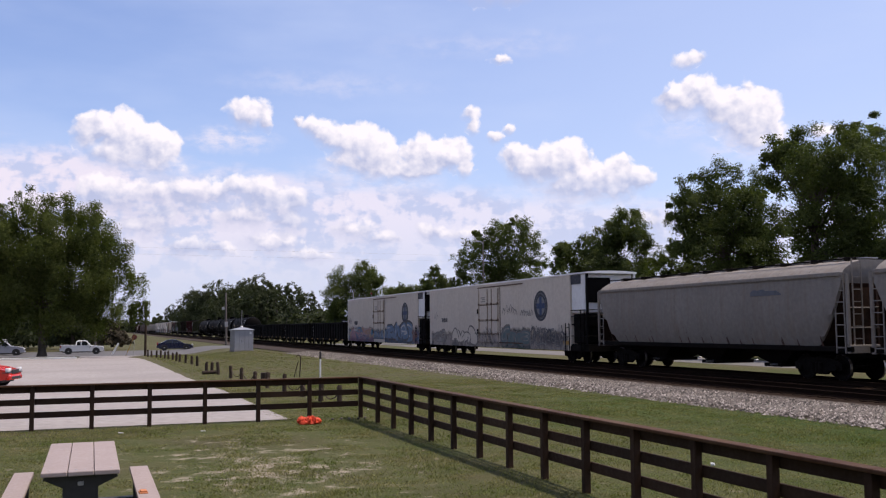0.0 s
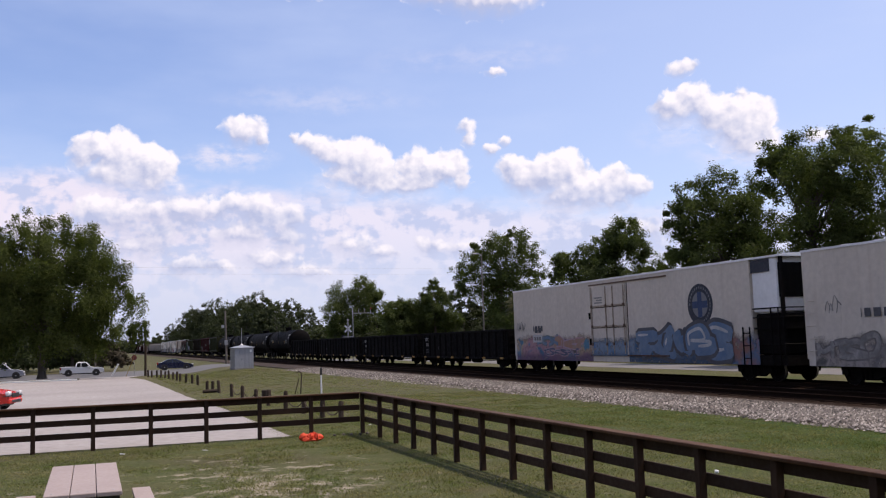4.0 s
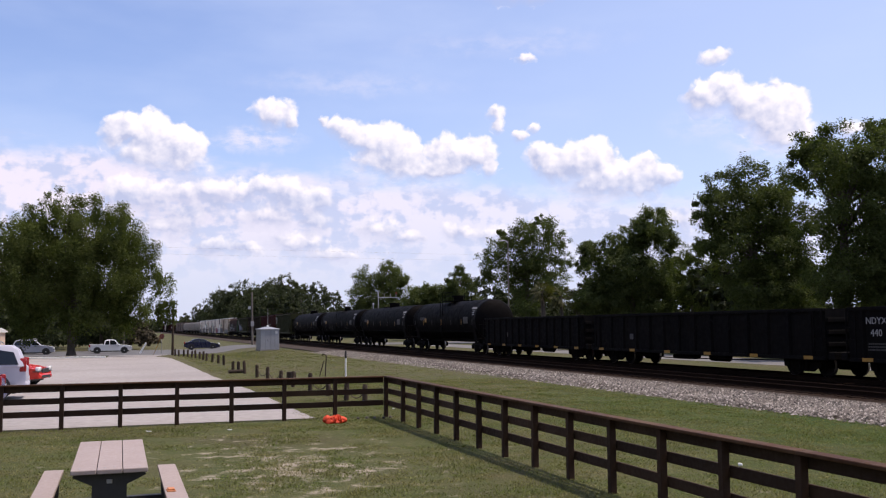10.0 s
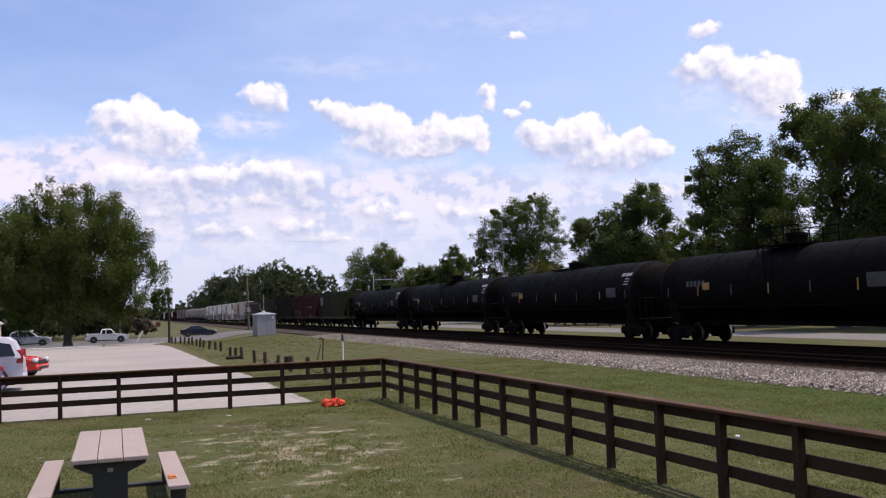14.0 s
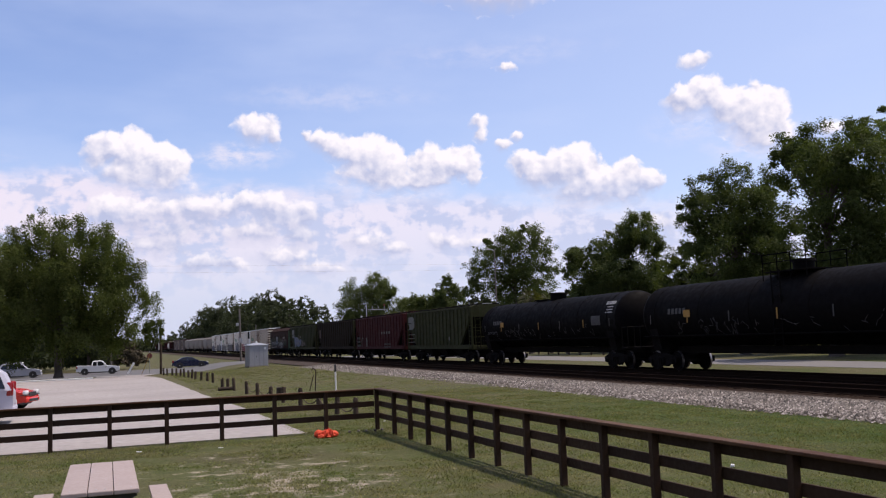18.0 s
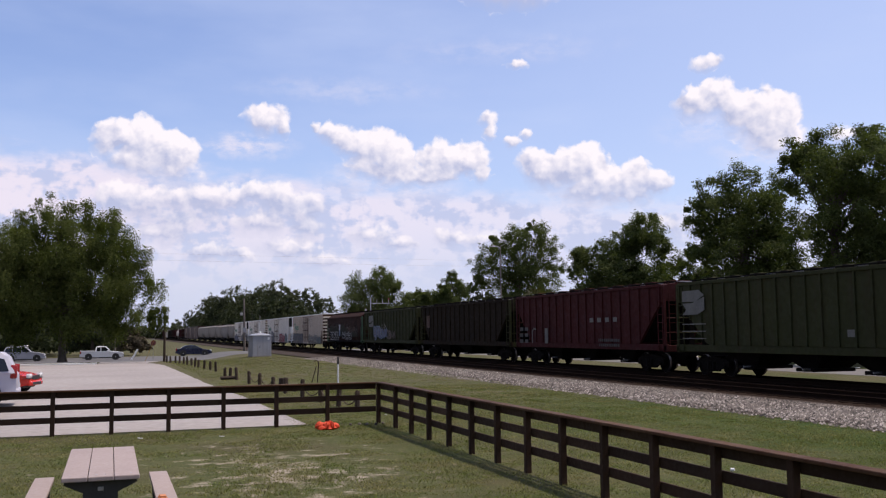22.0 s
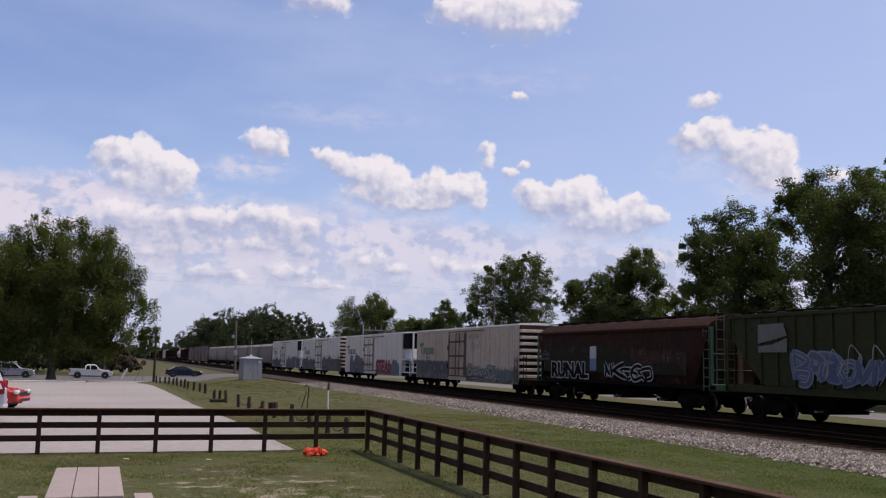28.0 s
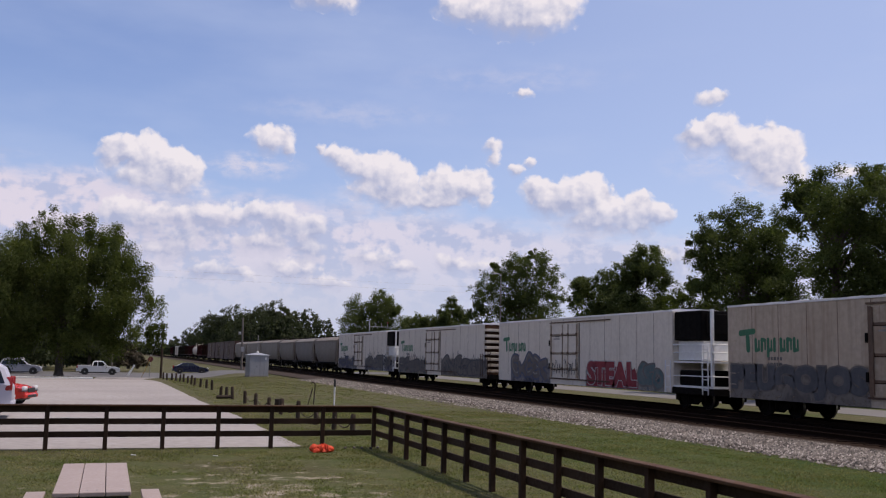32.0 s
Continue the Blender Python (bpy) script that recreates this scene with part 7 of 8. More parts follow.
            part("handrail", B().tube([(-hw + 0.02, -half + 0.02, sill + zz), (hw - 0.02, -half + 0.02, sill + zz)], 0.025, 6), trim, t)
        ladder(t, -hw + 0.0, -half + 0.55, sill - 0.3, sill + 1.9, trim, 0.42)
        if style != "juice":
            part("machinery", B().box(-hw + 0.16, hw - 0.16, -half + 0.2, front - 0.04, sill + 0.1, sill + 1.7, 0.06), M_CBLACK, t, "dark machinery under the cooling unit")
        ladder(t, -hw - 0.03, front + 0.35, sill - 0.3, sill + 1.2, trim, 0.42)
    else:
        slats = style == "juice"
        part("end_wall", B().box(-hw + 0.03, hw - 0.03, front - 0.02, front + 0.005, sill, roof_z - 0.13), M_RUSTDARK if slats else paint, t)
        for k in range(8):
            z = sill + 0.12 + k * (roof_z - sill - 0.32) / 8
            part("end_slat", B().box(-hw + 0.02, hw - 0.02, front - (0.34 if slats else 0.10), front - 0.021, z, z + (0.19 if slats else 0.2), 0.02), M_CWHITE if slats else paint, t)
        ladder(t, -hw - 0.05, front + 0.35, sill - 0.2, sill + 1.4, M_ROD if slats else paint, 0.42)
        if slats:
            part("platform", B().box(-hw + 0.02, hw - 0.02, -half, front - 0.35, sill - 0.02, sill + 0.05), M_RUSTDARK, t)
            ladder(t, -hw + 0.05, front - 0.8, sill - 0.25, sill + 1.6, M_RUSTDARK, 0.42)
    for k in range(5):
        z = sill + 0.25 + k * 0.45
        part("grab_iron", B().tube([(-hw - 0.045, half - 0.55, z), (-hw - 0.045, half - 0.12, z)], 0.014, 5), paint, t)
    part("end_wall", B().box(-hw + 0.03, hw - 0.03, half - 0.01, half + 0.02, sill, roof_z - 0.13), paint, t)
    trucks(t, length, 2.9)
    x = -hw
    if style == "emblem":
        # round emblem near the leading end
        ey, ez = -7.05, 3.22
        em = part("emblem", B().lathe([(-0.008, 0.0), (-0.008, 0.90), (0.0, 0.90)], "x", 40, (x - 0.0, ey, ez)), M_NAVY, t, "round dark emblem with a pale middle and blue cross")
        part("emblem_middle", B().lathe([(-0.012, 0.0), (-0.012, 0.56), (-0.0085, 0.56)], "x", 36, (x, ey, ez)), M_EMBLEM, em, "pale grey-blue middle")
        part("emblem_cross", B().box(x - 0.017, x - 0.0125, ey - 0.15, ey + 0.15, ez - 0.55, ez + 0.55), M_CROSS, em, "blue cross")
        part("emblem_bar", B().box(x - 0.017, x - 0.0125, ey + 0.155, ey + 0.54, ez - 0.15, ez + 0.15), M_CROSS, em)
        part("emblem_bar", B().box(x - 0.017, x - 0.0125, ey - 0.54, ey - 0.155, ez - 0.15, ez + 0.15), M_CROSS, em)
        marks_b = B()
        for k in list(range(-7, 8)) + list(range(13, 22)):
            a_k = math.radians(90 - k * 12.5)
            cy, cz = ey + 0.73 * math.cos(a_k), ez + 0.73 * math.sin(a_k)
            marks_b.add([(x - 0.0095, cy + 0.045 * math.cos(a_k + q), cz + 0.075 * math.sin(a_k + q)) for q in (0.8, 2.3, 3.9, 5.5)], [(0, 1, 2, 3)])
        part("emblem_marks", marks_b, M_EMBLEM, em, "ring of small pale marks")
        bars(t, x - 0.03, half - 4.0, 2.38, 1.25, 0.30, M_GDARK, 1, seed)
    elif style == "juice":
        # green trade lettering as plain rounded shapes
        b = B()
        y1, zb = half - 0.85, 2.55
        stroke(b, x - 0.005, (y1 - 0.50, zb + 0.1), (y1 - 0.46, zb + 0.62), 0.12)
        stroke(b, x - 0.0055, (y1, zb + 0.78), (y1 - 0.85, zb + 0.84), 0.12)
        for k in range(7):
            yk = y1 - 0.98 - k * 0.38
            lo = -0.22 if k == 2 else 0.0
            stroke(b, x - 0.005, (yk, zb + 0.07 + lo), (yk, zb + 0.50), 0.08)
            if k != 3:
                stroke(b, x - 0.0055, (yk - 0.06, zb + (0.5 if k % 2 else 0.08)), (yk - 0.20, zb + (0.46 if k % 2 else 0.10)), 0.075)
                stroke(b, x - 0.006, (yk - 0.20, zb + 0.12), (yk - 0.20, zb + 0.45), 0.05)
        tagged(part("trade_sign", b, M_SIGNGREEN, t, "green trade lettering"), kind="stuff")
        bars(t, x, half - 3.4, sill + 1.25, 0.9, 0.13, M_GGREY, 2, seed)
    return t


def hopper_profile(style, roof_z, sill):
    side = roof_z - (0.24 if style == "rib" else 0.62)
    if style == "rib":
        half = [(1.50, sill), (1.50, side), (0.55, roof_z - 0.10)]
    else:
        half = [(1.28, sill), (1.42, sill + 0.35), (1.53, sill + 1.1), (1.54, sill + 1.7), (1.50, side), (1.30, side + 0.20), (0.95, roof_z - 0.22), (0.5, roof_z - 0.10)]
    return half + [(-x, z) for x, z in reversed(half)], side


def hopper(label, length, roof_z, paint, style, seed, roof_paint=None, bays=3, end_paint=None):
    """A covered hopper: deep body with sloping ends, ribs or smooth bulging sides, hatches, running boards, discharge bays."""
    t = thing("covered_hopper", label, "hopper car", "freight train")
    rg = random.Random(seed)
    sill = 1.36 if style == "rib" else 1.22
    half = length / 2 - 0.75
    prof, side = hopper_profile(style, roof_z, sill)

    def zb(y):
        d = half - abs(y)
        if style == "rib":
            return sill + max(0.0, 1 - d / 2.1) * (side - sill - 0.75)
        f = max(0.0, 1 - d / 1.5)
        return sill + (f ** 1.6) * (side - sill - 0.35)
    ys = [-half + half * 2 * k / 40 for k in range(41)]
    ys = sorted(set(ys + [-half + 0.25 * k for k in range(9)] + [half - 0.25 * k for k in range(9)]))
    b = B()
    b.rings([[(x, y, max(z, zb(y))) for x, z in prof] for y in ys])
    part("body", b, paint, t, smooth=style != "rib")
    for s in (-1, 1):
        rows_e = []
        for k in range(9):
            y = s * (half - 2.2 + 2.2 * k / 8 + (0.012 if k == 8 else 0))
            wx = 1.36 if style == "rib" else 1.22 + 0.2 * k / 8
            rows_e.append([(-wx, y, zb(y) - 0.012), (wx, y, zb(y) - 0.012), (wx, y, zb(y) - 0.03), (-wx, y, zb(y) - 0.03)])
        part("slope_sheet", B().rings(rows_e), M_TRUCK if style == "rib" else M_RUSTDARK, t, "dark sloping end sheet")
    if style != "rib":
        for k in range(9):
            y = -half + 1.7 + k * (2 * half - 3.4) / 8
            ring = lambda yy: [(x * 1.004, yy, sill + (z - sill) * 1.001) for x, z in prof]
            part("weld_seam", B().rings([ring(y - 0.016), ring(y + 0.016)]), paint, t)
            rg2 = random.Random(seed * 31 + k)
            for j in range(2):
                ys2 = y + rg2.uniform(-0.9, 0.9)
                hs2 = rg2.uniform(0.2, 0.6)
                zt = sill + hs2
                xt = float(np.interp(zt, [sill, sill + 0.35, sill + 1.1], [1.28, 1.42, 1.53]))
                wv = rg2.uniform(0.015, 0.05)
                xm = float(np.interp(sill + hs2 * 0.5, [sill, sill + 0.35, sill + 1.1], [1.28, 1.42, 1.53]))
                part("rust_streak", B().rings([[(-1.285, ys2 - wv, sill + 0.01), (-1.285, ys2 + wv, sill + 0.01), (-1.27, ys2 + wv, sill + 0.01), (-1.27, ys2 - wv, sill + 0.01)],
                                               [(-xm - 0.006, ys2 - wv * 0.7, sill + hs2 * 0.5), (-xm - 0.006, ys2 + wv * 0.6, sill + hs2 * 0.5), (-xm + 0.01, ys2 + wv * 0.6, sill + hs2 * 0.5), (-xm + 0.01, ys2 - wv * 0.7, sill + hs2 * 0.5)],
                                               [(-xt - 0.006, ys2 - wv * 0.3, zt), (-xt - 0.006, ys2 + wv * 0.2, zt), (-xt + 0.01, ys2 + wv * 0.2, zt), (-xt + 0.01, ys2 - wv * 0.3, zt)]]), M_RUSTY, t)
    part("roof_walk", B().box(-0.32, 0.32, -half + 0.1, half - 0.1, roof_z - 0.05, roof_z - 0.01), M_STEEL if paint is not M_CRUST else M_RUSTY, t)
    for s in (-1, 1):
        part("roof_walk_edge", B().tube([(s * 0.9, -half + 0.1, roof_z - 0.06), (s * 0.9, half - 0.1, roof_z - 0.06)], 0.03, 5), roof_paint or M_TRUCK, t)
    for k in range(int(length / 1.8)):
        y = -half + 0.9 + k * (2 * half - 1.8) / (int(length / 1.8) - 1)
        part("hatch", B().box(-0.55, 0.55, y - 0.36, y + 0.36, roof_z - 0.12, roof_z + 0.04 - (0.0 if style == "rib" else 0.02), 0.04), roof_paint or paint, t)
        part("hatch_bar", B().box(-0.85, 0.85, y - 0.42, y - 0.39, roof_z - 0.14, roof_z + 0.01), roof_paint or M_TRUCK, t)
    # top chord, side sill, end frames
    for s in (-1, 1):
        part("top_chord", B().box(s * 1.52 - 0.05, s * 1.52 + 0.05, -half, half, side - 0.08, side + 0.06, 0.015), paint, t)
        part("side_sill", B().box(s * 1.42 - 0.06, s * 1.42 + 0.06, -length / 2 + 0.4, length / 2 - 0.4, 1.05, 1.36 if style == "rib" else 1.24, 0.015), paint if style == "rib" else M_TRUCK, t)
    part("centre_sill", B().box(-0.22, 0.22, -length / 2 + 0.5, length / 2 - 0.5, 0.82, 1.12), M_TRUCK, t)
    if style == "rib":
        n = 19
        for k in range(n):
            y = -half + 0.1 + k * (2 * half - 0.2) / (n - 1)
            z0 = max(zb(y), 1.36)
            for s in (-1, 1):
                part("side_rib", B().box(s * 1.535 - 0.035, s * 1.535 + 0.035, y - 0.04, y + 0.04, z0, side - 0.06), paint, t)
    for s in (-1, 1):
        if style != "rib":
            part("end_bulkhead", B().box(-1.25, 1.25, s * (half + 0.10) - 0.03, s * (half + 0.10) + 0.03, 1.25, side - 0.5, 0.01), M_RUSTDARK, t, "dark rusty end bulkhead")
        e = end_paint or paint
        y = s * (length / 2 - 0.55)
        part("end_sill", B().box(-1.48, 1.48, y - 0.1, y + 0.1, 1.0, 1.3, 0.02), e, t)
        part("slope_sheet_brace", B().box(-0.12, 0.12, y - 0.05, y + 0.05, 1.3, side - 0.4), M_RUSTY if style != "rib" else M_TRUCK, t)
        for sx in (-1, 1):
            part("corner_post", B().box(sx * 1.44 - 0.05, sx * 1.44 + 0.05, y - 0.05, y + 0.05, 1.3, side), e, t)
            ladder(t, sx * 1.5, y - s * 0.32, 1.0, side, e, 0.42)
        ladder(t, 1.0 * s, y, 1.3, roof_z - 0.1, e, 0.4, "x")
        for zz in (1.9, 2.6):
            part("end_rail", B().tube([(-1.44, y, zz), (1.44, y, zz)], 0.022, 6), e, t)
        part("brake_gear", B().box(-0.35, 0.35, y - s * 0.5, y - s * 0.5 + 0.3, 1.3, 1.75, 0.05), M_TRUCK, t)
    span = 2 * half - 4.6
    for k in range(bays):
        y = -span / 2 + (k + 0.5) * span / bays
        w = span / bays * 0.47
        b = B()
        b.rings([[(-1.40, y - w, sill + 0.02), (1.40, y - w, sill + 0.02), (1.40, y + w, sill + 0.02), (-1.40, y + w, sill + 0.02)], [(-0.75, y - 0.42, 0.50), (0.75, y - 0.42, 0.50), (0.75, y + 0.42, 0.50), (-0.75, y + 0.42, 0.50)]])
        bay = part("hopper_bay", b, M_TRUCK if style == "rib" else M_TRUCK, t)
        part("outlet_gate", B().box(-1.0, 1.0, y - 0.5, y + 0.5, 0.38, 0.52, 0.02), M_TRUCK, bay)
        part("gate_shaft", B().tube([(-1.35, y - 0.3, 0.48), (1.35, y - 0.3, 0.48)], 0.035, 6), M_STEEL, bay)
    trucks(t, length, 2.55)
    return t


def gondola(label, length, seed, top=2.56, marks=None, tag=None):
    """A black mill gondola: ribbed sides under a top chord, open above, ladders at the ends."""
    t = thing("gondola_car", label, "gondola car", "freight train")
    half = length / 2 - 0.6
    hw, floor_z = 1.50, 1.02
    for s in (-1, 1):
        x0, x1 = sorted((s * hw, s * (hw - 0.02)))
        part("side_sheet", B().box(x0, x1, -half, half, floor_z - 0.22, top - 0.12), M_CBLACK, t)
        part("top_chord", B().box(s * hw - 0.09, s * hw + 0.09, -half, half, top - 0.14, top, 0.02), M_CBLACK, t)
        part("side_sill", B().box(s * hw - 0.08, s * hw + 0.08, -half, half, floor_z - 0.36, floor_z - 0.22, 0.02), M_CBLACK, t)
        n = 14
        for k in range(n):
            y = -half + 0.7 + k * (2 * half - 1.4) / (n - 1)
            part("side_rib", B().prism([(s * (hw + 0.001), y - 0.13), (s * (hw + 0.10), y - 0.07), (s * (hw + 0.10), y + 0.07), (s * (hw + 0.001), y + 0.13)], "z", floor_z - 0.2, top - 0.13), M_CBLACK, t)
    part("floor", B().box(-hw + 0.03, hw - 0.03, -half, half, floor_z - 0.1, floor_z), M_CBLACK, t)
    for s in (-1, 1):
        y = s * half
        part("end_sheet", B().box(-hw, hw, y - 0.02, y + 0.02, floor_z - 0.3, top - 0.02), M_CBLACK, t)
        for k in range(3):
            part("end_rib", B().box(-hw + 0.05, hw - 0.05, y + s * 0.021 - 0.0 if s > 0 else y - 0.10, y + 0.10 if s > 0 else y - 0.021, floor_z + 0.15 + k * 0.45, floor_z + 0.32 + k * 0.45, 0.02), M_CBLACK, t)
        ladder(t, -hw - 0.14, s * (half - 0.25), floor_z - 0.2, top - 0.1, M_CBLACK, 0.42)
        part("end_sill", B().box(-hw, hw, y + (0.11 if s > 0 else -0.45), y + (0.45 if s > 0 else -0.11), 0.7, 0.98, 0.02), M_TRUCK, t)
    part("centre_sill", B().box(-0.25, 0.25, -half, half, 0.62, 0.9), M_TRUCK, t)
    rg = random.Random(seed)
    for k in range(6):
        y = -half + 0.9 + k * (2 * half - 1.8) / 5
        part("reflector", B().box(-hw - 0.09, -hw - 0.082, y - 0.28, y + 0.22, floor_z - 0.33, floor_z - 0.2), M_YELLOW, t, "faded yellow reflector")
    part("placard", B().box(-hw - 0.006, -hw, half - 4.2, half - 3.85, floor_z + 0.28, floor_z + 0.56), M_DIMLETTER, t)
    if marks:
        words(t, marks[0], -hw, half - 1.30, top - 0.50, 0.34, M_LETTER)
        words(t, marks[1], -hw, half - 1.30, top - 0.92, 0.36, M_LETTER)
        bars(t, -hw, half - 1.7, top - 1.32, 0.8, 0.06, M_DIMLETTER, 3, seed)
    if tag:
        scrawl(t, -hw - 0.11, tag[0], tag[1], floor_z + 0.25, top - 0.35, tag[2], seed, tag[3] * 2, 0.03)
    part("brake_reservoir", B().lathe([(-0.6, 0.0), (-0.6, 0.2), (0.6, 0.2), (0.6, 0.0)], "y", 12, (-0.85, -1.6, 0.58)), M_TRUCK, t)
    part("brake_rigging", B().box(-1.1, -0.5, 0.4, 1.9, 0.42, 0.62, 0.04), M_TRUCK, t)
    part("train_pipe", B().tube([(-1.2, -half + 2.5, 0.60), (-1.2, -2.5, 0.52), (-1.15, 2.2, 0.46), (-1.2, half - 2.5, 0.60)], 0.025, 5), M_TRUCK, t)
    trucks(t, length, 2.3)
    return t


def tank_car(label, length, seed, r=1.52, centre=2.56, dome="platform", marks_z=0.0, mat=None, yellow=True):
    """A tank car: long barrel with dished ends on saddles, manway with platform and rails, jackets of small stencils."""
    mat = mat or M_CTANK
    t = thing("tank_car", label, "tank car", "freight train")
    half = length / 2 - 0.72
    prof = []
    for k in range(9):
        a = math.pi / 2 * k / 8
        prof.append((-half + 0.75 - 0.75 * math.cos(a), max(r * math.sin(a), 0.01)))
    prof += [(-half + 0.76 + (2 * half - 1.52) * k / 12, r - (0.0 if k % 3 else 0.004)) for k in range(13)]
    for k in range(9):
        a = math.pi / 2 * (1 - k / 8)
        prof.append((half - 0.75 + 0.75 * math.cos(a), max(r * math.sin(a), 0.01)))
    part("barrel", B().lathe(prof, "y", 40, (0, 0, centre)), mat, t, smooth=True)
    for k in range(6):
        y = -half + 1.6 + k * (2 * half - 3.2) / 5
        part("band", B().lathe([(y - 0.04, r + 0.004), (y - 0.03, r + 0.014), (y + 0.03, r + 0.014), (y + 0.04, r + 0.004)], "y", 40, (0, 0, centre)), mat, t, smooth=True)
    part("centre_sill", B().box(-0.3, 0.3, -length / 2 + 0.5, length / 2 - 0.5, 0.80, 1.12, 0.02), M_TRUCK, t)
    for s in (-1, 1):
        y = s * (half - 1.4)
        part("saddle", B().prism([(-1.2, 1.0), (1.2, 1.0), (1.42, 2.0), (-1.42, 2.0)], "y", y - 0.35, y + 0.35), M_TRUCK, t)
        e = s * (length / 2 - 0.6)
        part("end_platform", B().box(-1.45, 1.45, e - 0.32, e + 0.32, 1.08, 1.14), M_TRUCK, t)
        b = B()
        for sx in (-1.4, 1.4):
            b.tube([(sx, e - 0.28, 1.14), (sx, e - 0.28, 2.15)], 0.025, 5)
            b.tube([(sx, e + 0.28, 1.14), (sx, e + 0.28, 2.15)], 0.025, 5)
            b.tube([(sx, e - 0.28, 2.15), (sx, e + 0.28, 2.15)], 0.025, 5)
        b.tube([(-1.4, e + s * 0.28, 2.15), (1.4, e + s * 0.28, 2.15)], 0.025, 5)
        tagged(part("end_railing", b, M_TRUCK, t), kind="stuff")
    top = centre + r
    if dome == "platform":
        part("top_platform", B().box(-1.0, 1.0, -1.3, 1.3, top + 0.02, top + 0.07), mat, t)
        part("manway", B().lathe([(top - 0.1, 0.42), (top + 0.38, 0.42), (top + 0.40, 0.48), (top + 0.5, 0.46), (top + 0.52, 0.0)], "z", 18), mat, t, smooth=True)
        for x in (-0.98, 0.98):
            b = B()
            for y in (-1.28, -0.4, 0.4, 1.28):
                b.tube([(x, y, top - 0.3), (x, y, top + 0.75)], 0.022, 5)
            b.tube([(x, -1.28, top + 0.75), (x, 1.28, top + 0.75)], 0.022, 5)
            b.tube([(x, -1.28, top + 0.42), (x, 1.28, top + 0.42)], 0.018, 5)
            tagged(part("top_railing", b, mat, t), kind="stuff")
        ladder(t, -r + 0.03, 0.0, 1.2, top + 0.1, mat, 0.5)
    else:
        part("manway", B().lathe([(top - 0.15, 0.50), (top + 0.28, 0.50), (top + 0.30, 0.60), (top + 0.38, 0.58), (top + 0.42, 0.0)], "z", 18), mat, t, smooth=True)
        part("top_walk", B().box(-0.5, 0.5, 0.7, 2.6, top - 0.02, top + 0.04), mat, t)
    part("running_board", B().box(-1.52, -1.3, -half + 0.6, half - 0.6, 1.62, 1.67), mat, t)
    rg = random.Random(seed)
    # grab handles, placards and stencils on the yard side
    for k in range(7):
        y = -half + 1.3 + k * (2 * half - 2.6) / 6
        part("stencil", B().box(-r - 0.022, -r - 0.016, y - 0.05, y + 0.02, centre - 0.38, centre + 0.06), M_YELLOW if yellow and k % 2 else M_DIMLETTER, t)
    part("placard", B().box(-r - 0.024, -r - 0.016, half - 4.6, half - 4.1, centre - 0.12, centre + 0.2), M_YELLOW if yellow else M_LETTER, t)

    def on_barrel(b, y0, y1, z0, z1):
        """A curved patch lying on the barrel."""
        rings = []
        for rr in (r + 0.003, r + 0.008):
            lo, hi = math.asin((z0 - centre) / r), math.asin((z1 - centre) / r)
            ring = [(-rr * math.cos(lo + (hi - lo) * i / 4), y0, centre + rr * math.sin(lo + (hi - lo) * i / 4)) for i in range(5)]
            ring += [(-rr * math.cos(hi + (lo - hi) * i / 4), y1, centre + rr * math.sin(hi + (lo - hi) * i / 4)) for i in range(5)]
            rings.append(ring)
        b.rings(rings)
    b = B()
    y0 = -half + 0.95
    for k in range(6):
        on_barrel(b, y0 + k * 0.17, y0 + k * 0.17 + 0.13, centre + 0.78, centre + 0.94)
    for k in range(3):
        on_barrel(b, y0 + 0.1, y0 + rg.uniform(0.5, 0.9), centre + 0.62 - k * 0.14, centre + 0.67 - k * 0.14)
    part("stencilled_number", b, M_LETTER, t, "white stencilled bars")
    b = B()
    on_barrel(b, -half + 2.3, -half + 3.3, centre - 0.28, centre + 0.22)
    part("data_panel", b, M_DIMLETTER, t, "dim grey stencilled panel")
    b = B()
    for k in range(5):
        on_barrel(b, half - 4.2 + k * 0.3, half - 4.0 + k * 0.3, centre + 0.05, centre + 0.3)
    part("stencilled_number", b, M_DIMLETTER, t)
    trucks(t, length, 2.2)
    return t


K = 1.042      # metres of train per plan unit
SPEED = 10.42  # metres a second towards the yard's right
rolling = []


def couple(ob, a, b):
    rolling.append((ob, (a + b) / 2 * K))
    return ob


def L(a, b):
    return (b - a) * K


c = couple(hopper("pale grey smooth-sided covered hopper with rust streaks", L(6.5, 24.3), 4.42, M_CGREY, "smooth", 1), 6.5, 24.3)
c = couple(hopper("pale grey smooth-sided covered hopper with rust streaks", L(24.3, 42.0), 4.42, M_CGREY, "smooth", 2), 24.3, 42.0)
bars(c, -1.50, 5.7, 2.75, 0.8, 0.2, M_GGREY, 2, 5)
smear(c, -1.545, -5.4, -3.6, 3.15, 3.5, M_GBLUEGREY, 12, "faded_patch")
A0, A1, A2 = 42.0, 67.3, 92.0
c = couple(reefer("white insulated car with a round blue emblem and grey graffiti", L(A0, A1), 4.98, True, "emblem", 3), A0, A1)
M_SGRIME = mist_paint("grime_and_old_spray_paint", [(0.10, 0.095, 0.09), (0.36, 0.31, 0.28), (0.15, 0.14, 0.14)], 1.75, 0.55, 0.9, 0.85)
M_SGREEN = mist_paint("dark_green_and_grey_spray_paint", [(0.035, 0.085, 0.07), (0.10, 0.10, 0.105), (0.045, 0.12, 0.10)], 2.0, 0.35, 0.8, 0.95)
wash(c, -1.545, -10.4, 12.2, 0.68, 2.1, M_SGRIME)
wash(c, -1.5465, -5.6, -1.35, 0.68, 2.1, M_SGREEN)
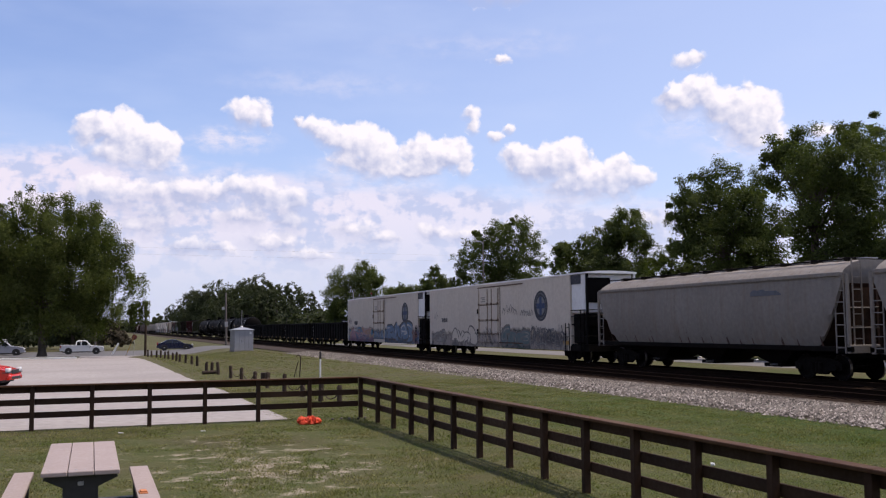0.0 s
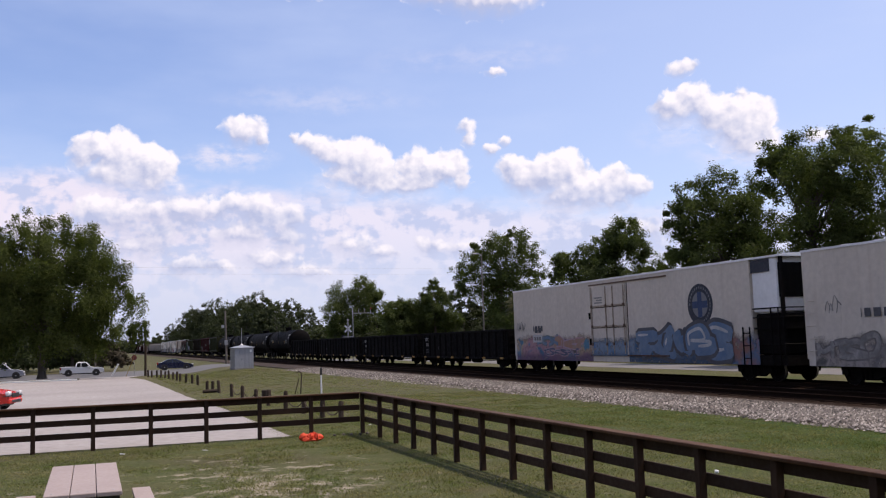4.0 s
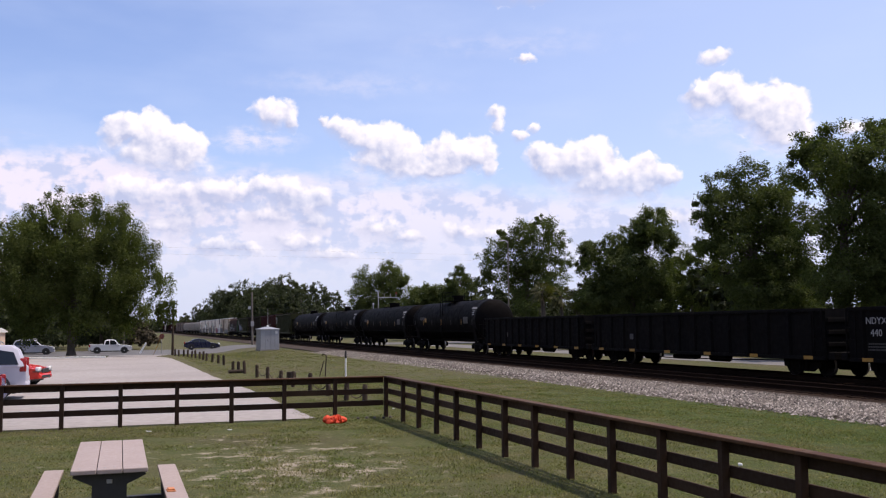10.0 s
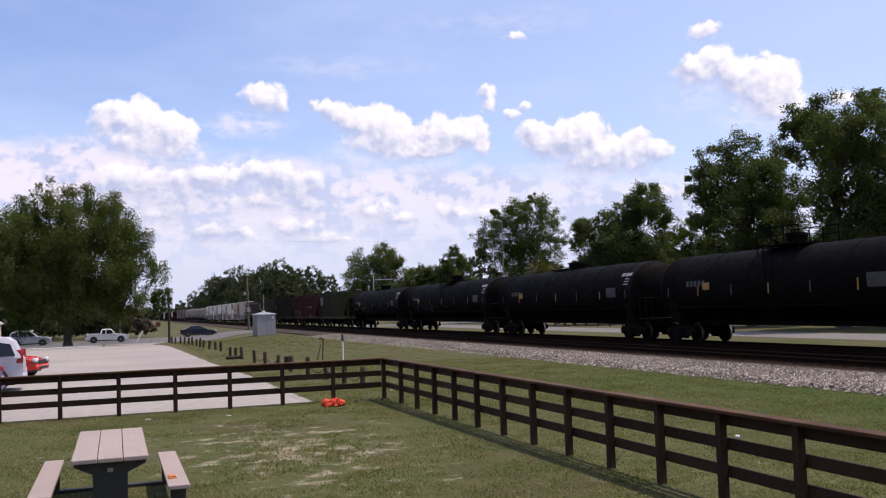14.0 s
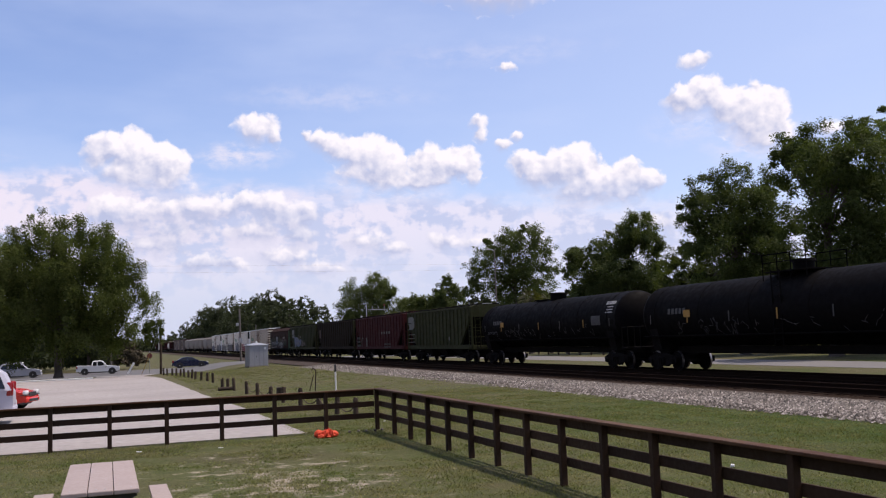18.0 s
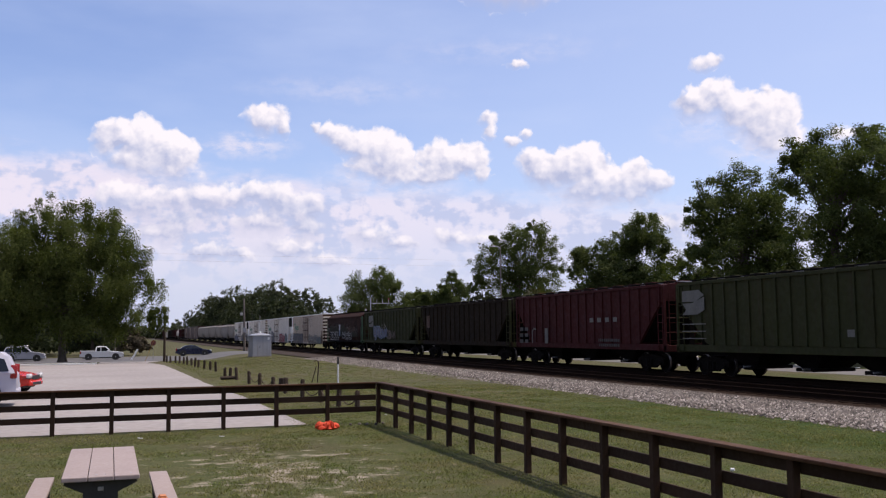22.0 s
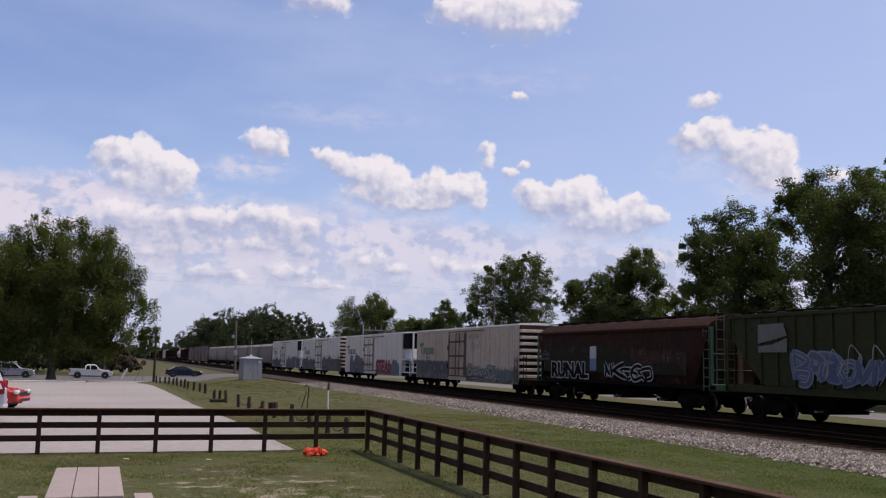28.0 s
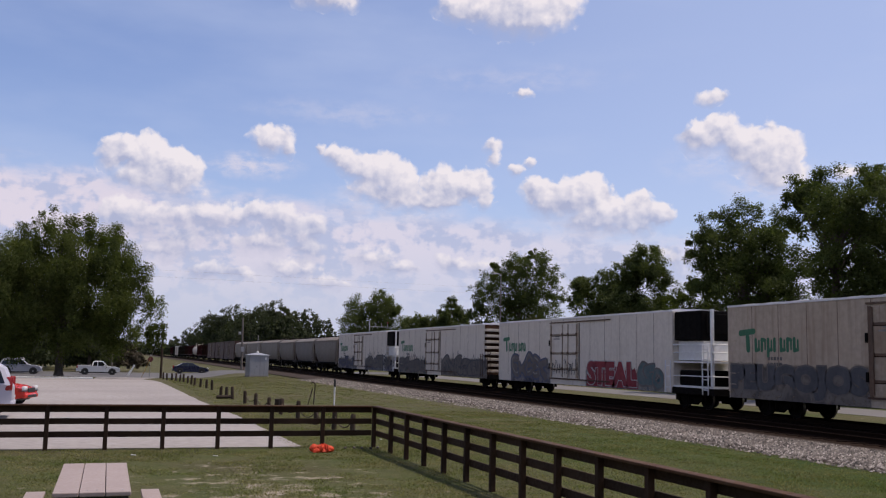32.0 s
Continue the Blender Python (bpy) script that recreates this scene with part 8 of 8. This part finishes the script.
wash(c, -1.601, -1.05, 2.45, 0.98, 1.9, M_SGRIME)
graffiti(c, -1.548, -5.5, -1.5, 0.80, 2.0, M_GTEAL, M_GGREY, 8, 4, fat=0.75, extra=M_GMIST)
graffiti(c, -1.548, -10.1, -5.6, 0.85, 1.95, M_GMIST, M_GDARK, 7, 8, fat=0.20)
scrawl(c, -1.575, -10.1, -5.7, 0.95, 1.95, M_GDARK, 6, 16, 0.03)
graffiti(c, -1.548, 3.1, 7.4, 0.78, 1.85, M_CWHITE, M_GGREY, 12, 4, fat=0.70)
graffiti(c, -1.548, 9.2, 12.0, 0.85, 1.85, M_GMIST, M_GGREY, 9, 4, fat=0.45)
scrawl(c, -1.604, 0.2, 1.6, 1.3, 1.95, M_GDARK, 10, 8, 0.025)
scrawl(c, -1.536, -3.6, -1.4, 2.75, 3.25, M_GDARK, 11, 8)
scrawl(c, -1.536, -5.9, -4.1, 2.6, 3.05, M_GDARK, 12, 6)
scrawl(c, -1.536, 10.9, 11.6, 2.5, 3.1, M_GMIST, 13, 4)
part("reflector", B().box(-1.556, -1.550, -10.6, -9.9, 1.00, 1.22), M_YELLOW, c, "orange reflector")
part("sign_frame", B().box(-1.556, -1.550, -9.0, -8.4, 1.15, 1.55), M_GMIST, c, "pale square frame")
part("sign_plate", B().box(-1.560, -1.557, -8.92, -8.48, 1.21, 1.49), M_GDARK, c)
c = couple(reefer("white insulated car with blue and pink graffiti along its side", L(A1, A2), 4.98, True, "emblem", 4), A1, A2)
M_SPINK = mist_paint("pink_and_blue_spray_paint", [(0.055, 0.17, 0.29), (0.38, 0.215, 0.25), (0.40, 0.235, 0.25), (0.42, 0.30, 0.20), (0.07, 0.20, 0.30)], 2.15, 0.5, 0.55, 0.92, (0.115, 0.065, 0.125))
M_SBLUE = mist_paint("worn_blue_spray_paint", [(0.06, 0.16, 0.30), (0.19, 0.25, 0.32), (0.05, 0.12, 0.22)], 2.0, 0.5, 0.8, 0.92, (0.05, 0.075, 0.12))
M_SCORAL = mist_paint("coral_and_blue_spray_paint", [(0.30, 0.12, 0.09), (0.10, 0.15, 0.24), (0.26, 0.13, 0.11)], 2.0, 0.5, 0.9, 0.9)
wash(c, -1.545, 2.45, 12.0, 0.68, 2.45, M_SPINK)
wash(c, -1.545, -9.0, -1.1, 0.68, 2.3, M_SBLUE)
wash(c, -1.5455, -10.8, -9.0, 0.68, 2.2, M_SCORAL)
wash(c, -1.601, -1.05, 2.45, 0.98, 1.9, M_SBLUE)
graffiti(c, -1.549, 3.4, 6.8, 1.25, 2.05, M_GRUST, M_GPINK, 16, 3, fat=0.75)
graffiti(c, -1.549, 6.4, 9.0, 1.5, 2.15, M_GBLUE, M_GTEAL, 23, 3, fat=0.6)
graffiti(c, -1.549, 4.0, 8.2, 0.95, 1.4, M_GVIOLET, M_GPINK, 27, 6, fat=0.45, extra=M_GWHITE)
graffiti(c, -1.549, -9.2, -1.8, 0.75, 2.35, M_GBLUE, M_GDARK, 18, 5, fat=0.85, extra=M_GWHITE)
part("dark_patch", B().box(-1.556, -1.550, 4.3, 5.0, 1.12, 1.55), M_GTAN, c)
part("number_panel", B().box(-1.568, -1.562, 8.4, 9.6, 1.72, 2.16), M_GWHITE, c, "white painted number panel")
bars(c, -1.568, 8.55, 1.84, 0.9, 0.20, M_GGREY, 1, 6)
bars(c, -1.545, 8.55, 2.28, 0.95, 0.30, M_GDARK, 1, 5)
scrawl(c, -1.536, 10.7, 11.9, 2.4, 2.9, M_GDARK, 19, 7)
gs = [92.0, 109.3, 126.7, 145.2, 161.1]
marks = [("NDYX", "431"), ("NDYX", "440"), None, None]
tags = [(-0.9, 2.1, M_CHALK, 5), (-6.5, -1.5, M_CHALK, 7), (-5.5, 2.2, M_CHALK, 6), None]
for k in range(4):
    couple(gondola("black ribbed open gondola car with faded yellow reflectors", L(gs[k], gs[k + 1]), 20 + k, 2.60, marks[k], tags[k]), gs[k], gs[k + 1])
ts = [161.1, 178.9, 198.4, 219.9, 240.5]
tl = ["black tank car with a railed top platform", "black tank car with yellow stencils", "black tank car with white stencils and a top platform", "black tank car with yellow marks and a round dome"]
for k in range(4):
    rad, mid = (1.53, 2.52) if k < 2 else (1.46, 2.60)
    c = couple(tank_car(tl[k], L(ts[k], ts[k + 1]), 30 + k, rad, mid, "platform" if k in (0, 2) else "dome"), ts[k], ts[k + 1])
    if k >= 2:
        # faint sprayed scribbles low on the barrel
        rg = random.Random(300 + k)
        b = B()
        for j in range(30):
            y, z = rg.choice((rg.uniform(-6.5, 7.8), rg.uniform(1.0, 5.5))), mid - rg.uniform(0.35, 0.85)
            pts = []
            for i in range(4):
                pts.append((-math.sqrt(max(rad * rad - (z - mid) ** 2, 0.1)) - 0.004, y, z))
                y, z = y + rg.uniform(-0.28, 0.28), min(max(z + rg.uniform(-0.30, 0.30), mid - 0.95), mid - 0.2)
            b.tube(pts, 0.014, 4)
        tagged(part("graffiti", b, M_DIMLETTER, c), kind="stuff")
    if k == 3:
        words(c, "GATX 224721", -1.405, 7.55, 2.10, 0.27, M_DIMLETTER)
hs = [240.5, 256.6, 274.4, 293.9, 312.5, 330.2]
c = couple(hopper("faded olive green ribbed covered hopper with a pale emblem", L(hs[0], hs[1]), 4.36, M_CGREEN, "rib", 41, end_paint=M_CGREEN), hs[0], hs[1])
yb = 6.40
part("emblem", B().prism([(yb + 0.85, 3.30), (yb + 0.85, 3.78), (yb - 0.45, 3.80), (yb - 0.85, 3.55), (yb - 0.15, 3.28)], "x", -1.582, -1.574), M_GPALE, c, "pale swept emblem")
part("emblem", B().prism([(yb + 0.85, 3.22), (yb + 0.10, 3.22), (yb - 0.85, 3.48), (yb - 0.85, 2.90), (yb - 0.30, 2.70), (yb + 0.85, 2.70), (yb + 0.55, 2.95)], "x", -1.582, -1.574), M_GPALE, c, "pale swept emblem")
for k in range(3):
    part("stripe", B().box(-1.578, -1.572, yb - 0.9, yb + 0.9, 1.62 + k * 0.32, 1.665 + k * 0.32), M_GPALE, c)
part("stencil_box", B().box(-1.512, -1.506, -3.3, -2.9, 1.72, 1.98), M_GPALE, c)
c = couple(hopper("oxide red ribbed covered hopper with white marks", L(hs[1], hs[2]), 4.40, M_CRED, "rib", 42), hs[1], hs[2])
for k in range(4):
    part("marking", B().box(-1.578, -1.572, -1.85 - k * 0.85, -1.45 - k * 0.85, 2.48, 2.72), M_GPALE, c)
for k in range(6):
    part("marking", B().box(-1.578, -1.572, 6.75 + 0.75 * (k % 2), 7.25 + 0.75 * (k % 2), 1.30 + 0.38 * (k // 2), 1.52 + 0.38 * (k // 2)), M_DIMLETTER, c)
sw = B()
for (p, q) in (((6.1, 1.35), (6.1, 2.0)), ((6.1, 2.0), (5.9, 2.2)), ((5.9, 2.2), (5.6, 2.15))):
    stroke(sw, -1.580, p, q, 0.05)
tagged(part("swept_mark", sw, M_GPALE, c), kind="stuff")
part("marking", B().box(-1.578, -1.572, 3.9, 4.3, 1.3, 2.2), M_GPALE, c)
bars(c, -1.572, -4.6, 1.45, 2.2, 0.15, M_DIMLETTER, 2, 8)
c = couple(hopper("dark olive ribbed covered hopper with an orange mark", L(hs[2], hs[3]), 4.36, M_COLIVE, "rib", 43, end_paint=M_CGREEN), hs[2], hs[3])
part("emblem", B().box(-1.578, -1.572, 7.0, 7.8, 2.4, 3.4), M_RUSTY, c, "faded orange emblem")
c = couple(hopper("faded green ribbed covered hopper with blue graffiti", L(hs[3], hs[4]), 4.36, M_CGREEN, "rib", 44, end_paint=M_CGREEN), hs[3], hs[4])
graffiti(c, -1.576, 0.2, 4.9, 1.4, 2.6, M_GDEEP, M_GBLUE, 22, 6, fat=0.45, extra=M_GMIST)
scrawl(c, -1.580, 0.4, 4.8, 1.45, 2.7, M_GMIST, 29, 9, 0.03)
graffiti(c, -1.576, -2.6, 0.1, 1.4, 2.3, M_GTAN, M_GTAN, 30, 4, fat=0.3)
part("emblem", B().prism([(7.0, 3.0), (7.0, 3.75), (5.5, 3.78), (5.3, 3.3), (6.0, 3.15)], "x", -1.582, -1.574), M_GPALE, c, "dim pale emblem")
part("emblem", B().prism([(7.0, 2.9), (6.2, 2.95), (5.3, 3.2), (5.3, 2.65), (7.0, 2.65)], "x", -1.582, -1.574), M_GPALE, c, "dim pale emblem")
c = couple(hopper("rust-brown smooth covered hopper with white outlined graffiti", L(hs[4], hs[5]), 4.40, M_CRUST, "smooth", 45, end_paint=material("green_end_paint", (0.05, 0.11, 0.065), 0.7, big=0.8, small=8, amount=0.6)), hs[4], hs[5])
M_SRUST = mist_paint("rust_and_green_weathering", [(0.018, 0.026, 0.012), (0.060, 0.018, 0.009), (0.026, 0.012, 0.007), (0.075, 0.026, 0.012)], 3.3, 0.9, 0.6, 0.8)
M_GREENWASH = material("dark_green_old_paint", (0.014, 0.022, 0.010), 0.85, colour2=(0.030, 0.016, 0.009), big=0.7, small=5, amount=0.8, spec=0.15)
smear(c, -1.5415, -2.5, 7.6, 1.62, 3.2, M_GREENWASH, 25, "old_paint")
smear(c, -1.5405, -6.8, -2.0, 1.62, 2.2, M_GREENWASH, 26, "old_paint")
wash(c, -1.5425, -6.9, 7.7, 1.62, 3.6, M_SRUST)
sprayed_word(c, "RUNAL", -1.548, 2.2, 6.75, 1.22, 2.2, M_CBLACK, M_GWHITE, 0.05, 0.05)
graffiti(c, -1.548, -4.05, 0.45, 1.25, 2.2, M_CBLACK, M_GWHITE, 24, 5, fat=0.42)
part("panel", B().box(-1.552, -1.546, 1.35, 2.05, 2.35, 3.0), M_GWHITE, c, "white painted panel")
part("panel", B().box(-1.552, -1.546, 1.35, 2.05, 1.72, 2.345), M_GBLUE, c, "blue painted panel")
bars(c, -1.545, 7.0, 2.5, 1.3, 0.16, M_DIMLETTER, 2, 9)
M_SSLATE = mist_paint("slate_grey_spray_paint", [(0.085, 0.074, 0.070), (0.19, 0.165, 0.145), (0.10, 0.088, 0.082)], 2.1, 0.3, 0.9, 0.95)
M_SOLIVE = mist_paint("washed_green_and_grey_spray_paint", [(0.10, 0.11, 0.085), (0.25, 0.22, 0.19), (0.075, 0.095, 0.085), (0.20, 0.14, 0.10)], 1.75, 0.5, 0.8, 0.85)
M_STEALMIX = mist_paint("teal_and_grey_spray_paint", [(0.07, 0.15, 0.16), (0.28, 0.26, 0.25), (0.05, 0.11, 0.13)], 1.7, 0.6, 0.9, 0.85)
M_SDEEP = mist_paint("dark_blue_and_grey_spray_paint", [(0.06, 0.07, 0.13), (0.22, 0.21, 0.22), (0.05, 0.055, 0.085)], 1.85, 0.5, 0.9, 0.9)
rs = [330.2, 352.8, 376.9, 399.7, 423.0]
rl = ["dirty white insulated car with green lettering and bulging grey graffiti", "white insulated car with green lettering and red graffiti", "white insulated car with green lettering and dark graffiti", "white insulated car with green lettering and grey graffiti"]
for k in range(4):
    c = couple(reefer(rl[k], L(rs[k], rs[k + 1]), 4.56, k % 2 == 1, "juice", 50 + k, M_CCREAM if k == 0 else M_CBRIGHT), rs[k], rs[k + 1])
    hl = L(rs[k], rs[k + 1]) / 2 - 0.7
    if k == 0:
        wash(c, -1.545, 3.3, hl, 0.68, 2.3, M_SSLATE)
        sprayed_word(c, "PEUGOJOS", -1.547, 3.35, hl, 0.72, 2.1, M_GDARK, M_GSLATE, 0.08, 0.05)
        wash(c, -1.545, -9.6, -0.4, 0.68, 2.1, M_SOLIVE)
        graffiti(c, -1.547, -6.2, -0.9, 0.80, 1.9, M_GOLIVE, M_GDARK, 63, 7, fat=0.42, extra=M_GMIST)
        graffiti(c, -1.548, -9.2, -6.0, 0.80, 1.6, M_GTEAL, M_GGREY, 65, 4, fat=0.4)
        scrawl(c, -1.536, -2.9, -0.6, 3.5, 4.05, M_GDARK, 59, 9)
        scrawl(c, -1.536, -2.9, -1.2, 2.75, 3.5, M_GDARK, 58, 5)
    elif k == 1:
        wash(c, -1.545, -8.2, -0.4, 0.68, 2.1, M_STEALMIX)
        smear(c, -1.546, -5.9, -0.5, 0.72, 2.0, M_GRED, 64)
        sprayed_word(c, "STEAL", -1.551, -5.8, -0.5, 0.75, 2.1, M_GRED, M_GWHITE, 0.06, 0.03)
        graffiti(c, -1.547, -8.0, -6.0, 0.75, 1.9, M_GTEAL, M_GGREY, 66, 3, fat=0.6)
        wash(c, -1.545, 4.0, 9.9, 0.68, 2.2, M_SDEEP)
        graffiti(c, -1.547, 4.4, 9.6, 0.75, 2.3, M_GSLATE, M_GDEEP, 68, 5, fat=0.6, extra=M_GMIST)
        scrawl(c, -1.604, 0.6, 3.8, 1.1, 2.0, M_GDARK, 69, 10, 0.035)
    else:
        wash(c, -1.545, -hl + 0.8, -0.6, 0.68, 2.2, M_SDEEP if k == 3 else M_SSLATE)
        graffiti(c, -1.547, -hl + 1.2, -1.2, 0.8, 2.1, M_GGREY, M_GDARK, 72 + k, 6, fat=0.6)
        wash(c, -1.545, 2.8, hl, 0.68, 2.0, M_SOLIVE if k == 2 else M_SDEEP)
        graffiti(c, -1.547, 3.2, hl - 0.3, 0.8, 1.9, M_GSLATE if k == 2 else M_GVIOLET, M_GDARK, 74 + k, 5, fat=0.6)
        scrawl(c, -1.60, 3.2, hl - 0.3, 0.9, 2.2, M_GDARK, 84 + k, 14, 0.04)
        scrawl(c, -1.60, -hl + 1.2, -1.2, 0.9, 2.3, M_GDARK, 88 + k, 18, 0.04)
for k, (a, b) in enumerate([(423, 436.4), (436.4, 449.8), (449.8, 463.2)]):
    couple(hopper("short pale grey covered hopper", L(a, b), 4.4, M_CLIGHT if k != 1 else M_CGREY, "smooth", 80 + k, bays=2), a, b)
for k in range(3):
    couple(hopper("long pale grey covered hopper", L(0, 18.4), 4.5, M_CLIGHT, "smooth", 84 + k), 463.2 + k * 18.4, 481.6 + k * 18.4)
s0 = 518.4
for k, kind in enumerate(["box", "box", "box", "rust", "red", "wtank", "red", "rust", "dark", "dark", "white", "dark", "red"]):
    a, b = s0, s0 + (20.0 if kind in ("box", "white") else 17.5)
    s0 = b
    if kind == "box":
        c = reefer("brown boxcar with a pale roof", L(a, b), 4.75, False, "plain", 90 + k, M_CBROWN, "boxcar")
    elif kind == "white":
        c = reefer("white insulated car far back in the train", L(a, b), 4.5, False, "plain", 90 + k)
    elif kind == "wtank":
        c = tank_car("white tank car far back in the train", L(a, b), 90 + k, mat=M_CWHITE, yellow=False)
    else:
        c = hopper("%s covered hopper far back in the train" % {"rust": "rust-brown", "red": "dark red", "dark": "dark olive"}[kind], L(a, b), 4.4, {"rust": M_CRUST, "red": M_CRED, "dark": M_COLIVE}[kind], "rib", 90 + k)
    couple(c, a, b)


def motions():
    """The train rolls steadily past, towards the yard's right."""
    times = [0.0, 0.1] + [float(k) for k in range(2, 31, 2)] + [31.9, 32.0]
    for ob, start in rolling:
        walk(ob, [(q, pose(TRACK_X, start - SPEED * q, RAIL_TOP)) for q in times])


motions()
